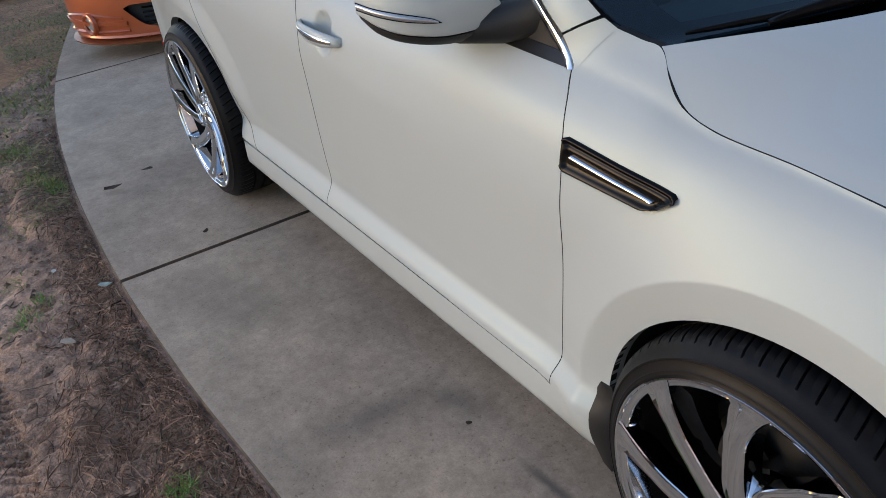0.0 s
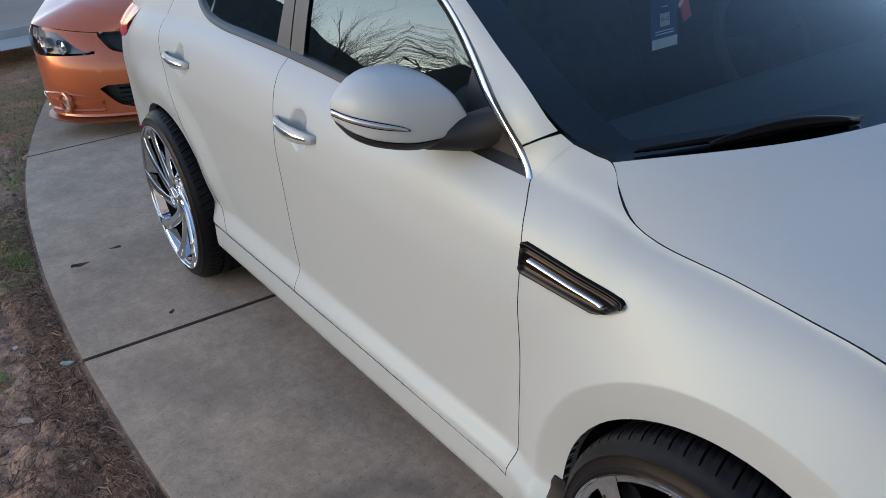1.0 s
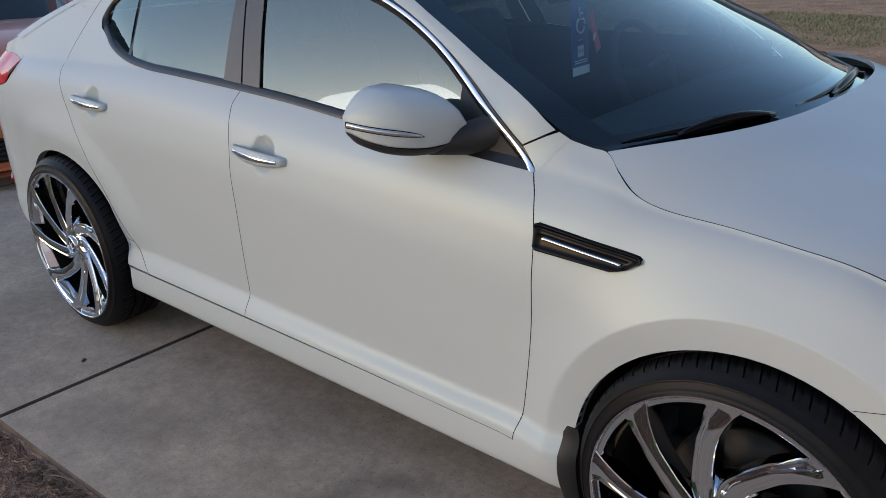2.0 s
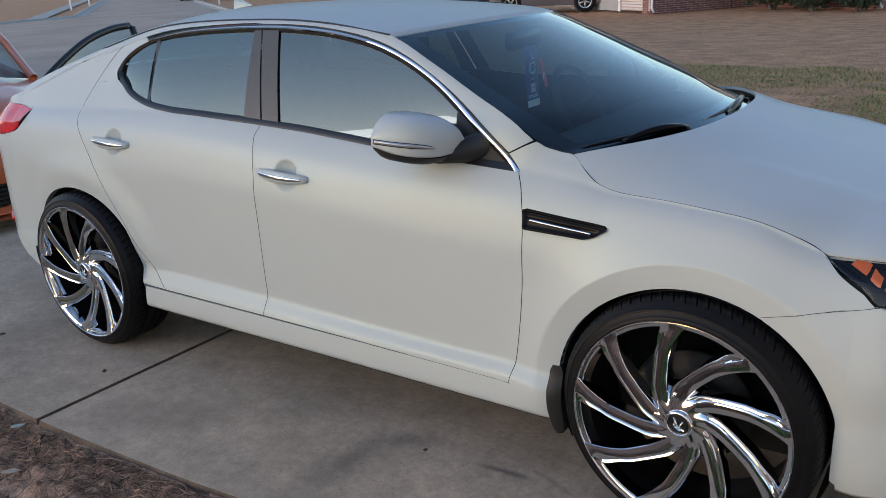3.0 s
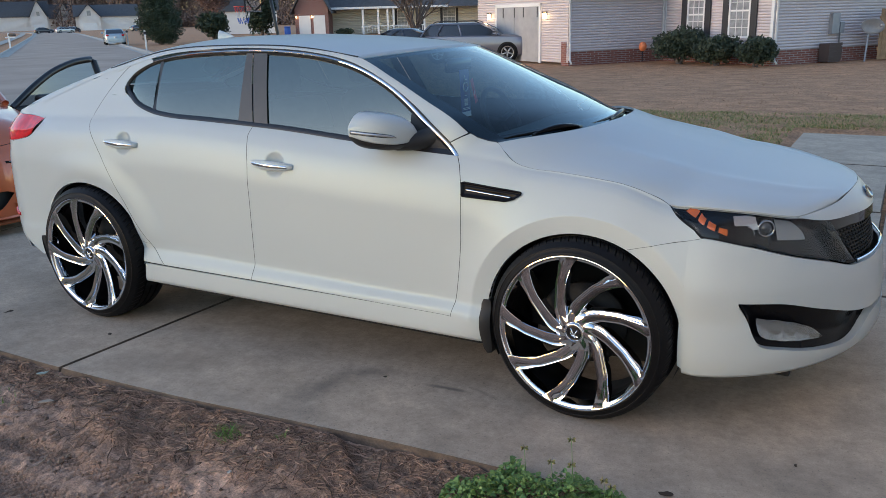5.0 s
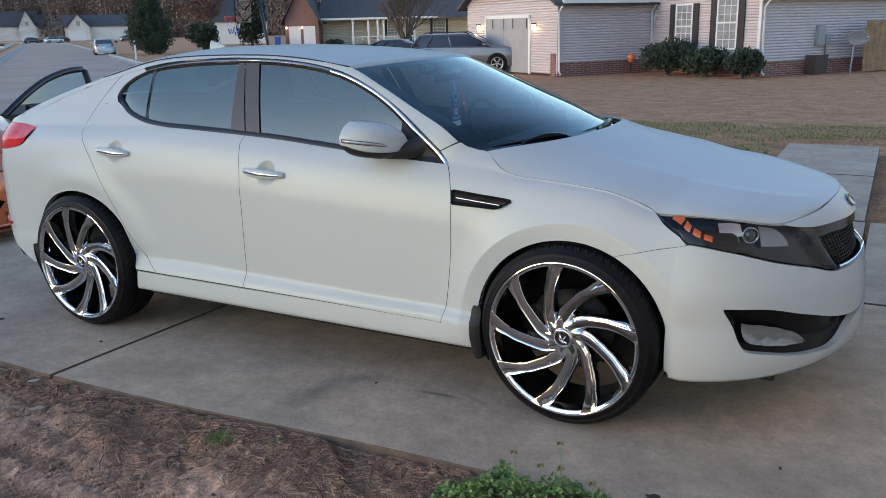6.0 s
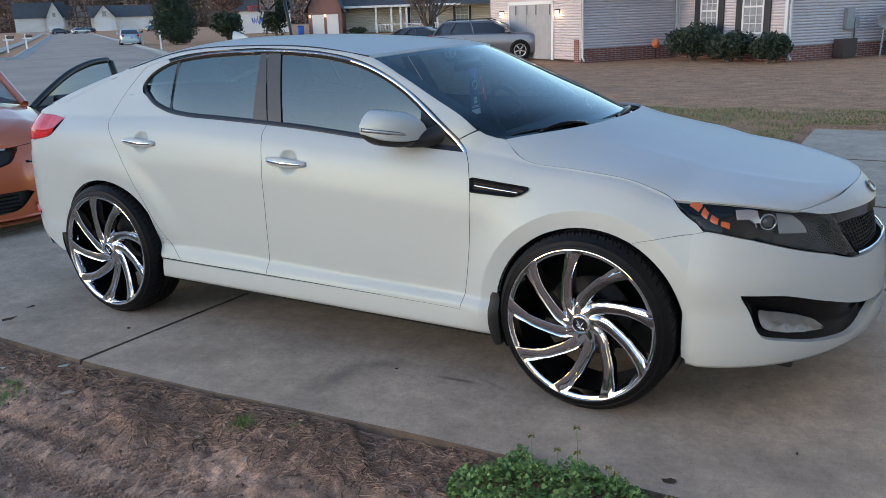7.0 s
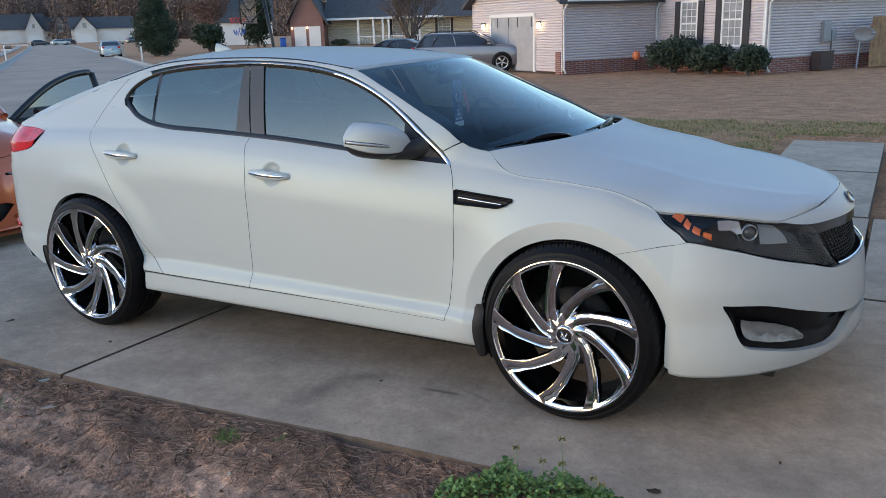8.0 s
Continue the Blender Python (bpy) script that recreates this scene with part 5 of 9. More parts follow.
def sedan_tyre(R, r0, seg=432):
    """A stretched low-profile tyre: sidewall sloping in from the rim to a narrower grooved tread."""
    prof = [(r0 - 0.004, 0.012), (r0 + 0.003, 0.003), (r0 + 0.010, 0.001), (r0 + 0.014, 0.003), (r0 + 0.016, 0.0035), (r0 + 0.019, 0.0065), ((R + r0) / 2 + 0.000, 0.0105), ((R + r0) / 2 + 0.0015, 0.0097), ((R + r0) / 2 + 0.004, 0.0105), ((R + r0) / 2 + 0.005, 0.0125), (R - 0.017, 0.022), (R - 0.0095, 0.030), (R - 0.004, 0.040), (R - 0.001, 0.054), (R, 0.072)]
    first = len(prof)
    for y in (0.084, 0.128, 0.172):
        prof += [(R, y), (R - 0.008, y + 0.001), (R - 0.008, y + 0.007), (R, y + 0.008)]
    prof += [(R, 0.205), (R - 0.003, 0.225), (R - 0.012, 0.240), (r0, 0.262)]
    bm = bmesh.new()
    rows = []
    for k in range(seg):
        row = []
        cut = k % 6
        for j, (r, y) in enumerate(prof):
            if 12 <= j <= first and cut in (0, 3):
                r -= 0.0055 if cut == 0 else 0.0022
            a = 2 * math.pi * (k + {1: -0.55, 5: 0.55}.get(cut, 0)) / seg + max(0.0, y - 0.03) * 0.9
            row.append((r * math.cos(a), y, r * math.sin(a)))
        rows.append(row)
    vs = [[bm.verts.new(p) for p in row] for row in rows]
    for i in range(seg):
        for j in range(len(prof) - 1):
            bm.faces.new((vs[i][j], vs[i][j + 1], vs[(i + 1) % seg][j + 1], vs[(i + 1) % seg][j])).smooth = True
    bmesh.ops.recalc_face_normals(bm, faces=bm.faces)
    return bm


RIM = 0.313
LEAD = ([0.030, 0.078, 0.13, 0.17, 0.20, 0.235, 0.27, 0.29, 0.304, 0.312], [62, 33, 22.5, 17, 14, 9.8, 5.5, 3.0, 1.0, 0.0])
TRAIL = ([0.030, 0.055, 0.08, 0.11, 0.14, 0.18, 0.217, 0.24, 0.28, 0.297, 0.312], [104, 84, 70, 56.5, 43, 32, 25.5, 21.5, 17.5, 15.5, 16.5])


def dish(r):
    """How far the wheel's face lies behind the lip, by radius."""
    return pch([0.03, 0.09, 0.16, 0.24, 0.30, 0.313], [0.036, 0.033, 0.025, 0.013, 0.004, 0.0005], r)


def spoke_mesh(n_len=30):
    """One swept blade with a crest nearer its leading edge; it leaves the hub and bends clockwise to a barbed tip on the lip."""
    bm = bmesh.new()
    rows = []
    for i in range(n_len):
        t = i / (n_len - 1)
        r = 0.034 + (0.3125 - 0.034) * t
        a0, a1 = math.radians(86 + pch(*LEAD, r)), math.radians(86 + pch(*TRAIL, r))
        w = (a1 - a0) * r
        e = 0.0035 / w
        wall = 0.034 * sm(1.0, 0.80, t) + 0.008
        row = []
        low = sm(1.0, 0.86, t) * sm(0.0, 0.10, t)
        for k, dy in ((-0.15 * e, wall), (-0.10 * e, 0.004), (0.0, 0.0012), (0.5 * e, -0.0010), (0.9 * e, -0.0012), (0.56, -0.0016 - 0.0022 * low), (0.56 + 0.8 * e, -0.0012 - 0.0022 * low), (0.56 + 1.3 * e, 0.0018 * low), (0.70, 0.0050 * low), (0.80, 0.0066 * low), (1 - 1.4 * e, 0.0036 * low), (1 - 0.7 * e, 0.0030 * low + 0.0002), (1.0, 0.0040 + 0.002 * low), (1.0 + 0.10 * e, 0.008), (1.0 + 0.15 * e, wall + 0.002)):
            a = a0 + (a1 - a0) * k
            row.append((r * math.cos(a), dish(r) + dy, r * math.sin(a)))
        rows.append(row)
    grid_mesh(bm, rows)
    bmesh.ops.recalc_face_normals(bm, faces=bm.faces)
    return bm


def hub_mesh():
    """A round hub plate: nine shallow ridges that run into the spokes, with scooped pockets between them at its rim."""
    bm = bmesh.new()
    rings = []
    n = 144
    for r, y, ridge in ((0.034, 0.0275, 0.2), (0.046, 0.0280, 0.6), (0.060, 0.0290, 1), (0.074, 0.0305, 1), (0.083, 0.0325, 1), (0.0885, 0.0365, 1), (0.091, 0.0440, 0.6), (0.098, 0.054, 0.3), (0.106, 0.068, 0), (0.108, 0.10, 0)):
        ring = []
        for k in range(n):
            a = 2 * math.pi * k / n
            u = math.degrees(a) - 86 - 0.5 * (pch(*LEAD, r) + pch(*TRAIL, r))
            dip = (0.5 - 0.5 * math.cos(math.radians(9 * u))) ** 1.5      # nought on a spoke, one between two
            ring.append((r * math.cos(a), y + ridge * (0.0115 * dip - 0.0010) * sm(0.040, 0.085, r), r * math.sin(a)))
        rings.append(ring)
    grid_mesh(bm, rings, close=True)
    bmesh.ops.recalc_face_normals(bm, faces=bm.faces)
    return bm


def wheel_thing(parent_car, at, turn, spin):
    wheel = new("wheel")
    wheel.parent = parent_car
    wheel.location = at
    wheel.rotation_euler = (0, math.radians(spin), math.radians(turn))
    tagged(wheel, "chrome swirl-spoke wheel with a low-profile tyre")
    return wheel


bm = sedan_tyre(WHEEL_R, RIM - 0.004)
tyre_ob = sharp(part("tyre", bm, RUBBER), 28)
bm = revolve([(RIM - 0.026, 0.046), (RIM - 0.0175, 0.014), (RIM - 0.0162, 0.0085), (RIM - 0.0145, 0.0068), (RIM - 0.0042, 0.0042), (RIM - 0.0030, 0.0006), (RIM - 0.0012, -0.0012), (RIM + 0.0015, -0.0006), (RIM + 0.003, 0.004), (RIM + 0.001, 0.012), (RIM - 0.004, 0.016)], 160)
lip_ob = sharp(part("rim_lip", bm, CHROME), 40)
bm = revolve([(RIM - 0.020, 0.038), (RIM - 0.028, 0.10), (RIM - 0.030, 0.235), (RIM - 0.004, 0.24)], 96)
barrel_ob = part("rim_barrel", bm, material("dark_barrel", (0.010, 0.010, 0.011), 0.45, 0.5), None)
spoke_ob = sharp(part("spoke", spoke_mesh(), CHROME), 24)
hub_ob = sharp(part("hub", hub_mesh(), CHROME), 50)
bm = revolve([(0.0300, 0.0225), (0.0308, 0.0185), (0.0330, 0.0165), (0.0365, 0.0165), (0.0395, 0.0190), (0.0412, 0.0240), (0.0415, 0.036)], 56)
ring_ob = sharp(part("cap_ring", bm, CHROME), 40)
bm = revolve([(0.0005, 0.021), (0.0265, 0.021), (0.0305, 0.022), (0.031, 0.030)], 56)
cap_ob = sharp(part("cap", bm, material("cap_dark_chrome", (0.10, 0.10, 0.105), 0.16, 0.9), None, "dark chrome centre cap"), 28)
bm = bmesh.new()
for x, z, ln, turn in ((-0.004, 0.0, 0.021, 62), (0.006, -0.002, 0.016, 118), (0.004, -0.012, 0.014, 8), (-0.010, 0.004, 0.010, 100)):
    box(bm, -ln, ln, 0.0186, 0.0215, -0.0020, 0.0020, m=Matrix.Translation((x, 0, z)) @ Matrix.Rotation(math.radians(turn), 4, "Y"))
mark_ob = part("cap_mark", bm, CHROME, None, "plain chrome mark")
bm = revolve([(0.075, 0.15), (0.165, 0.15), (0.165, 0.178), (0.075, 0.178)], 64)
disc_ob = part("brake_disc", bm, IRON, None, "iron brake disc")
bm = revolve([(0.0005, 0.09), (0.075, 0.09), (0.082, 0.11), (0.082, 0.17)], 48)
bell_ob = part("brake_bell", bm, IRON, None)
bm = bmesh.new()
rows = []
for a in np.linspace(math.radians(130), math.radians(205), 12):
    rows.append([(r * math.cos(a), y, r * math.sin(a)) for r, y in ((0.11, 0.125), (0.17, 0.118), (0.185, 0.13), (0.185, 0.20), (0.11, 0.20))])
grid_mesh(bm, rows, close=True)
caliper_ob = part("caliper", bm, IRON, None, "iron brake caliper")
proto = (tyre_ob, lip_ob, barrel_ob, hub_ob, ring_ob, cap_ob, mark_ob, disc_ob, bell_ob, caliper_ob)
WHEELS = [((-0.015, -WHEEL_Y - 0.006, HUB_R - 0.003), -2.4, 0), ((AXLE_REAR - 0.026, -WHEEL_Y - 0.004, HUB_R - 0.017), 0, -5), ((0, WHEEL_Y, HUB_R), 177.6, 30), ((AXLE_REAR, WHEEL_Y, HUB_R), 180, 70)]
for n, (at, turn, spin) in enumerate(WHEELS):
    wheel = wheel_thing(car, at, turn, spin)
    for ob in proto:
        o = ob if n == 0 else ob.copy()
        if n:
            scene.collection.objects.link(o)
        o.parent = wheel
        if ob in (caliper_ob,):
            o.rotation_euler = (0, -math.radians(spin), 0)
    for k in range(9):
        o = spoke_ob if n == 0 and k == 0 else spoke_ob.copy()
        if n or k:
            scene.collection.objects.link(o)
        o.parent = wheel
        o.rotation_euler = (0, math.radians(40 * k), 0)

# ---- street ----
ROAD_C = [(-16.8, -60), (-16.8, -20), (-16.9, -6), (-18.2, 5), (-23.4, 15.0), (-34.2, 23.5), (-62.7, 44.6), (-110.8, 80), (-165.9, 120), (-216, 154), (-271, 179)]
CURB = material("kerb_concrete", (0.33, 0.315, 0.29), 0.88, var=0.15, scale=1.5, grain=0.15, grain_scale=60)


def road_strip(o0, o1, n=160):
    c = curve_pts(ROAD_C, n)
    rows = []
    for i in range(n):
        d = c[min(i + 1, n - 1)] - c[max(i - 1, 0)]
        d = d / np.linalg.norm(d)
        nr = np.array((d[1], -d[0]))
        mouth = 16.0 * sm(33, 26, c[i][1])      # the far side opens into a side street
        rows.append([(c[i][0] + nr[0] * w, c[i][1] + nr[1] * w, -0.30 + dz) for w, dz in ((o - mouth * min(1, max(0, -o / 3.9)), dz) for o, dz in zip(o0, o1))])
    return rows


bm = bmesh.new()
grid_mesh(bm, road_strip(np.linspace(-3.9, 3.9, 9), [0.0, 0.02, 0.035, 0.045, 0.05, 0.045, 0.035, 0.02, 0.0]))
bmesh.ops.recalc_face_normals(bm, faces=bm.faces)
tagged(part("road", bm, ASPHALT, None, "", kind="structure"), "grey worn asphalt street curving away", "road")
for sgn in (-1, 1):
    bm = bmesh.new()
    grid_mesh(bm, road_strip([sgn * 3.88, sgn * 4.35, sgn * 4.40, sgn * 4.46, sgn * 4.62, sgn * 4.64], [0.012, 0.012, 0.05, 0.105, 0.105, -0.1]))
    bmesh.ops.recalc_face_normals(bm, faces=bm.faces)
    tagged(part("kerb", bm, CURB, None, "", kind="structure"), "rolled concrete kerb and gutter", "kerb")
bm = bmesh.new()
grid_mesh(bm, [r[::-1] for r in road_strip([-7.4, -6.2], [0.04, 0.04])])
bmesh.ops.recalc_face_normals(bm, faces=bm.faces)
tagged(part("sidewalk", bm, CURB, None, "", kind="structure"), "pale concrete sidewalk on the far side of the street", "sidewalk")
bm = bmesh.new()
grid_mesh(bm, [[(x, y, -0.235 + 0.0 * k) for y in np.linspace(-9, 14, 20)] for x, k in ((-12.1, 0), (-11.2, 0))])
part("sidewalk", bm, CURB, None, "", kind="structure")
tagged(bpy.data.objects["sidewalk.001"], "pale concrete sidewalk along the street", "sidewalk")


# ---- plants ----
def leaf_cloud(bm, c, rad, n, size, seed, flat=0.0, shell_bias=0.5):
    rng = random.Random(seed)
    for _ in range(n):
        while True:
            p = Vector((rng.uniform(-1, 1), rng.uniform(-1, 1), rng.uniform(-1, 1)))
            l = p.length
            edge = 0.80 + 0.38 * noise.noise(p.normalized() * 2.3 + Vector((seed * 1.7, 0, 0)) if l > 1e-3 else Vector())
            if l < edge and l > edge * shell_bias * rng.random():
                break
        q = Vector((c[0] + p.x * rad[0], c[1] + p.y * rad[1], c[2] + p.z * rad[2]))
        a = Vector((rng.gauss(0, 1), rng.gauss(0, 1), rng.gauss(0, 1))).normalized()
        b = a.cross(Vector((rng.gauss(0, 1), rng.gauss(0, 1), rng.gauss(0, 1)))).normalized()
        s = size * rng.uniform(0.6, 1.4)
        vs = [bm.verts.new(q + a * s), bm.verts.new(q + b * s * 0.5), bm.verts.new(q - a * s), bm.verts.new(q - b * s * 0.5)]
        bm.faces.new(vs)


def branch(bm, p, d, length, r, depth, rng, spread=0.55, n=3, up=0.12):
    pts, rs = [p], [r]
    q = p.copy()
    dd = d.copy()
    for k in range(4):
        dd = (dd + Vector((rng.gauss(0, 0.10), rng.gauss(0, 0.10), rng.gauss(0, 0.06) + up * 0.3))).normalized()
        q = q + dd * length / 4
        pts.append(q.copy())
        rs.append(r * (1 - 0.45 * (k + 1) / 4))
    tube(bm, pts, rs, 4 if depth < 2 else 6, cap=False)
    if depth == 0:
        return
    for _ in range(n):
        t = rng.randint(2, 4)
        nd = (dd + Vector((rng.gauss(0, spread), rng.gauss(0, spread), rng.gauss(0, spread * 0.5) + up))).normalized()
        branch(bm, pts[t], nd, length * rng.uniform(0.55, 0.85), rs[t] * 0.72, depth - 1, rng, spread, n, up)


BARK = material("grey_bark", (0.13, 0.10, 0.085), 0.9, var=0.3, scale=8)
NEEDLE = material("dark_evergreen", (0.030, 0.050, 0.026), 0.7, var=0.4, scale=3)
BROWN_LEAF = material("russet_leaf", (0.15, 0.085, 0.065), 0.8, var=0.35, scale=3)
HEDGE = material("dull_green_shrub", (0.042, 0.060, 0.035), 0.7, var=0.4, scale=5)


def bare_tree(at, h, seed, label, stems=4, depth=4, spread=0.5, n=3):
    t = thing("bare_tree", label, "tree", at=at)
    rng = random.Random(seed)
    bm = bmesh.new()
    tube(bm, [(0, 0, -0.1), (0.01, 0, h * 0.06), (0, 0.01, h * 0.13)], [h * 0.03, h * 0.024, h * 0.02], 8)
    part("trunk", bm, BARK, t)
    bm = bmesh.new()
    for k in range(stems):
        a = 2 * math.pi * k / stems + rng.uniform(-0.3, 0.3)
        branch(bm, Vector((0, 0, h * 0.11)), Vector((0.5 * math.cos(a), 0.5 * math.sin(a), 0.8)).normalized(), h * 0.30, h * 0.013, depth, rng, spread, n)
    part("crown", bm, BARK, t, "bare twiggy crown", kind="")
    return t


def shrub(name, at, rad, n, size, mat, seed, label, category="shrub", clumps=5, trunk=True, group=""):
    t = thing(name, label, category, group, at=at)
    rng = random.Random(seed)
    bm = bmesh.new()
    if trunk:
        for k in range(3):
            a = 2.1 * k
            tube(bm, [(0.05 * math.cos(a), 0.05 * math.sin(a), -0.05), (0.3 * rad[0] * math.cos(a), 0.3 * rad[1] * math.sin(a), rad[2] * 0.9)], [0.05 * rad[0] + 0.01, 0.02 * rad[0] + 0.005], 6)
        part("trunk", bm, BARK, t)
        bm = bmesh.new()
    for k in range(clumps):
        a = 2 * math.pi * k / clumps
        o = Vector((math.cos(a) * rad[0] * 0.42, math.sin(a) * rad[1] * 0.42, rad[2] * rng.uniform(0.7, 1.25)))
        leaf_cloud(bm, o, (rad[0] * 0.62, rad[1] * 0.62, rad[2] * rng.uniform(0.6, 0.85)), n // clumps, size, seed * 10 + k)
    leaf_cloud(bm, (0, 0, rad[2] * 0.85), (rad[0] * 0.8, rad[1] * 0.8, rad[2] * 0.9), n // 3, size, seed * 10 + 9)
    part("foliage", bm, mat, t, smooth=False)
    return t


# ---- houses ----
SIDING_A = material("beige_vinyl_siding", (0.60, 0.535, 0.545), 0.6, var=0.05, scale=0.8)
SIDING_B = material("tan_vinyl_siding", (0.66, 0.60, 0.49), 0.6, var=0.05, scale=0.8)
SIDING_W = material("white_siding", (0.78, 0.74, 0.70), 0.6, var=0.05, scale=0.5)
WHITE_TRIM = material("white_painted_trim", (0.74, 0.73, 0.72), 0.5, var=0.04, scale=2)
SHINGLE = material("dark_shingles", (0.075, 0.075, 0.08), 0.9, var=0.25, scale=2, grain=0.3, grain_scale=12)
SHUTTER = material("black_shutter", (0.025, 0.025, 0.03), 0.6)
HOUSE_GLASS = material("window_pane", (0.30, 0.31, 0.32), 0.08, var=0.4, scale=3)
GREY_METAL = material("grey_metal_box", (0.30, 0.31, 0.33), 0.5, 0.3, var=0.1, scale=6)
WOOD = material("fence_wood", (0.30, 0.19, 0.10), 0.8, var=0.35, scale=4, grain=0.2, grain_scale=40)
GLOW = material("lit_lamp", (1.0, 0.75, 0.4), 0.4, emit=(1.0, 0.62, 0.25, 6.0))
SHEET = material("grey_sheet", (0.36, 0.36, 0.37), 0.8, var=0.12, scale=2.5)


def brick_material(name, c1, c2, mortar):
    m = bpy.data.materials.new(name)
    m.use_nodes = True
    nt = m.node_tree
    b = nt.nodes["Principled BSDF"]
    tc = nt.nodes.new("ShaderNodeTexCoord")
    mp = nt.nodes.new("ShaderNodeMapping")
    mp.inputs["Rotation"].default_value = (math.radians(90), 0, 0)
    tx = nt.nodes.new("ShaderNodeTexBrick")
    tx.inputs["Color1"].default_value, tx.inputs["Color2"].default_value, tx.inputs["Mortar"].default_value = (*c1, 1), (*c2, 1), (*mortar, 1)
    tx.inputs["Scale"].default_value = 1.0
    tx.inputs["Brick Width"].default_value, tx.inputs["Row Height"].default_value, tx.inputs["Mortar Size"].default_value = 0.21, 0.075, 0.008
    nt.links.new(tc.outputs["Object"], mp.inputs[0])
    nt.links.new(mp.outputs[0], tx.inputs[0])
    nt.links.new(tx.outputs[0], b.inputs["Base Color"])
    b.inputs["Roughness"].default_value = 0.9
    return m


BRICK = brick_material("red_brick", (0.24, 0.085, 0.06), (0.17, 0.06, 0.045), (0.33, 0.30, 0.28))


def frame_xy(p, ang):
    """The pose of a wall that starts at p and runs along ang (degrees); its outside is -y."""
    return Matrix.Translation((p[0], p[1], p[2])) @ Matrix.Rotation(math.radians(ang), 4, "Z")


def siding_wall(parent, m, length, z0, z1, mat, gable=0.0, course=0.098, name="wall", thick=0.15):
    """Lapped courses, each with its own slope and lip, over a wall of some thickness; gable: extra height in the middle."""
    bm = bmesh.new()
    top = z1 + gable
    z = z0
    rows = []
    while z < top - 1e-4:
        h = min(course, top - z)
        for zz, y in ((z, -0.004), (z, 0.030), (min(z + 0.008, z + h), 0.030), (min(z + 0.008, z + h), -0.007), (z + h, -0.004)):
            k = max(0.0, (zz - z1) / gable) if gable else 0.0
            a, b = length * 0.5 * k, length * (1 - 0.5 * k)
            rows.append([(a, y, zz), (b, y, zz)])
        z += course
    grid_mesh(bm, rows)
    bmesh.ops.remove_doubles(bm, verts=bm.verts, dist=1e-5)
    pts = [(0, z0), (length, z0), (length, z1)] + ([(length / 2, top)] if gable else []) + [(0, z1)]
    f0 = [bm.verts.new((x, 0.035, zz)) for x, zz in pts]
    f1 = [bm.verts.new((x, thick, zz)) for x, zz in pts]
    bm.faces.new(f0), bm.faces.new(f1)
    for k in range(len(pts)):
        bm.faces.new((f0[k], f0[(k + 1) % len(pts)], f1[(k + 1) % len(pts)], f1[k]))
    bmesh.ops.transform(bm, matrix=m, verts=bm.verts)
    return part(name, bm, mat, parent, smooth=False)


def slab_box(parent, m, x0, x1, y0, y1, z0, z1, mat, name, label="", bev=0.0):
    bm = boxed(x0, x1, y0, y1, z0, z1, bev)
    bmesh.ops.transform(bm, matrix=m, verts=bm.verts)
    return part(name, bm, mat, parent, label, smooth=False)


def house_window(parent, m, x, z, w, h, shutters=True, rows=3, cols=3):
    win = new("window")
    win.parent = parent
    win.matrix_local = m @ Matrix.Translation((x, -0.02, z))
    tagged(win, "white double-hung window with black shutters" if shutters else "white window")
    t = 0.07
    for n, a in (("frame", (-w / 2 - t, w / 2 + t, -0.04, 0.0, h, h + t)), ("frame", (-w / 2 - t, w / 2 + t, -0.05, 0.0, -t, 0.0)), ("frame", (-w / 2 - t, -w / 2, -0.04, 0, 0, h)), ("frame", (w / 2, w / 2 + t, -0.04, 0, 0, h)), ("meeting_rail", (-w / 2, w / 2, -0.035, 0, h / 2 - 0.03, h / 2 + 0.03))):
        part(n, boxed(*a), WHITE_TRIM, win, smooth=False)
    bm = bmesh.new()
    for k in range(1, cols):
        box(bm, -w / 2 + w * k / cols - 0.012, -w / 2 + w * k / cols + 0.012, -0.028, -0.012, 0, h)
    for k in range(1, rows * 2):
        if k != rows:
            box(bm, -w / 2, w / 2, -0.027, -0.013, h * k / (rows * 2) - 0.01, h * k / (rows * 2) + 0.01)
    part("muntins", bm, WHITE_TRIM, win, smooth=False)
    part("pane", boxed(-w / 2, w / 2, -0.010, -0.004, 0, h), HOUSE_GLASS, win, smooth=False)
    if shutters:
        for s in (-1, 1):
            sh = part("shutter", boxed(s * (w / 2 + t + 0.155) - 0.145, s * (w / 2 + t + 0.155) + 0.145, -0.045, -0.005, -0.06, h + 0.06, 0.008), SHUTTER, win, "black louvred shutter", smooth=False)
    return win


def downspout(parent, m, x, z0, z1, y=-0.07):
    bm = bmesh.new()
    tube(bm, [(x, y - 0.22, z1 + 0.02), (x, y - 0.20, z1 - 0.10), (x, y, z1 - 0.32), (x, y, z0 + 0.15), (x, y - 0.12, z0 + 0.03)], 0.042, 6)
    bmesh.ops.transform(bm, matrix=m, verts=bm.verts)
    part("downspout", bm, WHITE_TRIM, parent, "white downspout")


def wall_lamp(parent, m, x, z):
    lamp = new("wall_lamp")
    lamp.parent = parent
    lamp.matrix_local = m @ Matrix.Translation((x, -0.12, z))
    tagged(lamp, "lit lantern beside the garage door")
    part("bracket", boxed(-0.03, 0.03, 0.0, 0.10, -0.02, 0.16), SHUTTER, lamp, smooth=False)
    part("cap", boxed(-0.075, 0.075, -0.075, 0.075, 0.12, 0.17, 0.01), SHUTTER, lamp, smooth=False)
    part("globe", boxed(-0.055, 0.055, -0.055, 0.055, -0.10, 0.12, 0.015), GLOW, lamp, "glowing globe", smooth=False)


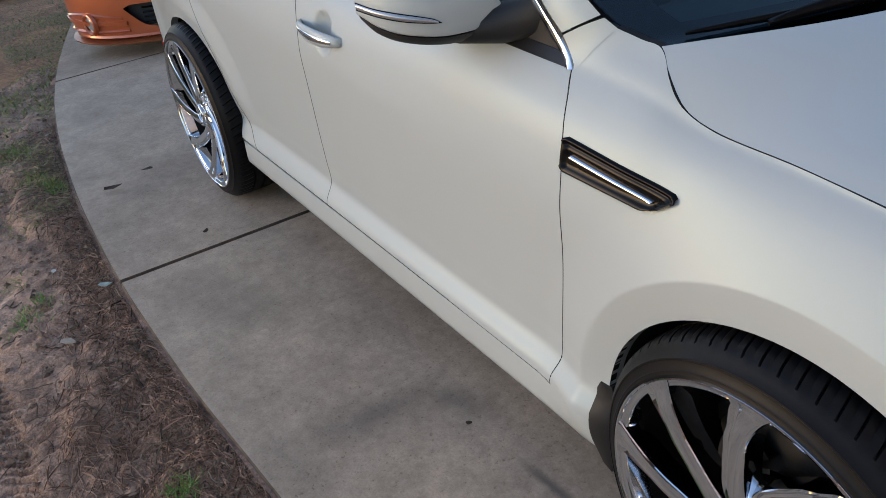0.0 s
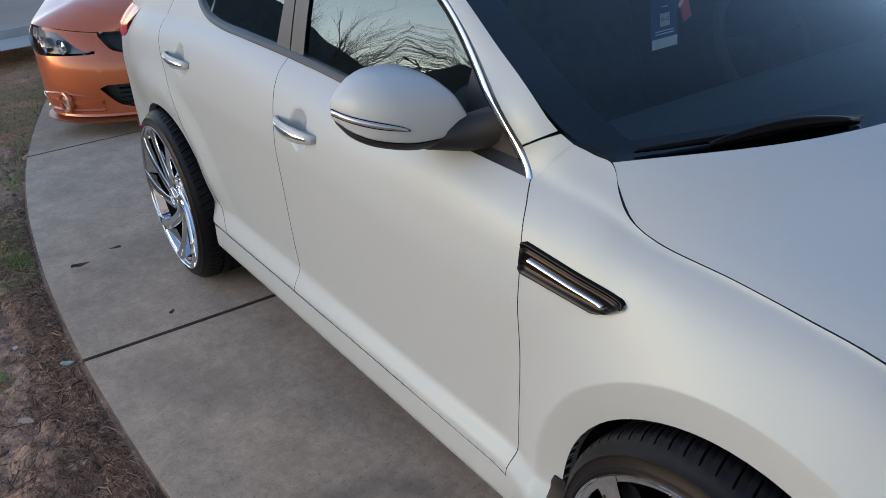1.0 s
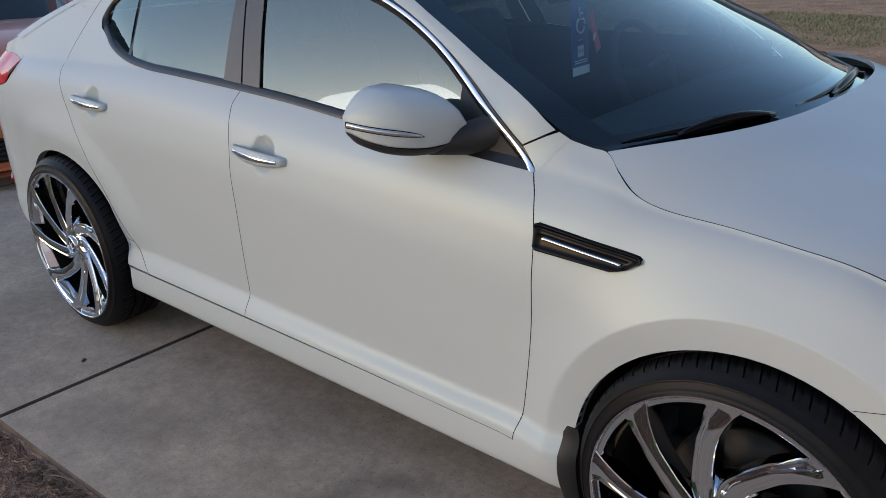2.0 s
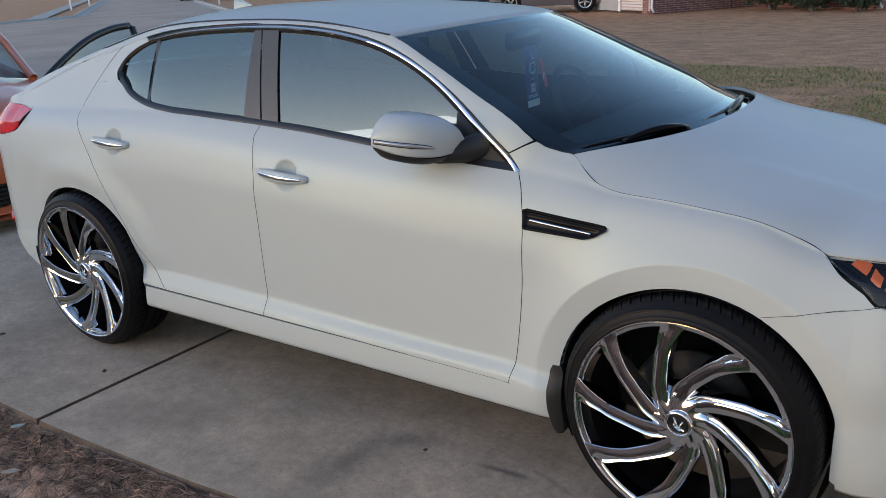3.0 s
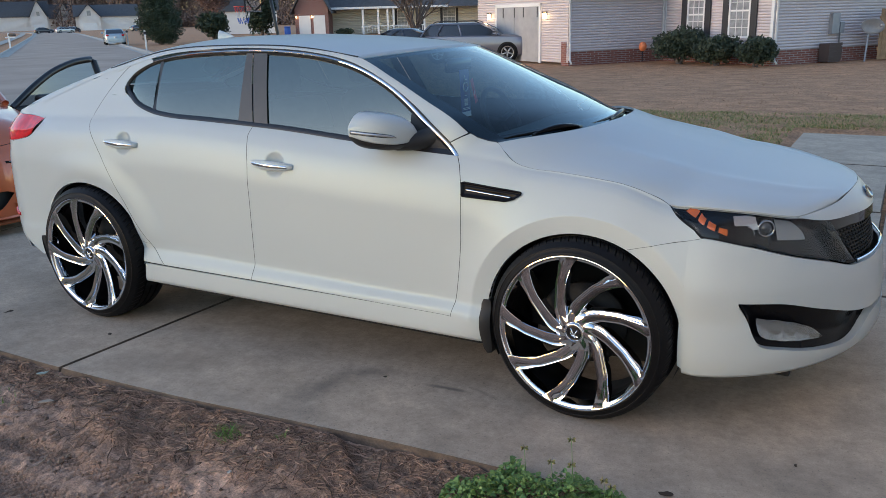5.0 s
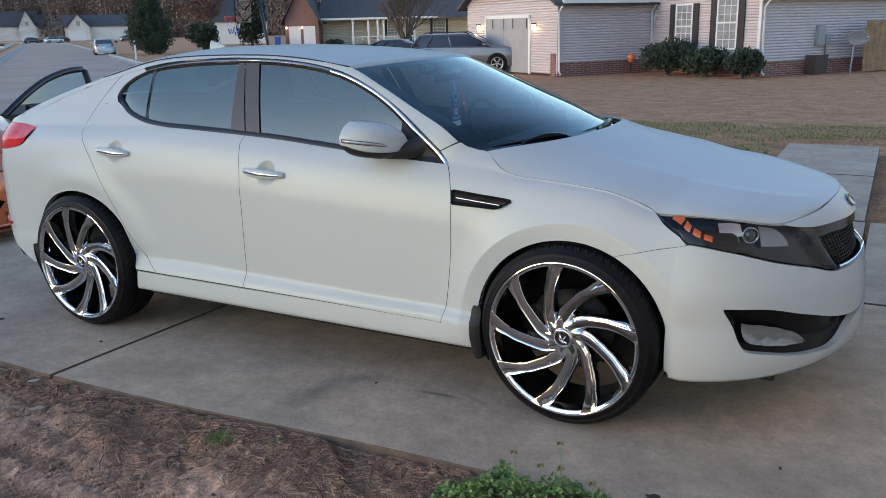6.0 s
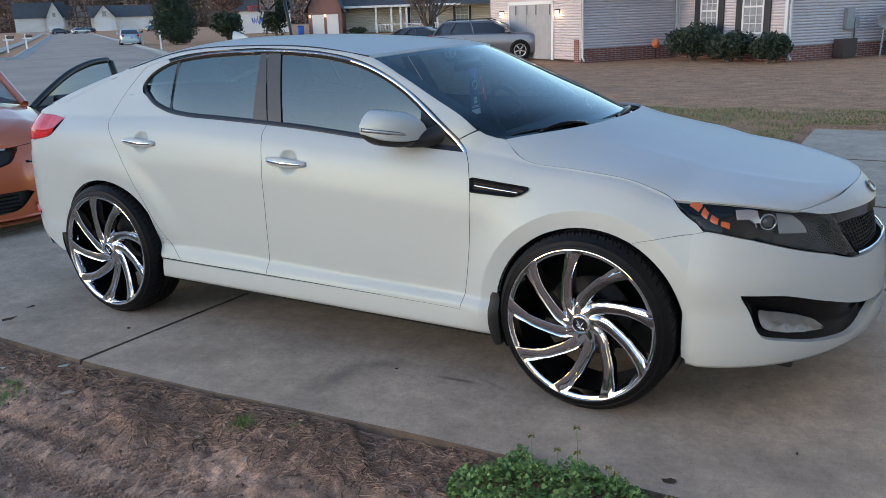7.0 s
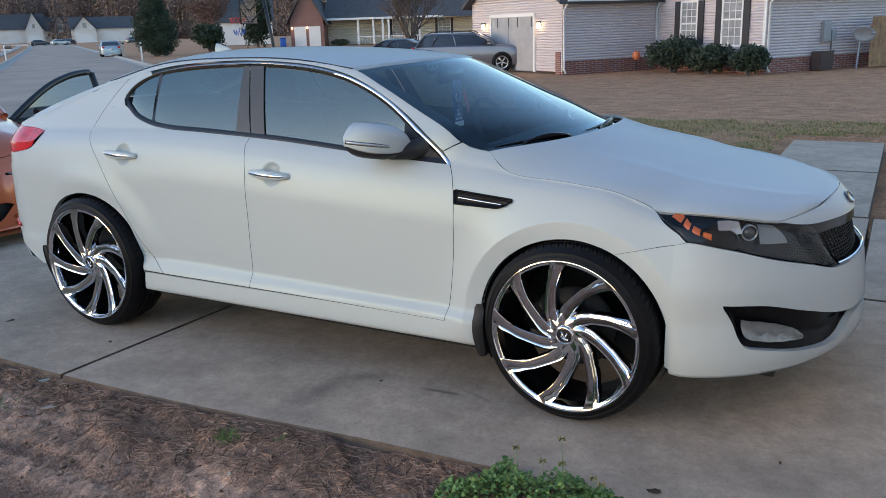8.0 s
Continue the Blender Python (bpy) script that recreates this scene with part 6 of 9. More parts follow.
# house next door: two beige fronts, grey-shaded return walls on a brick footing
HZ = -0.30
ang = -35.0
K3, J, K1, K0 = (-3.24, 26.61), (-7.677, 29.717), (-10.248, 26.046), (-15.98, 30.06)
next_house = thing("neighbour_house", "beige vinyl-sided house on a brick footing with black shutters", "house")
mf = frame_xy((J[0], J[1], HZ), ang)
siding_wall(next_house, mf, 5.417, 0.45, 2.75, SIDING_A, gable=1.7)
slab_box(next_house, mf, 0, 5.417, -0.03, 0.15, -0.3, 0.45, BRICK, "footing", "red brick footing")
for x, w, h in ((1.76, 0.78, 1.50), (3.92, 0.86, 1.72)):
    house_window(next_house, mf, x, 0.92, w, h)
slab_box(next_house, mf, -0.02, 0.10, -0.035, 0.0, 0.55, 2.75, WHITE_TRIM, "corner_board")
slab_box(next_house, mf, 5.32, 5.44, -0.035, 0.0, 0.55, 2.75, WHITE_TRIM, "corner_board")
mg = frame_xy((K0[0], K0[1], HZ), ang)
GW = math.dist(K0, K1)
siding_wall(next_house, mg, GW, 0.05, 2.75, SIDING_A, gable=1.9)
slab_box(next_house, mg, GW - 0.42, GW - 0.1, -0.03, 0.15, -0.3, 0.80, BRICK, "footing")
# garage opening with a hung grey sheet
gd0, gd1 = 1.75, 5.05
for a in ((gd0 - 0.12, gd0, 0, 2.22), (gd1, gd1 + 0.12, 0, 2.22), (gd0 - 0.12, gd1 + 0.12, 2.12, 2.24)):
    slab_box(next_house, mg, a[0], a[1], -0.06, 0.0, a[2], a[3], WHITE_TRIM, "door_trim")
bm = bmesh.new()
rows = []
for i in range(60):
    x = gd0 + (gd1 - gd0) * i / 59
    rows.append([(x, -0.035 - 0.014 * math.sin(i * 0.55 + 0.4 * math.sin(i * 0.21)) * (0.4 + 0.6 * (1 - k)), 0.02 + 2.1 * k) for k in np.linspace(0, 1, 10)])
grid_mesh(bm, rows)
bmesh.ops.transform(bm, matrix=mg, verts=bm.verts)
part("garage_door", bm, SHEET, next_house, "garage opening hung with a grey sheet")
for x in (gd0 + 0.55, gd0 + 1.45, gd0 + 2.15, gd1 - 0.12):
    slab_box(next_house, mg, x - 0.02, x + 0.02, -0.062, -0.052, 1.72, 2.10, SHUTTER, "strap", "black strap holding the sheet")
slab_box(next_house, mg, gd0 + 1.42, gd0 + 1.445, -0.058, -0.051, 0.02, 1.72, GREY_METAL, "seam", "stitched seam of the sheet")
wall_lamp(next_house, mg, gd0 - 0.55, 1.75)
wall_lamp(next_house, mg, gd1 + 0.50, 1.75)
side_ang = math.degrees(math.atan2(J[1] - K1[1], J[0] - K1[0]))
ms = frame_xy((K1[0], K1[1], HZ), side_ang)
SL = math.dist(K1, J)
siding_wall(next_house, ms, SL, 0.45, 2.62, SIDING_A)
slab_box(next_house, ms, 0, SL, -0.03, 0.15, -0.3, 0.45, BRICK, "footing", "red brick footing")
slab_box(next_house, ms, -0.02, SL, -0.42, -0.28, 2.58, 2.72, WHITE_TRIM, "gutter", "white gutter")
downspout(next_house, ms, 0.0, 0, 2.6, -0.10)
downspout(next_house, ms, SL - 0.15, 0.2, 2.6, -0.10)
mr = frame_xy((K3[0], K3[1], HZ), side_ang)
siding_wall(next_house, mr, 11.0, 0.45, 2.62, SIDING_A)
slab_box(next_house, mr, 0, 11, -0.03, 0.15, -0.3, 0.45, BRICK, "footing", "red brick footing")
slab_box(next_house, mr, -0.05, 11, -0.42, -0.28, 2.58, 2.72, WHITE_TRIM, "gutter", "white gutter")
downspout(next_house, mr, 0.05, 0, 2.6, -0.10)
# roofs
for mm, ln, w, ridge in ((mf, 5.417, 11.0, 1.7), (mg, GW, 8.5, 1.9)):
    bm = bmesh.new()
    for sgn in (0, 1):
        x0 = -0.35 if sgn == 0 else ln + 0.35
        grid_mesh(bm, [[(x0, y, 2.62), (ln / 2, y, 2.75 + ridge + 0.10)] for y in (-0.35, w)])
        grid_mesh(bm, [[(x0, y, 2.50), (ln / 2, y, 2.75 + ridge - 0.02)] for y in (-0.35, w)])
        grid_mesh(bm, [[(x0, -0.35, z), (ln / 2, -0.35, 2.75 + ridge + (0.10 if z > 2.55 else -0.02))] for z in (2.50, 2.62)])
        grid_mesh(bm, [[(x0, y, 2.50), (x0, y, 2.62)] for y in (-0.35, w)])
    bmesh.ops.transform(bm, matrix=mm, verts=bm.verts)
    part("roof", bm, SHINGLE, next_house, "dark shingle roof", smooth=False)
bm = bmesh.new()
# meter boxes on the return wall
for n, a in (("meter_box", (2.62, 2.99, -0.16, 0.0, 0.92, 1.62)), ("meter_box", (3.05, 3.27, -0.14, 0.0, 0.95, 1.32))):
    slab_box(next_house, mr, *a, GREY_METAL, n, "grey utility box", 0.015)
bm = bmesh.new()
tube(bm, [(3.12, -0.08, 0.96), (3.12, -0.08, -0.05)], 0.03, 6)
bmesh.ops.transform(bm, matrix=mr, verts=bm.verts)
part("conduit", bm, GREY_METAL, next_house)


planter = thing("planter_box", "dark wooden planter box beside the wall", "planter")
for i in range(5):
    slab_box(planter, mr, 2.15, 2.78, -0.52, -0.50, 0.10 + 0.11 * i, 0.20 + 0.11 * i, material("dark_planter", (0.07, 0.05, 0.045), 0.8) if i == 0 else bpy.data.materials["dark_planter"], "board")
slab_box(planter, mr, 2.17, 2.76, -0.49, -0.08, 0.0, 0.62, bpy.data.materials["dark_planter"], "body")
dish_t = thing("satellite_dish", "grey satellite dish on a leaning pole", "satellite dish")
bm = bmesh.new()
tube(bm, [(3.72, -0.7, -0.1), (3.78, -0.7, 0.85), (3.86, -0.72, 1.05)], 0.03, 8)
bmesh.ops.transform(bm, matrix=mr, verts=bm.verts)
part("pole", bm, GREY_METAL, dish_t)
bm = revolve([(0.001, 0.0), (0.15, -0.012), (0.30, -0.05), (0.40, -0.09), (0.405, -0.085), (0.30, -0.04), (0.001, 0.012)], 28)
bmesh.ops.scale(bm, vec=(1.15, 1, 0.8), verts=bm.verts)
bmesh.ops.transform(bm, matrix=mr @ Matrix.Translation((3.84, -0.78, 1.17)) @ Matrix.Scale(0.84, 4) @ Matrix.Rotation(math.radians(18), 4, "X") @ Matrix.Rotation(math.radians(-35), 4, "Z"), verts=bm.verts)
part("reflector", bm, GREY_METAL, dish_t)
bm = bmesh.new()
tube(bm, [(3.76, -0.85, 0.95), (3.74, -1.2, 1.18)], 0.014, 6)
box(bm, 3.70, 3.79, -1.27, -1.18, 1.14, 1.23)
bmesh.ops.transform(bm, matrix=mr, verts=bm.verts)
part("feed_arm", bm, GREY_METAL, dish_t)
fence = thing("wood_fence", "weathered wooden privacy fence", "fence")
rng = random.Random(4)
for i in range(26):
    x = 4.10 + 0.145 * i
    slab_box(fence, mr, x, x + 0.138, -0.9 - 0.006 * (i % 2), -0.88, 0.02, 1.74 + rng.uniform(-0.02, 0.02), WOOD, "board")
for z in (0.35, 1.4):
    slab_box(fence, mr, 4.10, 7.85, -0.88, -0.84, z, z + 0.09, WOOD, "rail")
for (px, py), r, sd in (((-6.52, 27.5), (1.15, 0.8, 0.72), 11), ((-5.05, 26.75), (0.95, 0.7, 0.58), 12), ((-3.62, 25.95), (0.72, 0.6, 0.56), 13)):
    shrub("foundation_shrub", (px, py, HZ), r, 5200, 0.055, HEDGE, sd, "dull green rounded shrub against the house", group="shrubs by the neighbour house")
lamp_o = thing("garden_ornament", "small orange ornament on a stake in the lawn", "ornament", at=(-8.1, 28.3, HZ))
bm = bmesh.new()
tube(bm, [(0, 0, 0), (0, 0, 0.4)], 0.02, 6)
part("stake", bm, SHUTTER, lamp_o)
bm = bmesh.new()
bmesh.ops.create_uvsphere(bm, u_segments=14, v_segments=10, radius=0.15)
bmesh.ops.scale(bm, vec=(1, 1, 1.2), verts=bm.verts)
bmesh.ops.translate(bm, vec=(0, 0, 0.55), verts=bm.verts)
part("globe", bm, material("orange_plastic", (0.75, 0.22, 0.08), 0.5), lamp_o)


# tan house across, with a brick garage wing and a porch
def facing(X, Y):
    v = Vector((X - 1.08, Y + 3.8)).normalized()
    return math.degrees(math.atan2(-v.x, v.y))


hb = thing("tan_house", "tan house with white porch and a brick garage gable", "house")
mb = frame_xy((-61.6, 77.12, HZ), facing(-61.6, 77.1) - 10)
slab_box(hb, mb, -1.7, 2.2, -1.2, 6, -0.3, 3.0, BRICK, "garage_wing", "red brick garage wing")
bm = bmesh.new()
f = bm.faces.new([bm.verts.new(p) for p in ((-1.7, -1.2, 3.0), (2.2, -1.2, 3.0), (0.25, -1.2, 6.6))])
bmesh.ops.transform(bm, matrix=mb, verts=bm.verts)
part("gable", bm, BRICK, hb, smooth=False)
for x in (-1.25, 0.45):
    slab_box(hb, mb, x, x + 1.35, -1.26, -1.18, 0, 2.25, WHITE_TRIM, "garage_door", "white panelled garage door")
wall_lamp(hb, mb @ Matrix.Translation((0, -1.2, 0)), -1.5, 2.1)
wall_lamp(hb, mb @ Matrix.Translation((0, -1.2, 0)), 0.30, 2.1)
siding_wall(hb, mb @ Matrix.Translation((2.2, 2.0, 0)), 17.5, 0.0, 3.1, SIDING_B, course=0.2)
for x0, x1, y0, z0, y1, z1 in ((2.0, 20.2, -0.4, 3.05, 6.5, 6.9),):
    bm = bmesh.new()
    grid_mesh(bm, [[(x0, y0, z0), (x1, y0, z0)], [(x0, y1, z1), (x1, y1, z1)]])
    grid_mesh(bm, [[(x0, y0, z0 - 0.18), (x1, y0, z0 - 0.18)], [(x0, y0, z0), (x1, y0, z0)]])
    grid_mesh(bm, [[(x0, y1, z1), (x1, y1, z1)], [(x0, 13, z0), (x1, 13, z0)]])
    bmesh.ops.transform(bm, matrix=mb, verts=bm.verts)
    part("roof", bm, SHINGLE, hb, "dark shingle roof", smooth=False)
bm = bmesh.new()
for sgn in (-1, 1):
    grid_mesh(bm, [[(0.25 + sgn * 2.5, y, 2.45), (0.25, y, 6.75)] for y in (-1.7, 6.5)])
    grid_mesh(bm, [[(0.25 + sgn * 2.5, -1.7, 2.25), (0.25, -1.7, 6.5)], [(0.25 + sgn * 2.5, -1.7, 2.45), (0.25, -1.7, 6.75)]])
bmesh.ops.transform(bm, matrix=mb, verts=bm.verts)
part("wing_roof", bm, SHINGLE, hb, smooth=False)
slab_box(hb, mb, 2.2, 20.2, -0.52, -0.38, 2.85, 3.08, WHITE_TRIM, "fascia")
for x in (6.0, 7.8, 8.9, 9.6, 13.2):
    slab_box(hb, mb, x, x + 0.22, -0.3, -0.08, 0.0, 2.9, WHITE_TRIM, "porch_post")
slab_box(hb, mb, 5.8, 13.4, -0.2, -0.12, 0.85, 0.95, WHITE_TRIM, "porch_rail")
for i in range(24):
    if not 2.0 < i * 0.31 < 3.1:
        slab_box(hb, mb, 5.9 + 0.31 * i, 5.95 + 0.31 * i, -0.2, -0.14, 0.2, 0.88, WHITE_TRIM, "baluster")
house_window(hb, mb @ Matrix.Translation((0, 2.0, 0)), 10.6, 0.8, 1.1, 1.9)
house_window(hb, mb @ Matrix.Translation((0, 2.0, 0)), 16.2, 0.8, 1.4, 1.9)
slab_box(hb, mb, 12.2, 13.1, 1.9, 2.0, 0.1, 2.2, SHUTTER, "front_door", "dark front door")
siding_wall(hb, mb @ Matrix.Translation((19.7, 0.6, 0)), 3.2, 0, 2.6, SIDING_B, course=0.2)
bm = bmesh.new()
grid_mesh(bm, [[(16.0, -1.0, 2.9), (22.8, -1.0, 2.9)], [(17.2, 2.0, 4.6), (21.6, 2.0, 4.6)]])
bmesh.ops.transform(bm, matrix=mb, verts=bm.verts)
part("bay_roof", bm, SHINGLE, hb, smooth=False)
for i, x in enumerate((4.0, 15.0)):
    p = mb @ Vector((x, -0.9, 0))
    shrub("low_shrub", (p.x, p.y, HZ), (1.5, 0.7, 0.45), 900, 0.12, HEDGE, 31 + i, "low clipped shrub before the porch", group="shrubs by the tan house")
# pale house behind
pb = thing("pale_house", "pale two-storey house far across the street", "house")
mp2 = frame_xy((-36.0, 74.0, HZ), facing(-36, 74))
siding_wall(pb, mp2, 9, 0, 6.2, SIDING_W, course=0.25)
house_window(pb, mp2, 1.2, 2.6, 1.6, 1.2, False)
slab_box(pb, mp2, -0.3, 9.3, -0.4, 6, 6.2, 6.5, SHINGLE, "roof")

# far white houses at the end of the street
def far_house(at, w, h, ridge, gable_first, label, turn=0.0):
    t = thing("far_house", label, "house", "houses at the end of the street")
    m = frame_xy((at[0], at[1], HZ), facing(*at) + turn)
    siding_wall(t, m, w, 0, h, SIDING_W, course=0.35)
    bm = bmesh.new()
    grid_mesh(bm, [[(-0.5, -0.5, h), (w + 0.5, -0.5, h)], [(-0.5, 5, h + ridge), (w + 0.5, 5, h + ridge)], [(-0.5, 10.5, h), (w + 0.5, 10.5, h)]])
    bmesh.ops.transform(bm, matrix=m, verts=bm.verts)
    part("roof", bm, SHINGLE, t, "dark shingle roof", smooth=False)
    gx = 0.62 * w if gable_first else 0.05 * w
    siding_wall(t, m @ Matrix.Translation((gx, -2.0, 0)), 0.34 * w, 0, h, SIDING_W, gable=ridge, course=0.35, name="gable_wall")
    bm = bmesh.new()
    for sgn in (0, 1):
        x0 = gx - 0.6 if sgn == 0 else gx + 0.34 * w + 0.6
        grid_mesh(bm, [[(x0, y, h - 0.3), (gx + 0.17 * w, y, h + ridge + 0.25)] for y in (-2.6, 5)])
    bmesh.ops.transform(bm, matrix=m, verts=bm.verts)
    part("gable_roof", bm, SHINGLE, t, smooth=False)
    slab_box(t, m, gx + 0.06 * w, gx + 0.28 * w, -2.1, -2.02, 0.0, 2.4, WHITE_TRIM, "garage_door")
    slab_box(t, m, gx + 0.14 * w, gx + 0.20 * w, -2.1, -2.02, h + 0.4, h + 2.0, HOUSE_GLASS, "window")
    return t


far_house((-320.6, 209.6), 18.6, 5.4, 6.2, True, "white house with a dark roof at the street's end")
far_house((-326.9, 225.1), 20, 4.6, 6.0, True, "white house with a grey roof at the street's end")
far_house((-247.1, 188.6), 20, 4.4, 4.0, False, "white bungalow with a grey roof at the street's end")
br = thing("brick_house", "dark-roofed brick house behind shrubs", "house")
m = frame_xy((-88, 90, HZ), facing(-88, 90))
slab_box(br, m, 0, 8, 0, 6, 0, 3.2, SIDING_W, "wall")
bm = bmesh.new()
grid_mesh(bm, [[(-0.4, -0.4, 3.2), (8.4, -0.4, 3.2)], [(-0.4, 3, 9.2), (8.4, 3, 9.2)], [(-0.4, 6.4, 3.2), (8.4, 6.4, 3.2)]])
bmesh.ops.transform(bm, matrix=m, verts=bm.verts)
part("roof", bm, SHINGLE, br, smooth=False)
slab_box(br, m, -1.3, -0.2, -0.2, 4, 0, 7.2, BRICK, "chimney", "red brick chimney stack")

# trees and shrubs of the street
ever = thing("evergreen_tree", "dense dark conical evergreen beside the street", "tree", at=(-59.1, 51.7, HZ))
bm = bmesh.new()
tube(bm, [(0, 0, -0.1), (0.03, 0, 2.5), (0, 0.02, 5.2)], [0.16, 0.1, 0.03], 8)
part("trunk", bm, BARK, ever)
bm = bmesh.new()
erng = random.Random(21)
for k in range(26):
    u = (k + 0.5) / 26
    r = 2.05 * pch([0, 0.12, 0.35, 0.7, 1], [0.78, 1.0, 1.0, 0.66, 0.22], u)
    a = k * 2.4
    o = 0.48 * r
    leaf_cloud(bm, (o * math.cos(a), o * math.sin(a), 0.45 + 5.1 * u), (r * 0.66, r * 0.66, 0.75 * erng.uniform(0.8, 1.3)), 1500, 0.075, 300 + k)
part("foliage", bm, NEEDLE, ever, smooth=False)
shrub("russet_tree", (-61.8, 61.2, HZ), (1.9, 1.8, 1.6), 2600, 0.15, NEEDLE, 22, "dark evergreen shrub beside the street", "tree")
shrub("russet_tree", (-63.0, 63.0, 2.2), (2.4, 2.2, 1.9), 3200, 0.11, BROWN_LEAF, 23, "russet leafless crown above a dark shrub", "tree", trunk=False)
shrub("evergreen_tree", (-70, 78.0, HZ), (2.2, 2.2, 3.9), 4200, 0.20, NEEDLE, 24, "dark evergreen behind the street", "tree")
bare_tree((-29.6, 47.4, HZ), 7.0, 5, "bare grey crape myrtle with a fine crown", 9, 4, 0.46, 4)

# woods along the end of the street
bm = bmesh.new()
rng = random.Random(8)
for i in range(640):
    t = i / 639
    x, y = -420 + 330 * t + rng.uniform(-12, 12), 210 + 60 * t + rng.uniform(0, 60)
    h = rng.uniform(20, 30)
    tube(bm, [(x, y, -1), (x + rng.uniform(-0.6, 0.6), y, h * 0.55), (x + rng.uniform(-1, 1), y, h)], [0.35, 0.24, 0.05], 4, cap=False)
    leaf_cloud(bm, (x, y, h * 0.60), (5.0, 5.0, h * 0.46), 260, 0.5, i)
    leaf_cloud(bm, (x, y, 3.2), (6.0, 5.0, 5.2), 140, 0.55, i + 5000)
tagged(part("far_woods", bm, material("winter_woods", (0.20, 0.150, 0.130), 0.9, var=0.22, scale=0.05), None, smooth=False), "dark winter woods behind the houses", "woods", kind="stuff")

# ---- other vehicles ----
SUV_PAINT = material("grey_blue_paint", (0.19, 0.19, 0.225), 0.3, 0.5, var=0.03, scale=1, coat=0.8)
BLUE_PAINT = material("pale_blue_paint", (0.42, 0.50, 0.56), 0.3, 0.3, coat=0.8)
DARK_PAINT = material("dark_blue_paint", (0.03, 0.035, 0.05), 0.25, 0.3, coat=0.8)
SILVER_PAINT = material("silver_paint", (0.45, 0.46, 0.47), 0.3, 0.5, coat=0.8)
DARK_GLASS = material("dark_car_glass", (0.03, 0.034, 0.04), 0.06, spec=0.9)
ALLOY = material("grey_alloy", (0.45, 0.46, 0.48), 0.3, 0.9)


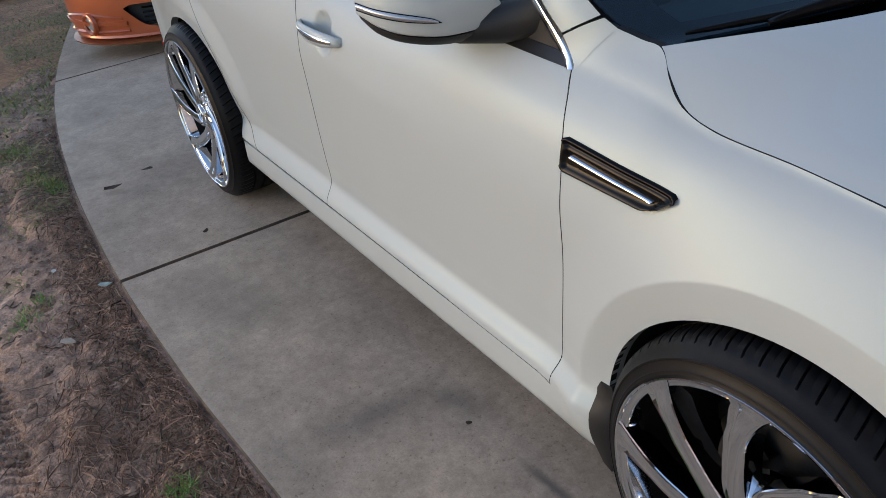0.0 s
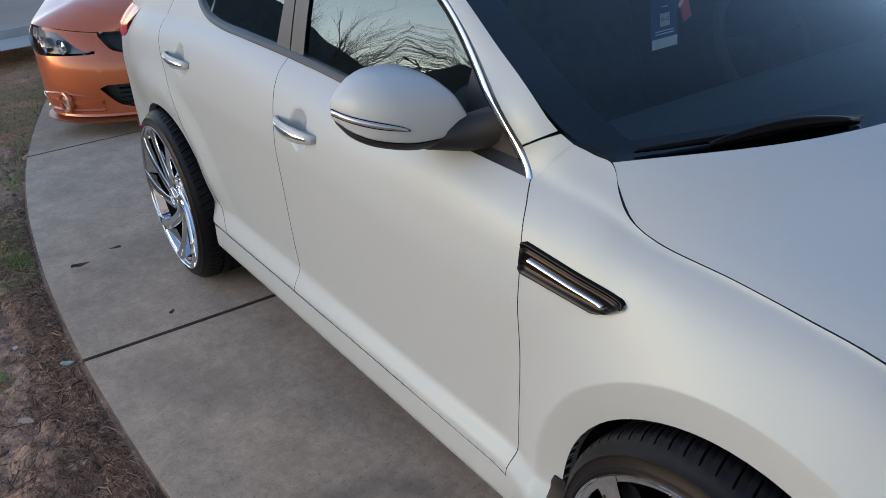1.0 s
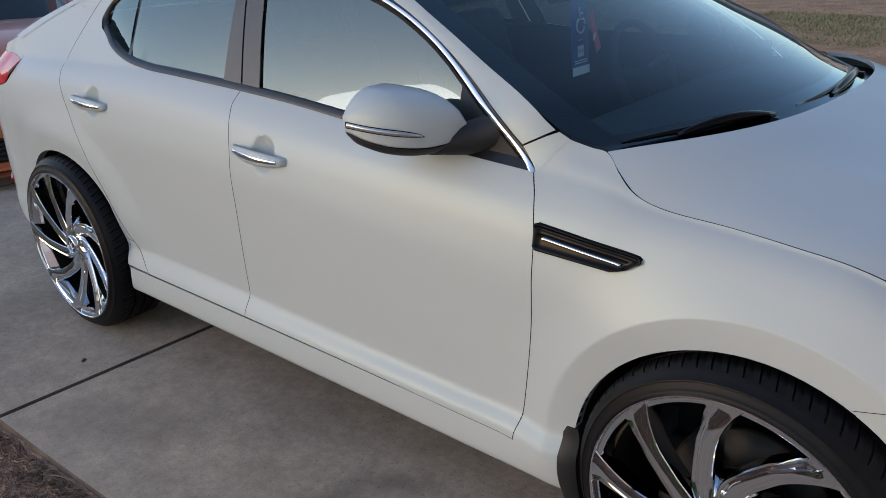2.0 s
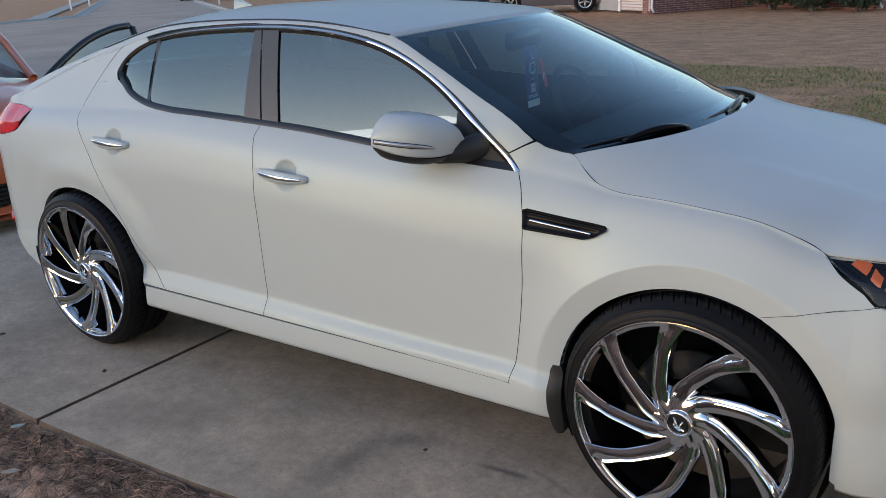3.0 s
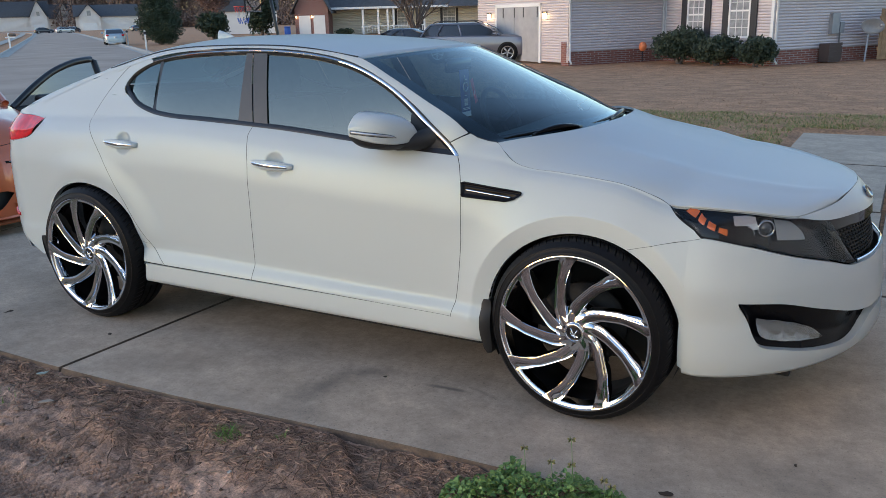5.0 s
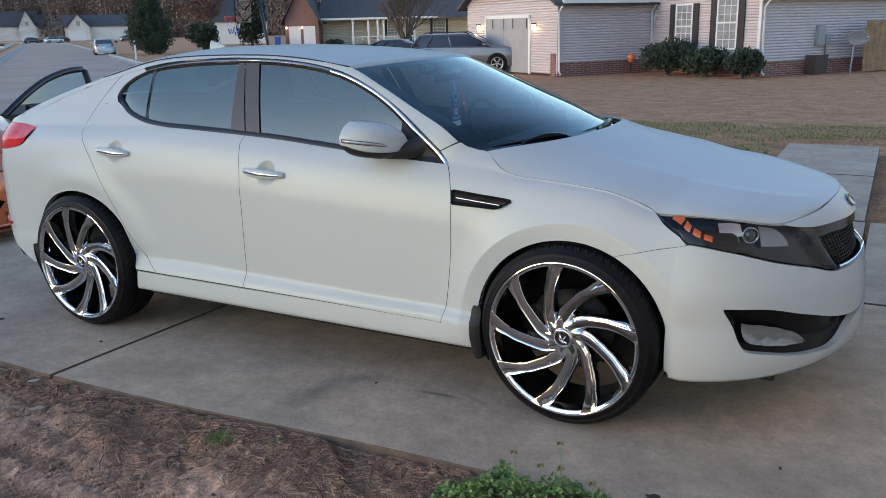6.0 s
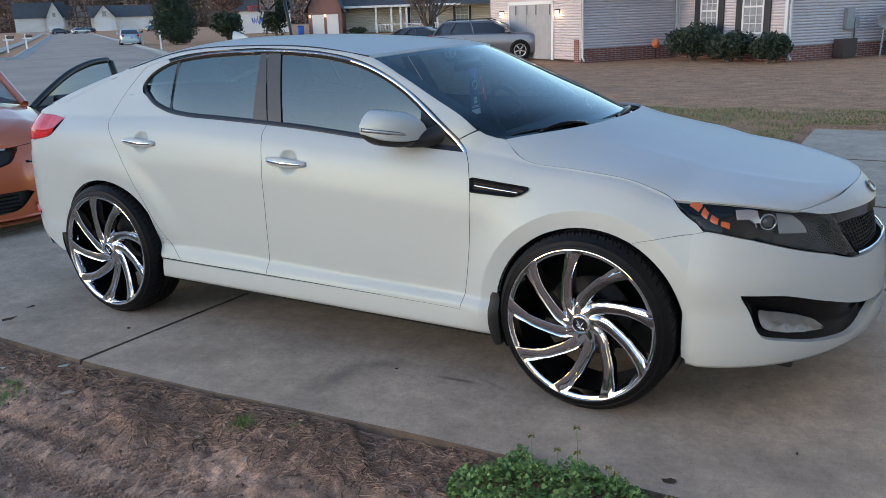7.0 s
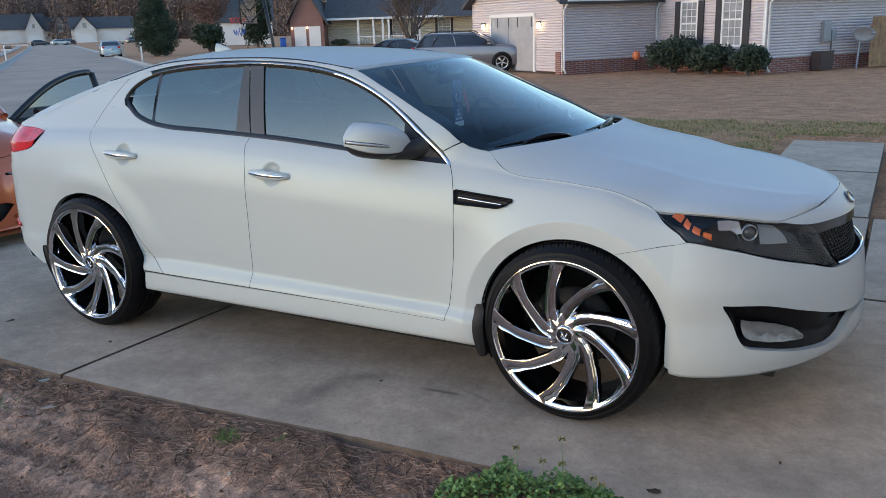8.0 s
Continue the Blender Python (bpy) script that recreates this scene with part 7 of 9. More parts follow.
def simple_car(name, label, at, turn, L, W, H, paint, belt, nose, tail, ws, rw, roof0, roof1, wheel_r=0.34, clearance=0.2):
    """A vehicle from its side profile: lengths from the rear bumper (0) to the nose (L)."""
    t = thing(name, label, "car", at=at, turn=turn)
    hw = W / 2

    def sec(x, top, half, crown):
        return [(x, -half * 0.94, clearance), (x, -half, clearance + 0.10), (x, -half, belt * 0.72), (x, -half * 0.965, top - 0.05), (x, -half * 0.90, top), (x, -half * 0.45, top + crown), (x, 0, top + crown * 1.25), (x, half * 0.45, top + crown), (x, half * 0.90, top), (x, half * 0.965, top - 0.05), (x, half, belt * 0.72), (x, half, clearance + 0.10), (x, half * 0.94, clearance)]

    rows = []
    for u in np.linspace(0, 1, 40):
        x = u * L
        top = pch([0, 0.03, 0.12, 0.35, ws[1] / L, 0.93, 1.0], [tail * 0.82, tail, belt, belt, belt * 0.985, nose, nose * 0.72], u)
        half = hw * (1 - 0.16 * sm(0.90, 1.0, u) ** 1.5 - 0.10 * sm(0.08, 0.0, u) - 0.2 * sm(0.985, 1, u) - 0.12 * sm(0.012, 0, u))
        rows.append(sec(x, top, half, 0.03))
    bm = bmesh.new()
    vs = grid_mesh(bm, rows)
    bm.faces.new(vs[0]), bm.faces.new(vs[-1])
    bmesh.ops.recalc_face_normals(bm, faces=bm.faces)
    sharp(part("body", bm, paint, t), 40)
    # cabin: glass block with a painted roof and posts
    def cab(z, x0, x1, half, n=10):
        return [(x0, -half * 0.9, z), (x0 + 0.05, -half, z), (x1 - 0.12, -half, z), (x1, -half * 0.82, z), (x1 + 0.04, 0, z), (x1, half * 0.82, z), (x1 - 0.12, half, z), (x0 + 0.05, half, z), (x0, half * 0.9, z), (x0 - 0.02, 0, z)]
    bm = bmesh.new()
    grid_mesh(bm, [cab(belt - 0.03, rw[0], ws[1], hw * 0.90), cab((belt + H) / 2, (rw[0] + roof0) / 2, (ws[1] + roof1) / 2, hw * 0.83), cab(H - 0.07, roof0, roof1, hw * 0.74)], close=True)
    bmesh.ops.recalc_face_normals(bm, faces=bm.faces)
    part("glazing", bm, DARK_GLASS, t, "dark windows")
    bm = bmesh.new()
    r2 = [cab(H - 0.085, roof0 - 0.03, roof1 + 0.03, hw * 0.755), cab(H - 0.03, roof0 + 0.04, roof1 - 0.04, hw * 0.70), cab(H, roof0 + 0.3, roof1 - 0.3, hw * 0.5)]
    vs = grid_mesh(bm, r2, close=True)
    bm.faces.new(vs[-1])
    bmesh.ops.recalc_face_normals(bm, faces=bm.faces)
    part("roof", bm, paint, t)
    for s in (-1, 1):
        for xb, xt in ((ws[1] - 0.05, roof1 - 0.02), ((ws[1] + rw[0]) / 2 + 0.05, (roof0 + roof1) / 2 + 0.1), (rw[0] + 0.75, roof0 + 0.55), (rw[0] + 0.05, roof0 + 0.03)):
            bm = bmesh.new()
            tube(bm, [(xb, s * hw * 0.895, belt - 0.02), ((xb + xt) / 2, s * hw * 0.832, (belt + H) / 2), (xt, s * hw * 0.745, H - 0.08)], 0.035, 6)
            part("pillar", bm, paint, t)
        part("door_mirror", boxed(ws[1] - 0.35, ws[1] - 0.18, s * hw * 1.0 - 0.02, s * hw * 1.0 + s * 0.2, belt + 0.02, belt + 0.16, 0.03), paint, t)
        part("headlamp", boxed(L - 0.42, L - 0.10, s * hw * 0.62 - 0.17, s * hw * 0.62 + 0.17, nose - 0.14, nose - 0.02, 0.03), LAMP_GLASS_SOLID, t, "clear headlamp")
        part("tail_lamp", boxed(0.0 - 0.012, 0.14, s * hw * 0.76 - 0.12, s * hw * 0.76 + 0.12, belt - 0.20, belt - 0.03, 0.03), RED_LENS, t, "red tail lamp")
        for x in (L * 0.19, L * 0.80):
            w = new("wheel")
            w.parent = t
            w.location = (x, s * (hw - 0.10), wheel_r)
            w.rotation_euler = (0, 0, 0 if s < 0 else math.pi)
            arch_bm = revolve([(wheel_r + 0.05, -0.100), (wheel_r + 0.045, -0.103), (0.01, -0.102)], 32)
            part("arch_shadow", arch_bm, GAP, w)
            part("tyre", tyre_mesh(wheel_r, wheel_r * 0.68, 0.25, 40), RUBBER, w)
            bm = revolve([(wheel_r * 0.70, -0.118), (wheel_r * 0.62, -0.116), (wheel_r * 0.60, -0.105)], 24)
            for k in range(5):
                box(bm, 0.0, wheel_r * 0.62, -0.122, -0.104, -0.028, 0.028, m=Matrix.Rotation(math.radians(72 * k + 18), 4, "Y"))
            part("rim", bm, ALLOY, w)
    part("rear_plate", boxed(-0.02, 0.01, -0.15, 0.15, tail * 0.62, tail * 0.62 + 0.15), WHITE_TRIM, t, "plain plate")
    return t


LAMP_GLASS_SOLID = material("clear_lamp_solid", (0.5, 0.52, 0.54), 0.1, 0.4, coat=1.0)
suv = simple_car("grey_suv", "grey-blue crossover parked before the garage", (-17.35, 27.35, HZ), math.degrees(math.atan2(0.30, 0.93)), 4.75, 1.85, 1.57, SUV_PAINT, 1.06, 0.98, 1.00, (3.05, 3.55), (0.15, 0.5), 0.55, 2.75, 0.37, 0.24)
for s in (-1, 1):
    bm = bmesh.new()
    tube(bm, [(0.7, s * 0.60, 1.57), (0.85, s * 0.60, 1.625), (2.4, s * 0.60, 1.625), (2.6, s * 0.60, 1.56)], 0.02, 6)
    part("roof_rack", bm, SHUTTER, suv, "black roof rail")
simple_car("dark_sedan", "dark blue sedan beyond the crossover", (-24.5, 34.5, HZ - 0.18), 15, 4.5, 1.8, 1.45, DARK_PAINT, 0.95, 0.80, 0.95, (3.0, 3.5), (0.3, 0.9), 1.1, 2.4)
simple_car("pale_blue_sedan", "pale blue sedan parked at the kerb, seen from behind", (-64.2, 50.9, HZ), 143, 4.4, 1.8, 1.45, BLUE_PAINT, 0.98, 0.80, 0.98, (2.9, 3.4), (0.3, 0.9), 1.1, 2.3)
for (x, y), mt, tn, lb in (((-194.5, 135.3), DARK_PAINT, 10, "dark sedan far down the street"), ((-187.6, 136.3), SILVER_PAINT, 20, "silver sedan far down the street"), ((-193.7, 144.8), DARK_PAINT, 60, "dark pickup far down the street"), ((-172.7, 146.9), DARK_PAINT, 30, "dark car by the white bungalow")):
    simple_car("far_car", lb, (x, y, HZ), facing(x, y) + tn, 4.6, 1.8, 1.5, mt, 0.98, 0.85, 0.98, (3.0, 3.5), (0.3, 0.8), 1.0, 2.4)


# street furniture
def mailbox(at, turn, label):
    t = thing("mailbox", label, "mailbox", "mailboxes along the street", at=at, turn=turn)
    part("post", boxed(-0.06, 0.06, -0.06, 0.06, -0.1, 1.35, 0.01), WHITE_TRIM, t, smooth=False)
    part("arm", boxed(-0.55, 0.30, -0.05, 0.05, 0.92, 1.02, 0.01), WHITE_TRIM, t, smooth=False)
    bm = bmesh.new()
    rows = [[(x, 0.11 * math.cos(a), 1.04 + (0.12 + 0.12 * math.sin(a) if math.sin(a) > 0 else 0.12 + 0.10 * math.sin(a))) for a in np.linspace(0, 2 * math.pi, 14, endpoint=False)] for x in (-0.58, -0.04)]
    vs = grid_mesh(bm, rows, close=True)
    bm.faces.new(vs[0]), bm.faces.new(vs[-1])
    part("box", bm, SHUTTER, t, "black mailbox")


for (x, y), tn in (((-64.6, 38.8), 215), ((-68.6, 43.2), 215), ((-64.0, 52.1), 140), ((-49.5, 41.3), 140)):
    mailbox((x, y, HZ), tn, "black mailbox on a white post at the kerb")
v = Vector((-66.46 - 1.08, 73.7 + 3.8)).normalized()
hoop = thing("basketball_hoop", "portable basketball hoop with a red, white and blue net", "basketball hoop", at=(-14.615, 13.68, -0.28), turn=facing(-14.615, 13.68))
BLACK_STEEL = material("black_steel", (0.02, 0.02, 0.022), 0.4)
part("base", boxed(0.35, 1.25, 0.1, 0.9, 0.0, 0.22, 0.05), BLACK_STEEL, hoop)
bm = bmesh.new()
tube(bm, [(0.85, 0.5, 0.2), (0.80, 0.5, 1.5), (0.62, 0.5, 2.90)], 0.045, 8)
part("pole", bm, BLACK_STEEL, hoop)
bm = bmesh.new()
for z in (2.20, 2.50):
    tube(bm, [(0.70, 0.5, z + 0.35), (0.25, 0.42, z - 0.1)], 0.025, 6)
part("bracket", bm, BLACK_STEEL, hoop)
bm = boxed(-0.02, 0.02, -0.55, 0.55, 0.0, 0.80, 0.004, m=Matrix.Translation((0.20, 0.40, 2.08)) @ Matrix.Rotation(math.radians(-22), 4, "Z"))
part("backboard", bm, glass("clear_board", (0.75, 0.78, 0.8)), hoop, "clear backboard", smooth=False)
bm = bmesh.new()
mm = Matrix.Translation((0.20, 0.40, 2.08)) @ Matrix.Rotation(math.radians(-22), 4, "Z")
tube(bm, [mm @ Vector(p) for p in ((0, -0.56, 0), (0, 0.56, 0), (0, 0.56, 0.8), (0, -0.56, 0.8), (0, -0.56, 0))], 0.022, 6)
tube(bm, [mm @ Vector(p) for p in ((0.01, -0.2, 0.12), (0.01, 0.2, 0.12), (0.01, 0.2, 0.42), (0.01, -0.2, 0.42), (0.01, -0.2, 0.12))], 0.014, 6)
part("board_frame", bm, BLACK_STEEL, hoop)
rc = mm @ Vector((-0.30, 0.0, 0.14))
bm = bmesh.new()
tube(bm, [rc + Vector((0.225 * math.cos(a), 0.225 * math.sin(a), 0)) for a in np.linspace(0, 2 * math.pi, 25)], 0.011, 6, cap=False)
part("rim", bm, material("red_steel", (0.55, 0.06, 0.04), 0.4), hoop, "red steel rim")
NETS = [material("net_red", (0.55, 0.06, 0.07), 0.8), material("net_white", (0.75, 0.75, 0.75), 0.8), material("net_blue", (0.05, 0.13, 0.5), 0.8)]
for k, mt in enumerate(NETS):
    bm = bmesh.new()
    z0, z1 = -0.15 * k, -0.15 * (k + 1)
    r0, r1 = 0.225 - 0.035 * k, 0.225 - 0.035 * (k + 1)
    for i in range(12):
        for sgn in (-1, 1):
            a0, a1 = 2 * math.pi * i / 12, 2 * math.pi * (i + sgn * 0.5) / 12
            tube(bm, [rc + Vector((r0 * math.cos(a0), r0 * math.sin(a0), z0)), rc + Vector((r1 * math.cos(a1), r1 * math.sin(a1), z1))], 0.007, 4, cap=False)
    part("net", bm, mt, hoop, kind="stuff")
bin_t = thing("recycling_bin", "blue wheeled recycling bin by the garage", "bin", at=(-62.9, 74.2, HZ), turn=40)
part("body", boxed(-0.35, 0.35, -0.35, 0.35, 0.05, 1.0, 0.05), material("blue_plastic", (0.03, 0.10, 0.42), 0.45), bin_t)
part("lid", boxed(-0.38, 0.38, -0.40, 0.38, 1.0, 1.10, 0.03), bpy.data.materials["blue_plastic"], bin_t)

# unseen side of the street, known from the window's reflection: a roof and a bare tree
oh = thing("opposite_house", "dark-roofed house seen mirrored in the sedan's window", "house")
mo = frame_xy((-23.7, -9.3, -0.3), 111)
slab_box(oh, mo, -12.0, 4.8, 0, 9, 0, 3.1, SIDING_A, "wall")
bm = bmesh.new()
eave = [bm.verts.new(p) for p in ((-12.5, -0.5, 3.1), (5.2, -0.5, 3.1), (5.2, 9.5, 3.1), (-12.5, 9.5, 3.1))]
ridge = [bm.verts.new(p) for p in ((-0.5, 4.5, 8.3), (5.2, 4.5, 8.3))]
bm.faces.new((eave[0], eave[1], ridge[1], ridge[0]))
bm.faces.new((eave[2], eave[3], ridge[0], ridge[1]))
bm.faces.new((eave[3], eave[0], ridge[0]))
bm.faces.new((eave[1], eave[2], ridge[1]))
bmesh.ops.transform(bm, matrix=mo, verts=bm.verts)
part("roof", bm, SHINGLE, oh, smooth=False)
bare_tree((-13.05, -8.25, -0.3), 6.4, 17, "bare branching tree on the unbuilt side", 12, 5, 0.22)

# ---- orange sedan behind ----
orange = thing("orange_sedan", "copper-orange sedan with its far door open, parked behind", "car", at=(-5.33, -0.131, -0.058), turn=-20.8)
orange.scale = (1.045, 1.045, 1.045)


# Local frame: x ahead, 0 at the nose; y to its left.
def o_half(x, z):
    s = pch([0.10, 0.18, 0.35, 0.55, 0.70, 0.85, 0.95], [0.83, 0.865, 0.877, 0.875, 0.855, 0.80, 0.72], z)
    r = math.hypot(x + 0.93, max(z, 0.1) - 0.31)
    return s + 0.018 * sm(0.42, 0.34, r)


def o_skin(p, z, inset=0.0, side=-1):
    """p: metres behind the nose's corner when negative, 0 to 1 round the nose."""
    x0 = -0.52
    if p > 0:
        a = p * math.pi / 2
        d = pch([0.08, 0.16, 0.30, 0.45, 0.58, 0.68, 0.76, 0.84], [0.52, 0.55, 0.55, 0.54, 0.50, 0.44, 0.38, 0.30], z)
        return Vector((x0 + (d - inset) * math.sin(a), side * (o_half(x0, z) - inset) * math.cos(a) ** 0.9, z))
    return Vector((x0 + p, side * (o_half(x0 + p, z) - inset), z))


def o_both(build, name, mat, label=""):
    for side in (-1, 1):
        bm = bmesh.new()
        build(bm, side)
        bmesh.ops.recalc_face_normals(bm, faces=bm.faces)
        sharp(part(name, bm, mat, orange, label), 40)


def o_top(p):
    return pch([0, 0.19, 0.45, 0.67, 0.8, 1.0], [0.735, 0.735, 0.715, 0.685, 0.672, 0.668], p)


def o_lamp_lo(p):
    return pch([0, 0.13, 0.32, 0.64, 0.72], [0.63, 0.575, 0.545, 0.545, 0.55], p)


def o_grille_lo(p):
    return pch([0.74, 0.81, 0.90, 1.0], [0.655, 0.56, 0.535, 0.53], p)


# bumper in fields: under the lamp, under the grille, with the lower mouth and fog recess left open
def o_bumper(bm, s):
    def strip(ps, lo, hi, n=12):
        grid_mesh(bm, [[o_skin(p, lo(p) + (hi(p) - lo(p)) * k / (n - 1), 0, s) for k in range(n)] for p in ps])
    mouth_hi = lambda p: pch([0.70, 0.75, 1.0], [0.325, 0.345, 0.345], p)
    mouth_lo = lambda p: pch([0.70, 0.80, 0.88, 1.0], [0.32, 0.205, 0.185, 0.185], p)
    strip(np.linspace(-0.06, 0.0, 4), lambda p: 0.15, lambda p: 0.735)
    strip(np.linspace(0, 0.70, 24), lambda p: 0.15, o_lamp_lo, 20)
    strip(np.linspace(0.70, 0.74, 4), mouth_hi, lambda p: (o_lamp_lo(p) if p < 0.72 else o_top(p) - 0.004))
    strip(np.linspace(0.74, 1.0, 16), mouth_hi, o_grille_lo)
    strip(np.linspace(0.70, 1.0, 18), lambda p: 0.15, mouth_lo)
    ps = np.linspace(-0.05, 1.0, 40)
    grid_mesh(bm, [[o_skin(p, z, k, s) for p in ps] for z, k in ((0.15, 0), (0.135, -0.01), (0.125, 0.0), (0.125, 0.1))])
    # bar across the fog recess
    grid_mesh(bm, [[o_skin(p, z + 0.03 * (0.4 - p), k, s) for p in np.linspace(0.02, 0.70, 24)] for z, k in ((0.255, 0.0), (0.250, -0.014), (0.228, -0.014), (0.222, 0.0))])


o_both(o_bumper, "bumper", ORANGE)
o_both(lambda bm, s: grid_mesh(bm, [[o_skin(p, 0.195 + 0.15 * k, 0.05, s) for p in np.linspace(0.69, 1, 16)] for k in (0, 0.5, 1)]), "lower_grille", PLASTIC, "black lower grille")
o_both(lambda bm, s: grid_mesh(bm, [[o_skin(p, o_grille_lo(p) + (o_top(p) - 0.02 - o_grille_lo(p)) * k, 0.05, s) for p in np.linspace(0.735, 1, 16)] for k in np.linspace(0, 1, 6)]), "upper_grille", PLASTIC, "black upper grille")
for z in (0.22, 0.25, 0.28, 0.31):
    o_both(lambda bm, s: tube(bm, [o_skin(p, z, 0.04, s) for p in np.linspace(0.78, 1, 8)], 0.006, 5), "grille_bar", GLOSS_BLACK)
o_both(lambda bm, s: grid_mesh(bm, [[o_skin(p, z, k, s) for p in np.linspace(-0.05, 1.0, 40)] for z, k in ((0.118, 0.02), (0.112, -0.060), (0.100, -0.060), (0.095, 0.03))]), "lip_spoiler", material("copper_lip", (0.35, 0.12, 0.05), 0.35, 0.4), "thin copper-edged front lip")


def o_lamp(bm, s, inset=0.0, bulge=0.02):
    grid_mesh(bm, [[o_skin(p, o_lamp_lo(p) + 0.003 + (o_top(p) - 0.010 - o_lamp_lo(p)) * k * min(1, 1.0) * pch([0, 0.46, 0.66], [1, 0.90, 0.12], p), inset - bulge * math.sin(math.pi * k) * sm(0, 0.1, p) * sm(0.66, 0.55, p), s) for p in np.linspace(-0.001, 0.66, 30)] for k in np.linspace(0, 1, 10)])


o_both(lambda bm, s: o_lamp(bm, s, 0.05, 0.0), "headlamp_back", material("lamp_back_grey", (0.20, 0.21, 0.22), 0.3, 0.5) if "lamp_back_grey" not in bpy.data.materials else bpy.data.materials["lamp_back_grey"], "dark headlamp housing")
o_both(lambda bm, s: o_lamp(bm, s), "headlamp_lens", LAMP_GLASS, "clear headlamp lens")


def o_bowl(bm, s):
    for p, z, r in ((0.30, 0.61, 0.055), (0.48, 0.595, 0.05)):
        c = o_skin(p, z, 0.045, s)
        n = (o_skin(p, z, 0, s) - c).normalized()
        a = n.cross(Vector((0, 0, 1))).normalized()
        b = n.cross(a)
        grid_mesh(bm, [[c + n * h + rr * (math.cos(t) * a + math.sin(t) * b) for t in np.linspace(0, 2 * math.pi, 20, endpoint=False)] for rr, h in ((r, 0.02), (r * 0.8, 0.0), (r * 0.4, 0.01), (0.002, 0.014))], close=True)


o_both(o_bowl, "reflector", SILVER, "silver reflector bowls")


def o_top_fill(bm, s):
    grid_mesh(bm, [[o_skin(p, (o_lamp_lo(p) + 0.003 + (o_top(p) - 0.010 - o_lamp_lo(p)) * pch([0, 0.46, 0.66], [1, 0.90, 0.12], p)) * (1 - k) + (o_top(p) - 0.004) * k, 0, s) for p in np.linspace(0.34, 0.735, 18)] for k in np.linspace(0, 1, 5)])


o_both(o_top_fill, "lamp_panel", ORANGE)


def o_fog(bm, s):
    c = o_skin(0.44, 0.232, -0.006, s)
    n = (o_skin(0.44, 0.232, -0.05, s) - c).normalized()
    a = n.cross(Vector((0, 0, 1))).normalized()
    b = n.cross(a)
    grid_mesh(bm, [[c + n * h + rr * (math.cos(t) * a + math.sin(t) * b) for t in np.linspace(0, 2 * math.pi, 28, endpoint=False)] for rr, h in ((0.078, -0.01), (0.074, 0.012), (0.062, 0.016), (0.054, 0.006))], close=True)


def o_fog_lens(bm, s):
    c = o_skin(0.44, 0.232, -0.002, s)
    n = (o_skin(0.44, 0.232, -0.05, s) - c).normalized()
    a = n.cross(Vector((0, 0, 1))).normalized()
    b = n.cross(a)
    grid_mesh(bm, [[c + n * h + rr * (math.cos(t) * a + math.sin(t) * b) for t in np.linspace(0, 2 * math.pi, 24, endpoint=False)] for rr, h in ((0.056, 0.0), (0.03, 0.008), (0.002, 0.01))], close=True)


o_both(o_fog, "fog_ring", ORANGE)
o_both(o_fog_lens, "fog_lamp", LAMP_GLASS_SOLID, "round fog lamp")
o_both(lambda bm, s: grid_mesh(bm, [[o_skin(p, 0.232 + dz * (0.5 + 0.5 * math.sin(math.pi * (p - 0.08) / 0.6)), k, s) for p in np.linspace(0.08, 0.68, 16)] for dz, k in ((0.075, 0.0), (0.066, -0.012), (0.058, 0.0))]), "fog_trim", ORANGE)
o_both(lambda bm, s: grid_mesh(bm, [[o_skin(p, 0.18 - dz, k, s) for p in np.linspace(0.10, 0.70, 16)] for dz, k in ((-0.012, 0.0), (0.0, -0.012), (0.012, 0.0))]), "fog_trim", ORANGE)


def o_side(bm, s):
    cx, cz, r = -0.93, 0.31, 0.35
    ang = [math.radians(200 - 220 * k / 27) for k in range(28)]
    arc = [(cx + r * math.cos(a), max(0.15, cz + r * math.sin(a))) for a in ang]
    def col(x, z0, z1):
        return [o_skin(x + 0.52, z0 + (z1 - z0) * k / 11, 0, s) for k in range(12)]
    hi = lambda x: pch([-4.3, -1.6, -1.2, -0.52], [0.93, 0.90, 0.865, 0.735], x)
    grid_mesh(bm, [col(x, z, hi(x)) for x, z in arc])
    grid_mesh(bm, [[o_skin(x + 0.52, z, k, s) for x, z in arc] for k in (0, 0.04)])
    grid_mesh(bm, [col(x, 0.15, hi(x)) for x in np.linspace(-0.59, -0.56, 3)])
    grid_mesh(bm, [col(x, 0.15, hi(x)) for x in np.linspace(-1.27, -3.1, 18)])
    grid_mesh(bm, [col(x, 0.45, hi(x)) for x in np.linspace(-3.1, -4.3, 12)])


o_both(o_side, "body_side", ORANGE)
bm = bmesh.new()
rows = []
HL = curve_pts([tuple(o_skin(p, o_top(p), 0, 1)) for p in (0.98, 0.85, 0.67, 0.45, 0.19, 0.0)] + [tuple(o_skin(q, z, 0.01, 1)) for q, z in ((-0.25, 0.80), (-0.5, 0.845), (-0.85, 0.885))], 40)
for i in range(40):
    e = HL[i]
    t = i / 39
    c = (0.0 - 1.12 * t ** 1.3 * 1.0, 0.69 + 0.27 * (1 - (1 - t) ** 2.2))
    rows.append([(c[0] + (e[0] - c[0]) * abs(k) ** 2, k * e[1], c[1] + (e[2] - c[1]) * abs(k) ** 2.4 + 0.008 * math.exp(-((abs(k) - 0.62) / 0.06) ** 2)) for k in np.linspace(-1, 1, 41)])
grid_mesh(bm, rows)
bmesh.ops.recalc_face_normals(bm, faces=bm.faces)
part("hood", bm, ORANGE, orange)
bm = bmesh.new()
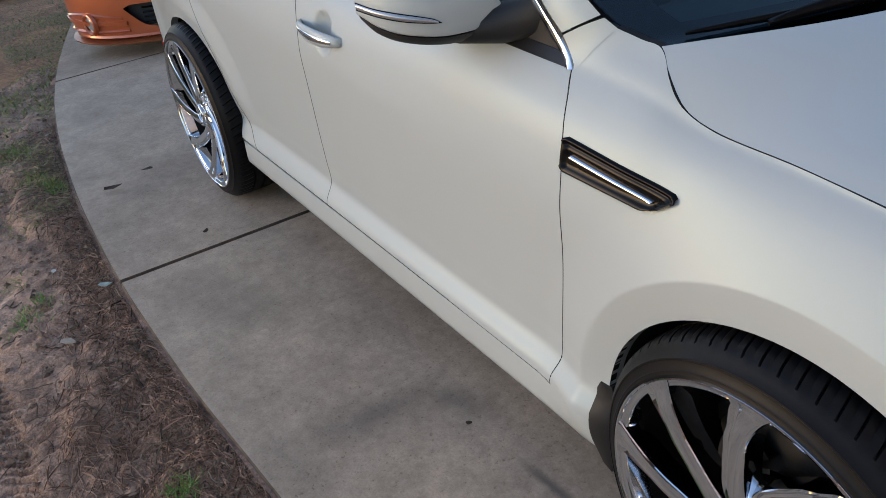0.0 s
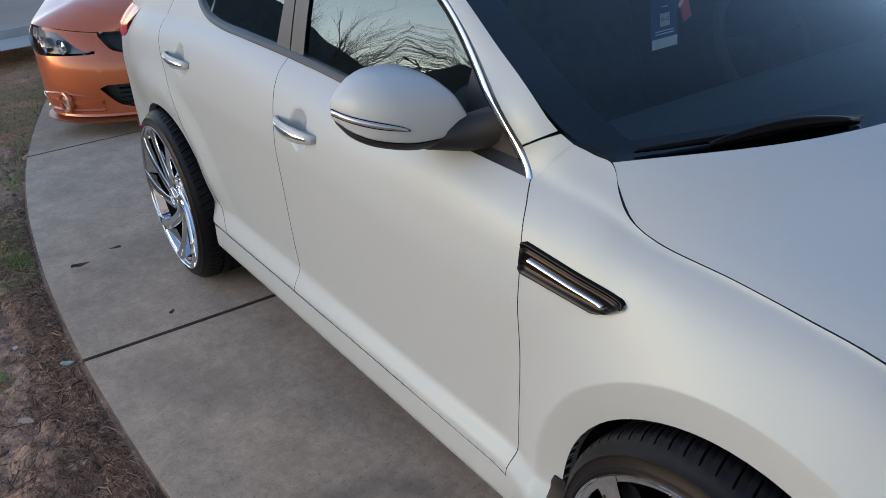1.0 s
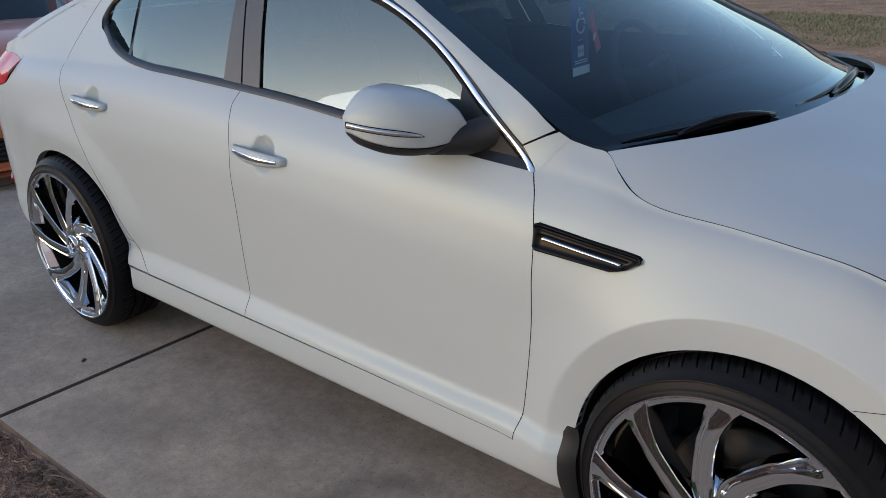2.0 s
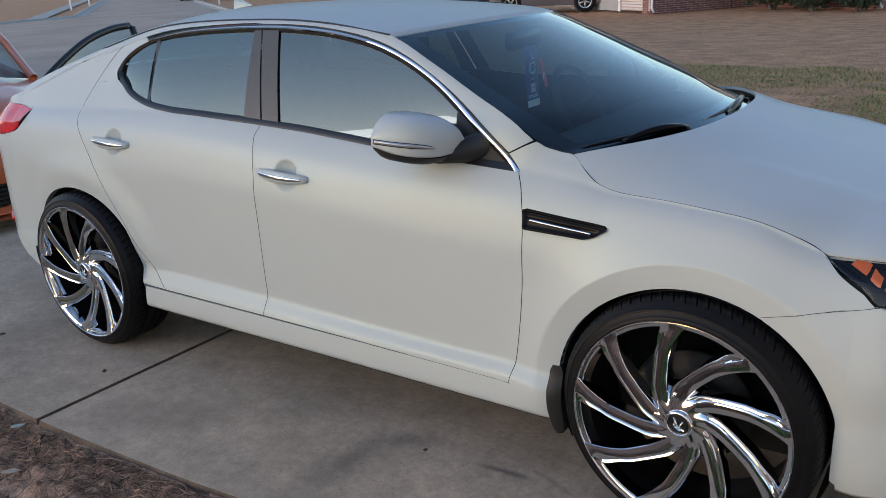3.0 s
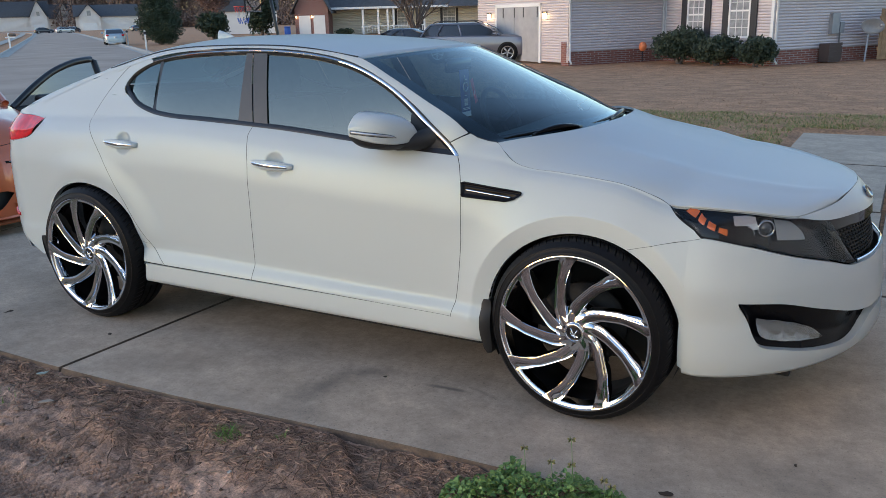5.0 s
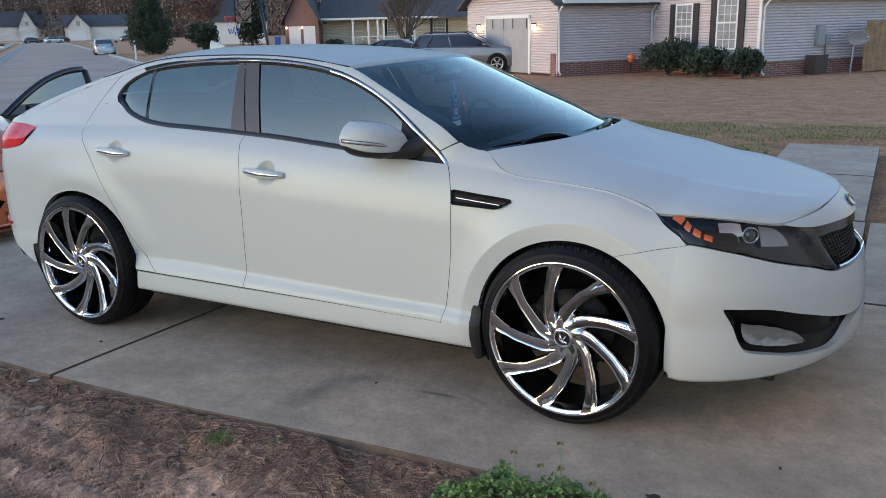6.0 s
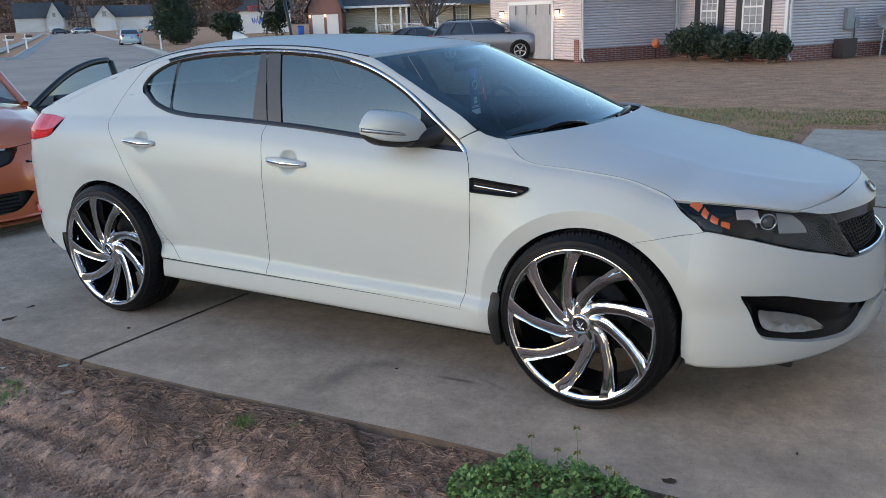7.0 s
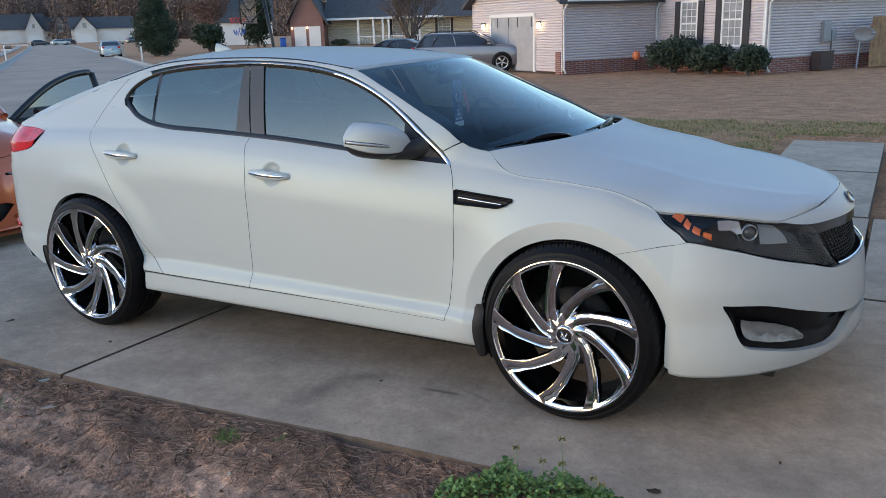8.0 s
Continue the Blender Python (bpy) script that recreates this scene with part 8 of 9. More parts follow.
grid_mesh(bm, [[(-1.10 - 0.22 * k * k - 0.75 * t, k * (0.72 - 0.16 * t), 0.955 - 0.05 * k * k + 0.45 * t) for k in np.linspace(-1, 1, 21)] for t in np.linspace(0, 1, 8)])
outward(bm, (-2.2, 0, 0.5))
part("windscreen", bm, WS_GLASS, orange, "clear windscreen").visible_shadow = False
bm = bmesh.new()
grid_mesh(bm, [[(-1.86 - 1.5 * t - 0.2 * k * k * (1 - t), k * 0.57, 1.40 + 0.05 * math.sin(math.pi * t) - 0.05 * k * k) for k in np.linspace(-1, 1, 21)] for t in np.linspace(0, 1, 12)])
part("roof", bm, ORANGE, orange)
for s in (-1, 1):
    bm = bmesh.new()
    tube(bm, [(-1.30, s * 0.75, 0.90), (-1.7, s * 0.66, 1.16), (-2.08, s * 0.575, 1.36)], [0.035, 0.032, 0.03], 8)
    part("front_pillar", bm, ORANGE, orange)
    bm = bmesh.new()
    grid_mesh(bm, [[(-3.36 - 0.7 * t, s * (0.57 + 0.22 * t), 1.35 - 0.42 * t + dz) for dz in (0.0, -0.05)] for t in np.linspace(0, 1, 8)])
    part("rear_pillar", bm, ORANGE, orange)
bm = bmesh.new()
grid_mesh(bm, [[(-3.36 - 0.7 * t, k * (0.55 + 0.2 * t), 1.38 - 0.42 * t) for k in np.linspace(-1, 1, 9)] for t in np.linspace(0, 1, 6)])
part("rear_screen", bm, TINT_GLASS, orange)
bm = bmesh.new()
grid_mesh(bm, [[(-4.06 - 0.42 * t, k * 0.80, 0.95 - 0.03 * t) for k in np.linspace(-1, 1, 9)] for t in np.linspace(0, 1, 4)] + [[(-4.50, k * 0.80, z) for k in np.linspace(-1, 1, 9)] for z in (0.85, 0.6, 0.25)])
part("trunk", bm, ORANGE, orange)
part("dashboard", boxed(-1.75, -1.25, -0.68, 0.68, 0.72, 0.90, 0.04), CABIN, orange)
part("underbody", boxed(-4.3, -0.25, -0.62, 0.62, 0.14, 0.40, 0.02), PLASTIC, orange)
part("cabin_floor", boxed(-4.0, -1.3, -0.75, 0.75, 0.2, 0.3, 0.02), CABIN, orange)
for y in (-0.36, 0.36):
    part("front_seat", boxed(-2.55, -2.40, y - 0.23, y + 0.23, 0.4, 1.15, 0.05), CABIN, orange)
for s in (-1, 1):
    for x in (-0.93, -3.57):
        w = new("wheel")
        w.parent = orange
        w.location = (x, s * 0.76, 0.31)
        w.rotation_euler = (0, 0, 0 if s < 0 else math.pi)
        part("tyre", tyre_mesh(0.31, 0.22, 0.205, 64), RUBBER, w)
        part("rim", revolve([(0.222, -0.09), (0.20, -0.06), (0.08, -0.075), (0.03, -0.09), (0.001, -0.09)], 32), ALLOY, w)
        part("housing", revolve([(0.345, -0.06), (0.34, 0.16), (0.01, 0.17)], 32), PLASTIC, w)
# open far door
door = new("open_door")
door.parent = orange
door.location = (-1.45, 0.84, -0.05)
door.rotation_euler = (0, 0, math.radians(-62))
tagged(door, "front door standing open, its black inner side showing")
bm = boxed(-1.12, 0.0, -0.05, 0.02, 0.24, 0.90, 0.02)
part("panel", bm, PLASTIC, door, "black inner door trim")
bm = bmesh.new()
fr = curve_pts([(0.0, -0.01, 0.89), (-0.28, -0.03, 1.05), (-0.58, -0.06, 1.18), (-0.88, -0.08, 1.25), (-1.10, -0.09, 1.265)], 20)
tube(bm, [tuple(p) for p in fr] + [(-1.14, -0.085, 1.245), (-1.155, -0.05, 1.08), (-1.15, -0.02, 0.90)], 0.032, 8)
part("window_frame", bm, BLACK_TRIM, door, "black window frame")
bm = bmesh.new()
grid_mesh(bm, [[(p[0] * (1 - k) + k * p[0], p[1] * (1 - k) - 0.015 * k, p[2] * (1 - k) + 0.89 * k) for p in list(fr) + [(-1.145, -0.085, 1.245)]] for k in (0, 1)])
bmesh.ops.reverse_faces(bm, faces=bm.faces)
part("window", bm, glass("door_glass", (0.30, 0.35, 0.38), 1.8), door, "clear door window")
part("mirror", boxed(-0.46, -0.22, 0.02, 0.2, 0.90, 0.99, 0.03), BLACK_TRIM, door)

# ---- unseen house added at the head of the driveway, out of view, to block skylight ----
home = thing("light_blocking_garage", "unseen beige sided garage added at the head of the driveway to block light", "house", kind="structure")
mh = frame_xy((2.7, 3.3, 0.0), -90)
siding_wall(home, mh, 8.4, 0.0, 4.6, SIDING_A, gable=2.6, course=0.2)
siding_wall(home, frame_xy((2.72, -5.1, 0.0), 0), 7.0, 0.0, 4.6, SIDING_A, course=0.2)
siding_wall(home, frame_xy((9.72, 3.3, 0.0), 180), 7.0, 0.0, 4.6, SIDING_A, course=0.2)
siding_wall(home, frame_xy((9.72, -5.1, 0.0), 90), 8.4, 0.0, 4.6, SIDING_A, gable=2.6, course=0.2)
slab_box(home, mh, 1.0, 5.9, -0.06, -0.01, 0.0, 2.15, WHITE_TRIM, "garage_door", "white panelled garage door")
bm = bmesh.new()
for sgn in (0, 1):
    x0 = -0.4 if sgn == 0 else 8.8
    grid_mesh(bm, [[(x0, y, 4.5), (4.2, y, 7.3)] for y in (-0.4, 7.4)])
bmesh.ops.transform(bm, matrix=mh, verts=bm.verts)
part("roof", bm, SHINGLE, home, "dark shingle roof", smooth=False)

# ---- litter, straw and weeds by the driveway ----
def blade(verts, faces, p, d, up, length, width, bend, rng, seg=2):
    """A thin bent strip."""
    side = Vector((-d.y, d.x, 0)).normalized() * width
    i0 = len(verts)
    for k in range(seg + 1):
        t = k / seg
        q = p + d * (length * t) + Vector((0, 0, up * length * (t - bend * t * t)))
        w = 1 - 0.8 * t
        verts += [tuple(q - side * w), tuple(q + side * w)]
    for k in range(seg):
        a = i0 + 2 * k
        faces.append((a, a + 1, a + 3, a + 2))


def strips(name, mats, label, cat, make):
    verts, faces = [], []
    make(verts, faces)
    me = bpy.data.meshes.new(name)
    me.from_pydata(verts, [], faces)
    me.materials.append(mats)
    ob = new(name, me)
    return tagged(ob, label, cat, kind="stuff")


def island_material(name, a, b, rough=0.9):
    """Colour varies from piece to piece."""
    m = bpy.data.materials.new(name)
    m.use_nodes = True
    nt = m.node_tree
    bs = nt.nodes["Principled BSDF"]
    bs.inputs["Roughness"].default_value = rough
    geo = nt.nodes.new("ShaderNodeNewGeometry")
    ramp = nt.nodes.new("ShaderNodeValToRGB")
    ramp.color_ramp.elements[0].color, ramp.color_ramp.elements[1].color = (*a, 1), (*b, 1)
    nt.links.new(geo.outputs["Random Per Island"], ramp.inputs[0])
    nt.links.new(ramp.outputs[0], bs.inputs["Base Color"])
    return m


STRAW_V = island_material("dead_grass", (0.085, 0.06, 0.042), (0.42, 0.295, 0.205))
GRASS_V = island_material("short_grass", (0.095, 0.135, 0.028), (0.34, 0.31, 0.09), 0.7)
WEED_V = island_material("weed_leaves", (0.06, 0.135, 0.03), (0.20, 0.30, 0.07), 0.5)
CLOD_V = island_material("dirt_clods", (0.10, 0.065, 0.045), (0.36, 0.25, 0.175), 0.95)


def patchy(x, y, s=1.6, o=7.0):
    return noise.noise((x * s, y * s, o)) * 0.6 + noise.noise((x * s * 3.1, y * s * 3.1, o + 3)) * 0.4


def make_straw(verts, faces):
    rng = random.Random(41)
    n = 0
    while n < 2600:
        x = rng.uniform(-5.6, 2.6)
        off = rng.expovariate(1 / 0.42)
        if off > 3.0:
            continue
        y = drive_edge(x) - 0.02 - off
        dens = sm(0.34, 0.0, off) * 0.85 + (0.9 if patchy(x, y) > 0.16 else 0.10) + 0.7 * sm(-2.6, -3.6, x)
        if rng.random() > dens * 0.7:
            continue
        a = rng.uniform(0, 2 * math.pi)
        z = dirt_z(x, y) + rng.uniform(-0.002, 0.012)
        blade(verts, faces, Vector((x, y, z)), Vector((math.cos(a), math.sin(a), 0)), rng.uniform(-0.05, 0.30), rng.uniform(0.015, 0.045), rng.uniform(0.0008, 0.0017), rng.uniform(0.6, 1.5), rng)
        n += 1


strips("dead_grass", STRAW_V, "matted dead grass and straw along the slab edge", "dead grass", make_straw)


def make_grass(verts, faces):
    rng = random.Random(42)
    spots = [(-3.62, -1.47, 0.07, 260), (-3.78, -1.52, 0.06, 160), (-4.9, -1.75, 0.25, 420), (-4.3, -1.55, 0.1, 200), (-5.4, -1.45, 0.2, 260)]
    for cx, cy, r, n in spots:
        for _ in range(n):
            x, y = rng.gauss(cx, r * 0.6), rng.gauss(cy, r * 0.45)
            if y > drive_edge(x) - 0.015:
                continue
            a = rng.uniform(0, 2 * math.pi)
            blade(verts, faces, Vector((x, y, dirt_z(x, y) - 0.003)), Vector((math.cos(a), math.sin(a), 0)) * 0.6, rng.uniform(0.5, 1.3), rng.uniform(0.02, 0.055), rng.uniform(0.0012, 0.0026), 0.35, rng, 3)
    # thin grass of the verge towards the street
    for _ in range(20000):
        x = rng.uniform(-11.0, -3.9)
        y = drive_edge(x) - 0.02 - rng.random() ** 1.4 * 4.2
        if patchy(x, y, 0.9, 2.0) < -0.05 and rng.random() < 0.75:
            continue
        a = rng.uniform(0, 2 * math.pi)
        z = (dirt_z(x, y) if x > -6 and y > -4.5 else ground_z(x, y)) - 0.004
        blade(verts, faces, Vector((x, y, z)), Vector((math.cos(a), math.sin(a), 0)) * 0.8, rng.uniform(0.3, 1.0), rng.uniform(0.03, 0.07), rng.uniform(0.003, 0.006), 0.4, rng, 2)


strips("short_grass", GRASS_V, "thin short grass tufts in the dirt", "grass", make_grass)


def make_tufts(verts, faces):
    rng = random.Random(48)
    for cx, cy, r, n in ((-1.20, -1.565, 0.050, 170), (-2.46, -1.78, 0.09, 130), (-2.55, -1.70, 0.05, 70), (-3.55, -1.46, 0.08, 220), (-0.98, -1.50, 0.018, 14), (-4.3, -1.56, 0.12, 220)):
        for _ in range(n):
            x, y = rng.gauss(cx, r * 0.6), rng.gauss(cy, r * 0.45)
            if y > drive_edge(x) - 0.015:
                continue
            a = rng.uniform(0, 2 * math.pi)
            blade(verts, faces, Vector((x, y, dirt_z(x, y) - 0.003)), Vector((math.cos(a), math.sin(a), 0)) * 0.6, rng.uniform(0.5, 1.2), rng.uniform(0.018, 0.048), rng.uniform(0.0014, 0.0028), 0.35, rng, 3)


strips("grass_tufts", island_material("fresh_grass", (0.09, 0.19, 0.03), (0.24, 0.38, 0.07), 0.6), "small fresh green grass tufts in the dirt", "grass", make_tufts)


def make_verge_straw(verts, faces):
    rng = random.Random(45)
    for _ in range(24000):
        x = rng.uniform(-11.0, -4.0)
        y = drive_edge(x) - 0.02 - rng.random() ** 1.3 * 4.2
        a = rng.uniform(0, 2 * math.pi)
        z = (dirt_z(x, y) if x > -6 and y > -4.5 else ground_z(x, y)) + 0.002
        blade(verts, faces, Vector((x, y, z)), Vector((math.cos(a), math.sin(a), 0)), rng.uniform(0.0, 0.5), rng.uniform(0.03, 0.08), rng.uniform(0.002, 0.004), 0.8, rng, 2)


def make_verge_green(verts, faces):
    rng = random.Random(48)
    for _ in range(34000):
        x = rng.uniform(-9.5, -2.6)
        y = drive_edge(x) - 0.03 - rng.random() ** 1.2 * 3.0
        if patchy(x, y, 1.1, 14.0) < 0.22 * sm(-4.6, -2.8, x) - 0.04:
            continue
        a = rng.uniform(0, 2 * math.pi)
        z = (dirt_z(x, y) if x > -6 and y > -4.5 else ground_z(x, y)) + 0.001
        blade(verts, faces, Vector((x, y, z)), Vector((math.cos(a), math.sin(a), 0)), rng.uniform(0.2, 0.9), rng.uniform(0.02, 0.06), rng.uniform(0.0015, 0.003), 0.6, rng, 2)


strips("verge_grass", GRASS_V, "thin green grass of the verge", "grass", make_verge_green)
strips("verge_straw", STRAW_V, "dormant brown grass of the verge", "dead grass", make_verge_straw)


def make_lawn(verts, faces):
    rng = random.Random(46)
    for _ in range(40000):
        x, y = rng.uniform(-4.2, 3.6), 6.0 + 4.4 * rng.random() ** 0.9
        if (-0.16 < x < 0.95 and y < 7.88) or (y < 7.6 and x < -1.2):
            continue
        if patchy(x, y, 0.8, 5.0) < -0.12 and rng.random() < 0.8:
            continue
        a = rng.uniform(0, 2 * math.pi)
        blade(verts, faces, Vector((x, y, ground_z(x, y) - 0.01)), Vector((math.cos(a), math.sin(a), 0)) * 0.7, rng.uniform(0.4, 1.1), rng.uniform(0.04, 0.085), rng.uniform(0.003, 0.006), 0.4, rng, 2)
    for _ in range(8200):
        x, y = rng.uniform(0.97, 3.6), rng.uniform(3.45, 8.0)
        a = rng.uniform(0, 2 * math.pi)
        blade(verts, faces, Vector((x, y, ground_z(x, y) - 0.01)), Vector((math.cos(a), math.sin(a), 0)) * 0.7, rng.uniform(0.5, 1.1), rng.uniform(0.05, 0.10), rng.uniform(0.004, 0.007), 0.4, rng, 2)


strips("lawn_grass", GRASS_V, "green grass along the walk and lawn edge", "grass", make_lawn)


def make_dormant(verts, faces):
    rng = random.Random(47)
    for _ in range(42000):
        x, y = rng.uniform(-24, 4.0), 9.5 + 18 * rng.random() ** 1.1
        if patchy(x, y, 0.35, 9.0) < -0.2 and rng.random() < 0.7:
            continue
        a = rng.uniform(0, 2 * math.pi)
        blade(verts, faces, Vector((x, y, ground_z(x, y) - 0.01)), Vector((math.cos(a), math.sin(a), 0)), rng.uniform(0.2, 0.8), rng.uniform(0.05, 0.11), rng.uniform(0.004, 0.008), 0.5, rng, 2)


strips("dormant_grass", island_material("dormant_blades", (0.15, 0.076, 0.036), (0.54, 0.29, 0.14)), "brown dormant grass of the neighbour lawn", "grass", make_dormant)


def make_clods(verts, faces):
    rng = random.Random(43)
    base = [(1, 0, 0), (-1, 0, 0), (0, 1, 0), (0, -1, 0), (0, 0, 1), (0, 0, -1)]
    tri = [(0, 2, 4), (2, 1, 4), (1, 3, 4), (3, 0, 4), (2, 0, 5), (1, 2, 5), (3, 1, 5), (0, 3, 5)]
    for _ in range(9500):
        x = rng.uniform(-5.0, 2.6)
        y = drive_edge(x) - 0.03 - rng.random() ** 1.3 * 2.9
        s = 0.0025 + 0.014 * rng.random() ** 4
        z = dirt_z(x, y) + s * 0.2
        i0 = len(verts)
        t = rng.uniform(0, 6.28)
        for bx, by, bz in base:
            k = s * rng.uniform(0.7, 1.4)
            verts.append((x + k * (bx * math.cos(t) - by * math.sin(t)), y + k * (bx * math.sin(t) + by * math.cos(t)), z + 0.65 * k * bz))
        faces += [tuple(i0 + q for q in f) for f in tri]


strips("dirt_clods", CLOD_V, "small clods and grit on the dirt", "clods", make_clods)

# twigs and roots
rng = random.Random(44)
bm = bmesh.new()
for _ in range(120):
    x = rng.uniform(-4.2, 1.5)
    off = 0.04 + rng.expovariate(1 / 0.25)
    y = drive_edge(x) - off
    a = rng.uniform(0, math.pi * 2)
    L = rng.uniform(0.06, 0.24)
    pts = []
    for k in range(6):
        px, py = x + math.cos(a) * L * k / 5, y + math.sin(a) * L * k / 5
        if py > drive_edge(px) - 0.012:
            py = drive_edge(px) - 0.012
        pts.append((px, py, dirt_z(px, py) + 0.004 + 0.006 * math.sin(k * 1.1 + x)))
        a += rng.uniform(-0.45, 0.45)
    tube(bm, pts, [rng.uniform(0.0016, 0.0036) * (1 - 0.12 * k) for k in range(6)], 5)
tagged(part("twigs", bm, island_material("twig_bark", (0.06, 0.045, 0.032), (0.30, 0.235, 0.165)), None, kind="stuff"), "thin twigs and roots on the dirt", "twigs")

# matted roots along the slab
def make_roots(verts, faces):
    rng = random.Random(71)
    n = 0
    while n < 19000:
        x = rng.uniform(-4.6, 0.9)
        off = rng.random() ** 1.4 * 0.85
        y = drive_edge(x) - 0.012 - off
        dens = 1.0 * sm(0.22, 0.04, off) + sm(0.06, 0.25, patchy(x, y, 1.5, 12.0)) * sm(0.6, 0.25, off) * 0.5 + 1.0 * math.exp(-((x + 0.75) / 0.75) ** 2) * sm(0.44, 0.18, off)
        if rng.random() > dens:
            continue
        n += 1
        a = rng.uniform(0, 2 * math.pi) if rng.random() < 0.6 else rng.gauss(0.06, 0.35) + math.pi * rng.randint(0, 1)
        L = 0.022 + 0.10 * rng.random() ** 2.4
        r = rng.uniform(0.0005, 0.0013) + 0.0025 * rng.random() ** 12
        lift = 0.009 * rng.random() ** 2
        i0 = len(verts)
        px, py = x, y
        for k in range(5):
            py = min(py, drive_edge(px) - 0.004)
            z = dirt_z(px, py) + 0.001 + lift * math.sin(math.pi * k / 4 + 0.3)
            nx, ny = -math.sin(a), math.cos(a)
            rr = r * (1 - 0.15 * k)
            verts += [(px + nx * rr, py + ny * rr, z), (px - nx * rr, py - ny * rr, z), (px, py, z + 1.7 * rr)]
            px, py = px + math.cos(a) * L / 4, py + math.sin(a) * L / 4
            a += rng.gauss(0, 0.24)
        for k in range(4):
            b = i0 + 3 * k
            faces += [(b, b + 2, b + 5, b + 3), (b + 2, b + 1, b + 4, b + 5)]


strips("root_mat", island_material("root_fibre", (0.040, 0.024, 0.016), (0.46, 0.30, 0.21)), "matted brown roots and dead runners along the slab", "roots", make_roots)

# weed clump at the slab's edge
weed = thing("weed_clump", "low green leafy weed growing over the slab edge", "weed", at=(0.16, -1.50, -0.08))
rng = random.Random(50)
verts, faces = [], []
for _ in range(5200):
    a, r = rng.uniform(0, 6.28), math.sqrt(rng.random())
    x, y = 0.42 * r * math.cos(a), 0.24 * r * math.sin(a)
    h = (1 - r ** 3) * (0.150 - 0.10 * (x + 0.1)) + 0.025
    x += 0.03 * noise.noise((x * 9, y * 9, 1))
    z = h * (0.30 + 0.75 * rng.random() ** 0.6) + 0.09 * noise.noise((x * 8, y * 8, 3))
    if noise.noise((x * 11, y * 11, 6.0)) < -0.28:
        continue
    # a small rounded leaf of five corners
    s = rng.uniform(0.006, 0.0125)
    n = Vector((rng.gauss(0, 0.5), rng.gauss(0, 0.5), 1)).normalized()
    u = n.cross(Vector((math.cos(a), math.sin(a), 0.1))).normalized()
    w = n.cross(u)
    i0 = len(verts)
    for k in range(6):
        t = 2 * math.pi * k / 6
        rr = s * (1.0 if k % 2 else 0.78)
        verts.append(tuple(Vector((x, y, z)) + u * rr * math.cos(t) + w * rr * math.sin(t) + n * 0.2 * s * math.cos(2 * t)))
    faces.append(tuple(range(i0, i0 + 6)))
me = bpy.data.meshes.new("leaves")
me.from_pydata(verts, [], faces)
me.materials.append(WEED_V)
lv = new("leaves", me)
lv.parent = weed
tagged(lv, kind="stuff")
HEAD_V = island_material("pale_weed_heads", (0.16, 0.17, 0.06), (0.30, 0.25, 0.12), 0.7)
for x, y, h in ((0.02, 0.10, 0.29), (-0.14, 0.08, 0.23), (0.03, 0.08, 0.21), (0.15, 0.05, 0.20), (0.18, 0.04, 0.19), (-0.05, 0.10, 0.19), (0.36, 0.02, 0.16)):
    bm = bmesh.new()
    tube(bm, [(x, y, 0.0), (x + 0.006, y, h * 0.6), (x - 0.004, y + 0.01, h)], [0.0018, 0.0015, 0.001], 5)
    stalk = part("flower_stalk", bm, WEED_V, weed)
    bm = bmesh.new()
    c0 = bm.verts.new((x - 0.004, y + 0.01, h + 0.002))
    for k in range(9):
        a = 2.4 * k
        d = Vector((math.cos(a), math.sin(a), 0.5 - 0.12 * k))
        c = c0.co
        s = 0.010
        bm.faces.new([c0, bm.verts.new(c + d * s + Vector((0, 0, s * 0.5))), bm.verts.new(c + d * 1.5 * s), bm.verts.new(c + d * s - Vector((0, 0, s * 0.5)))])
    part("flower_head", bm, HEAD_V, stalk, "pale greenish flower head")

# small litter on the ground
def scrap(name, label, cat, at, size, mat, seed, lift=0.004, thick=0.0015):
    rng = random.Random(seed)
    bm = bmesh.new()
    n = 8
    ring = []
    for k in range(n):
        a = 2 * math.pi * k / n
        r = rng.uniform(0.7, 1.2)
        ring.append((size[0] * r * math.cos(a), size[1] * r * math.sin(a), rng.uniform(0, size[2])))
    lo = [bm.verts.new(p) for p in ring]
    hi = [bm.verts.new((p[0] * 0.97, p[1] * 0.97, p[2] + thick)) for p in ring]
    bm.faces.new(hi)
    bm.faces.new(lo[::-1])
    for k in range(n):
        bm.faces.new((lo[k], lo[(k + 1) % n], hi[(k + 1) % n], hi[k]))
    ob = part(name, bm, mat, None, smooth=False)
    ob.location = (at[0], at[1], at[2] + lift)
    ob.rotation_euler = (0, 0, rng.uniform(0, 6))
    return tagged(ob, label, cat)


DRY = material("dry_leaf", (0.05, 0.032, 0.02), 0.9)
PALE = material("pale_scrap", (0.55, 0.52, 0.47), 0.8, var=0.2, scale=40)
GREENISH = material("greenish_scrap", (0.36, 0.42, 0.37), 0.7, var=0.3, scale=40)
scrap("dry_leaf", "dark curled dry leaf on the concrete", "leaf", (-3.245, -1.247, 0), (0.055, 0.014, 0.010), DRY, 1)
scrap("dry_leaf", "small dark leaf crumb on the concrete", "leaf", (-2.498, -1.054, 0), (0.018, 0.010, 0.006), DRY, 2)
scrap("dry_leaf", "small dark leaf crumb on the concrete", "leaf", (-0.905, -0.866, 0), (0.010, 0.006, 0.004), DRY, 3)
scrap("dry_leaf", "small dark leaf crumb on the concrete", "leaf", (0.817, -0.86, 0), (0.010, 0.006, 0.004), DRY, 4)
scrap("dry_leaf", "flat dark leaf on the concrete", "leaf", (0.46, -1.242, 0), (0.024, 0.013, 0.004), DRY, 5)
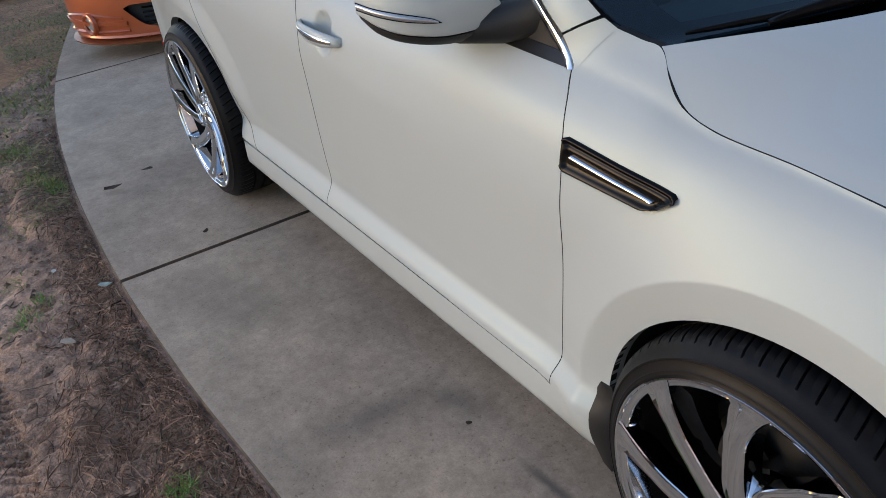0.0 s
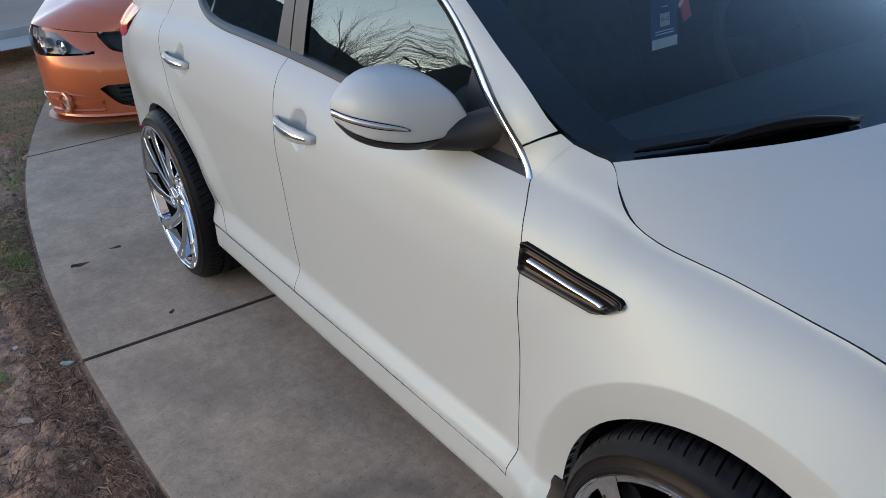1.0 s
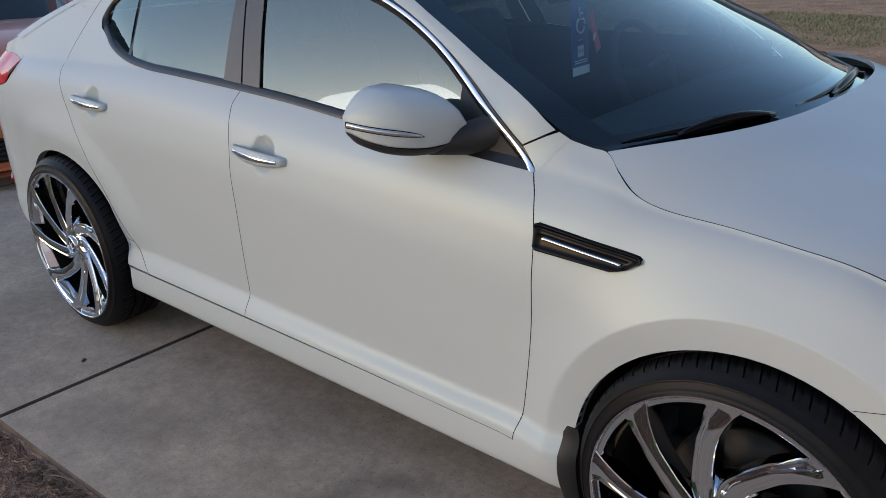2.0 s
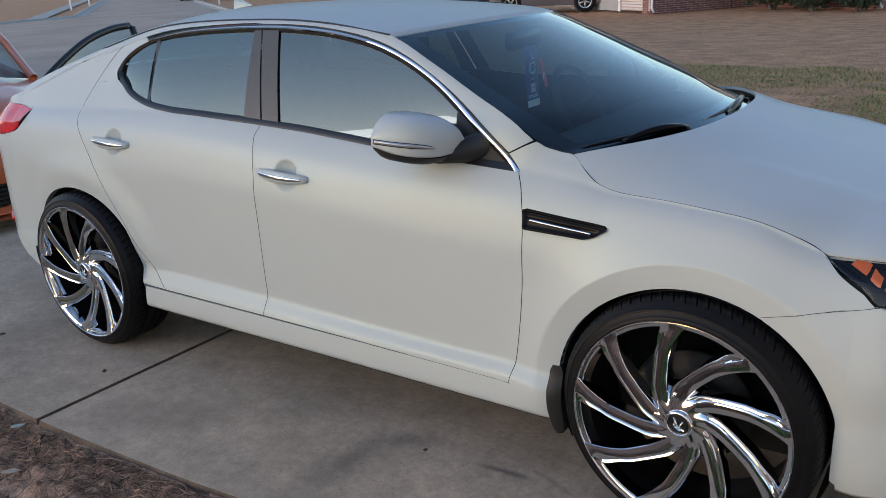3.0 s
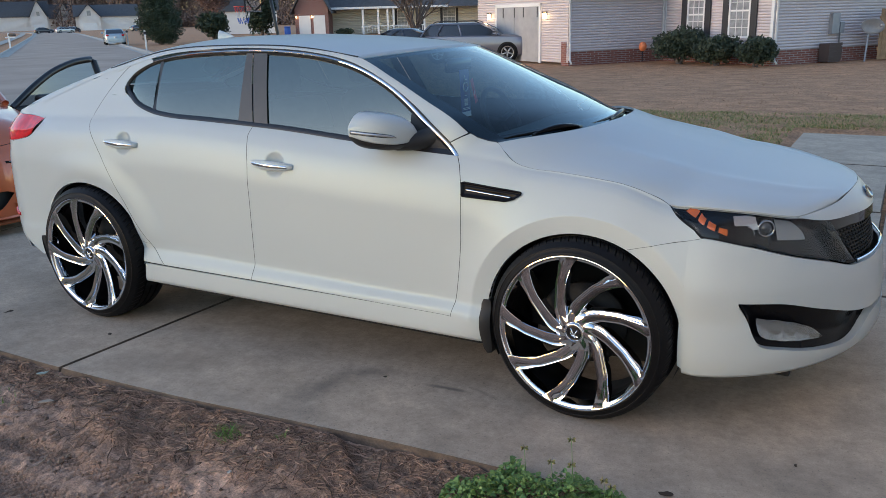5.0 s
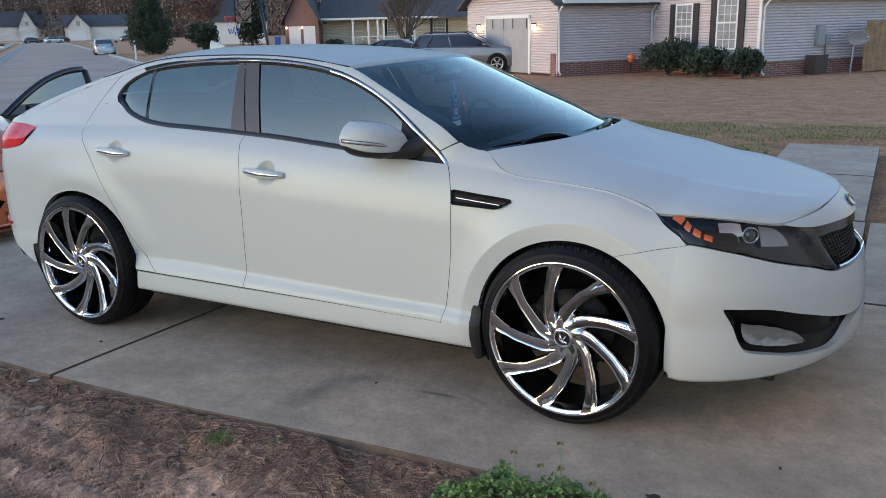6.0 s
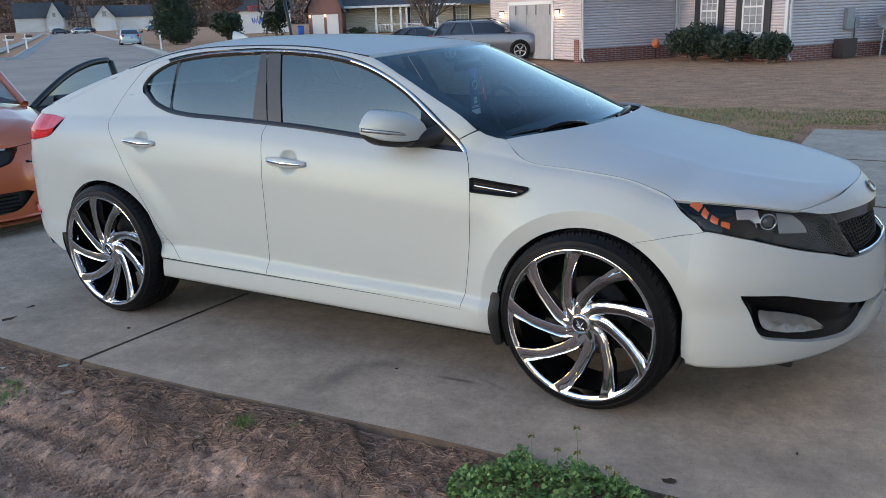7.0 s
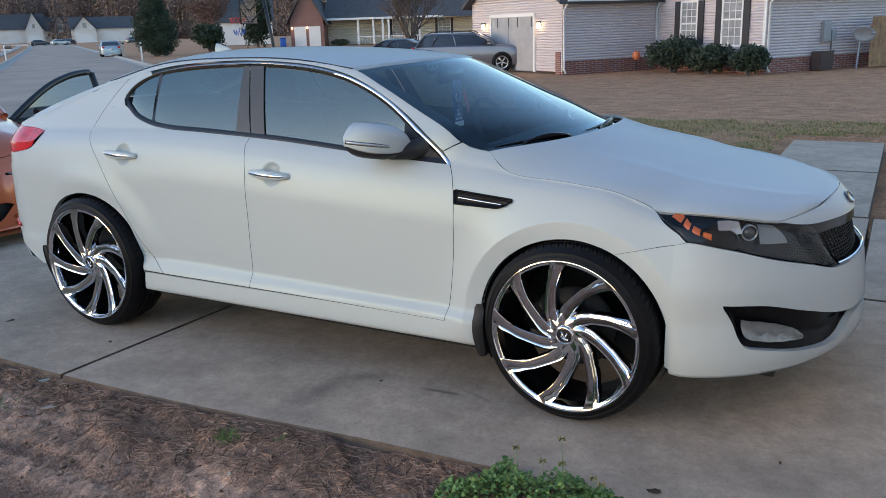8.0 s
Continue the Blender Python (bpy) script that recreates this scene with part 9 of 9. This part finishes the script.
scrap("dry_leaf", "dark curled dry leaf on the concrete", "leaf", (-3.323, -1.067, 0), (0.03, 0.012, 0.008), DRY, 9)
scrap("paper_scrap", "crumpled greenish scrap at the slab corner", "litter", (-2.47, -1.478, dirt_z(-2.47, -1.478)), (0.030, 0.018, 0.016), GREENISH, 6)
scrap("wood_chip", "pale flat chip on the dirt", "litter", (-2.17, -1.67, dirt_z(-2.17, -1.67)), (0.045, 0.016, 0.004), material("chip_wood", (0.36, 0.30, 0.235), 0.85), 7, 0.006)
scrap("paper_scrap", "small white scrap on the dirt", "litter", (-2.75, -1.62, dirt_z(-2.75, -1.62)), (0.020, 0.012, 0.008), PALE, 8)
scrap("paper_scrap", "small white scrap on the dirt", "litter", (-1.02, -1.75, dirt_z(-1.02, -1.75)), (0.012, 0.008, 0.006), PALE, 10)
scrap("paper_scrap", "tiny white scrap by the slab edge", "litter", (-4.42, -1.36, dirt_z(-4.42, -1.36)), (0.016, 0.010, 0.006), PALE, 11)

# ---- hanging permit card in the windscreen ----
card = thing("parking_permit", "blue hanging parking permit with white marks", "card", at=(-0.935, 0.03, 1.07))
card.rotation_euler = (0, math.radians(-3), 0)
CARD_BLUE = material("card_blue", (0.02, 0.045, 0.22), 0.4)
CARD_WHITE = material("card_white", (0.75, 0.76, 0.78), 0.5)
part("sheet", boxed(-0.0015, 0.0015, -0.048, 0.048, 0.0, 0.235, 0.001), CARD_BLUE, card, smooth=False)
part("white_band", boxed(0.0017, 0.0027, -0.047, 0.047, 0.0, 0.026), CARD_WHITE, card, smooth=False)
part("date_label", boxed(0.0017, 0.0027, -0.018, 0.018, 0.056, 0.090), CARD_WHITE, card, smooth=False)
for z in (0.036, 0.043, 0.105):
    part("text_bar", boxed(0.0017, 0.0025, -0.035 if z < 0.1 else -0.012, 0.035 if z < 0.1 else 0.012, z, z + 0.0025), CARD_WHITE, card, smooth=False)
tx = bpy.data.curves.new("date_text", "FONT")
tx.body, tx.size, tx.align_x = "03-25", 0.013, "CENTER"
tx.materials.append(SHUTTER)
to = new("date_text", tx)
to.parent = card
to.matrix_local = Matrix.Translation((0.0034, 0, 0.070)) @ Matrix.Rotation(math.radians(90), 4, "Z") @ Matrix.Rotation(math.radians(90), 4, "X")
bm = bmesh.new()
tube(bm, [(0.003, 0.022 * math.cos(a), 0.150 + 0.022 * math.sin(a)) for a in np.linspace(math.radians(110), math.radians(350), 18)], 0.0035, 6)
tube(bm, [(0.003, -0.004, 0.205), (0.003, -0.002, 0.168), (0.003, 0.018, 0.168), (0.003, 0.024, 0.152)], 0.0035, 6)
tube(bm, [(0.003, -0.003, 0.186), (0.003, 0.014, 0.186)], 0.003, 6)
part("symbol", bm, CARD_WHITE, card, "white access symbol")
tag = thing("red_tag", "red fabric tag hanging beside the permit", "tag", at=(-0.90, 0.075, 1.14))
tag.rotation_euler = (0, math.radians(-10), math.radians(15))
part("strap", boxed(-0.002, 0.002, -0.024, 0.024, 0.0, 0.12, 0.001, m=Matrix.Rotation(math.radians(12), 4, "X")), material("red_fabric", (0.55, 0.03, 0.04), 0.7), tag, smooth=False)
part("text_bar", boxed(0.0022, 0.003, -0.018, 0.018, 0.05, 0.062, m=Matrix.Rotation(math.radians(30), 4, "X")), material("pale_red", (0.7, 0.35, 0.35), 0.7), tag, smooth=False)
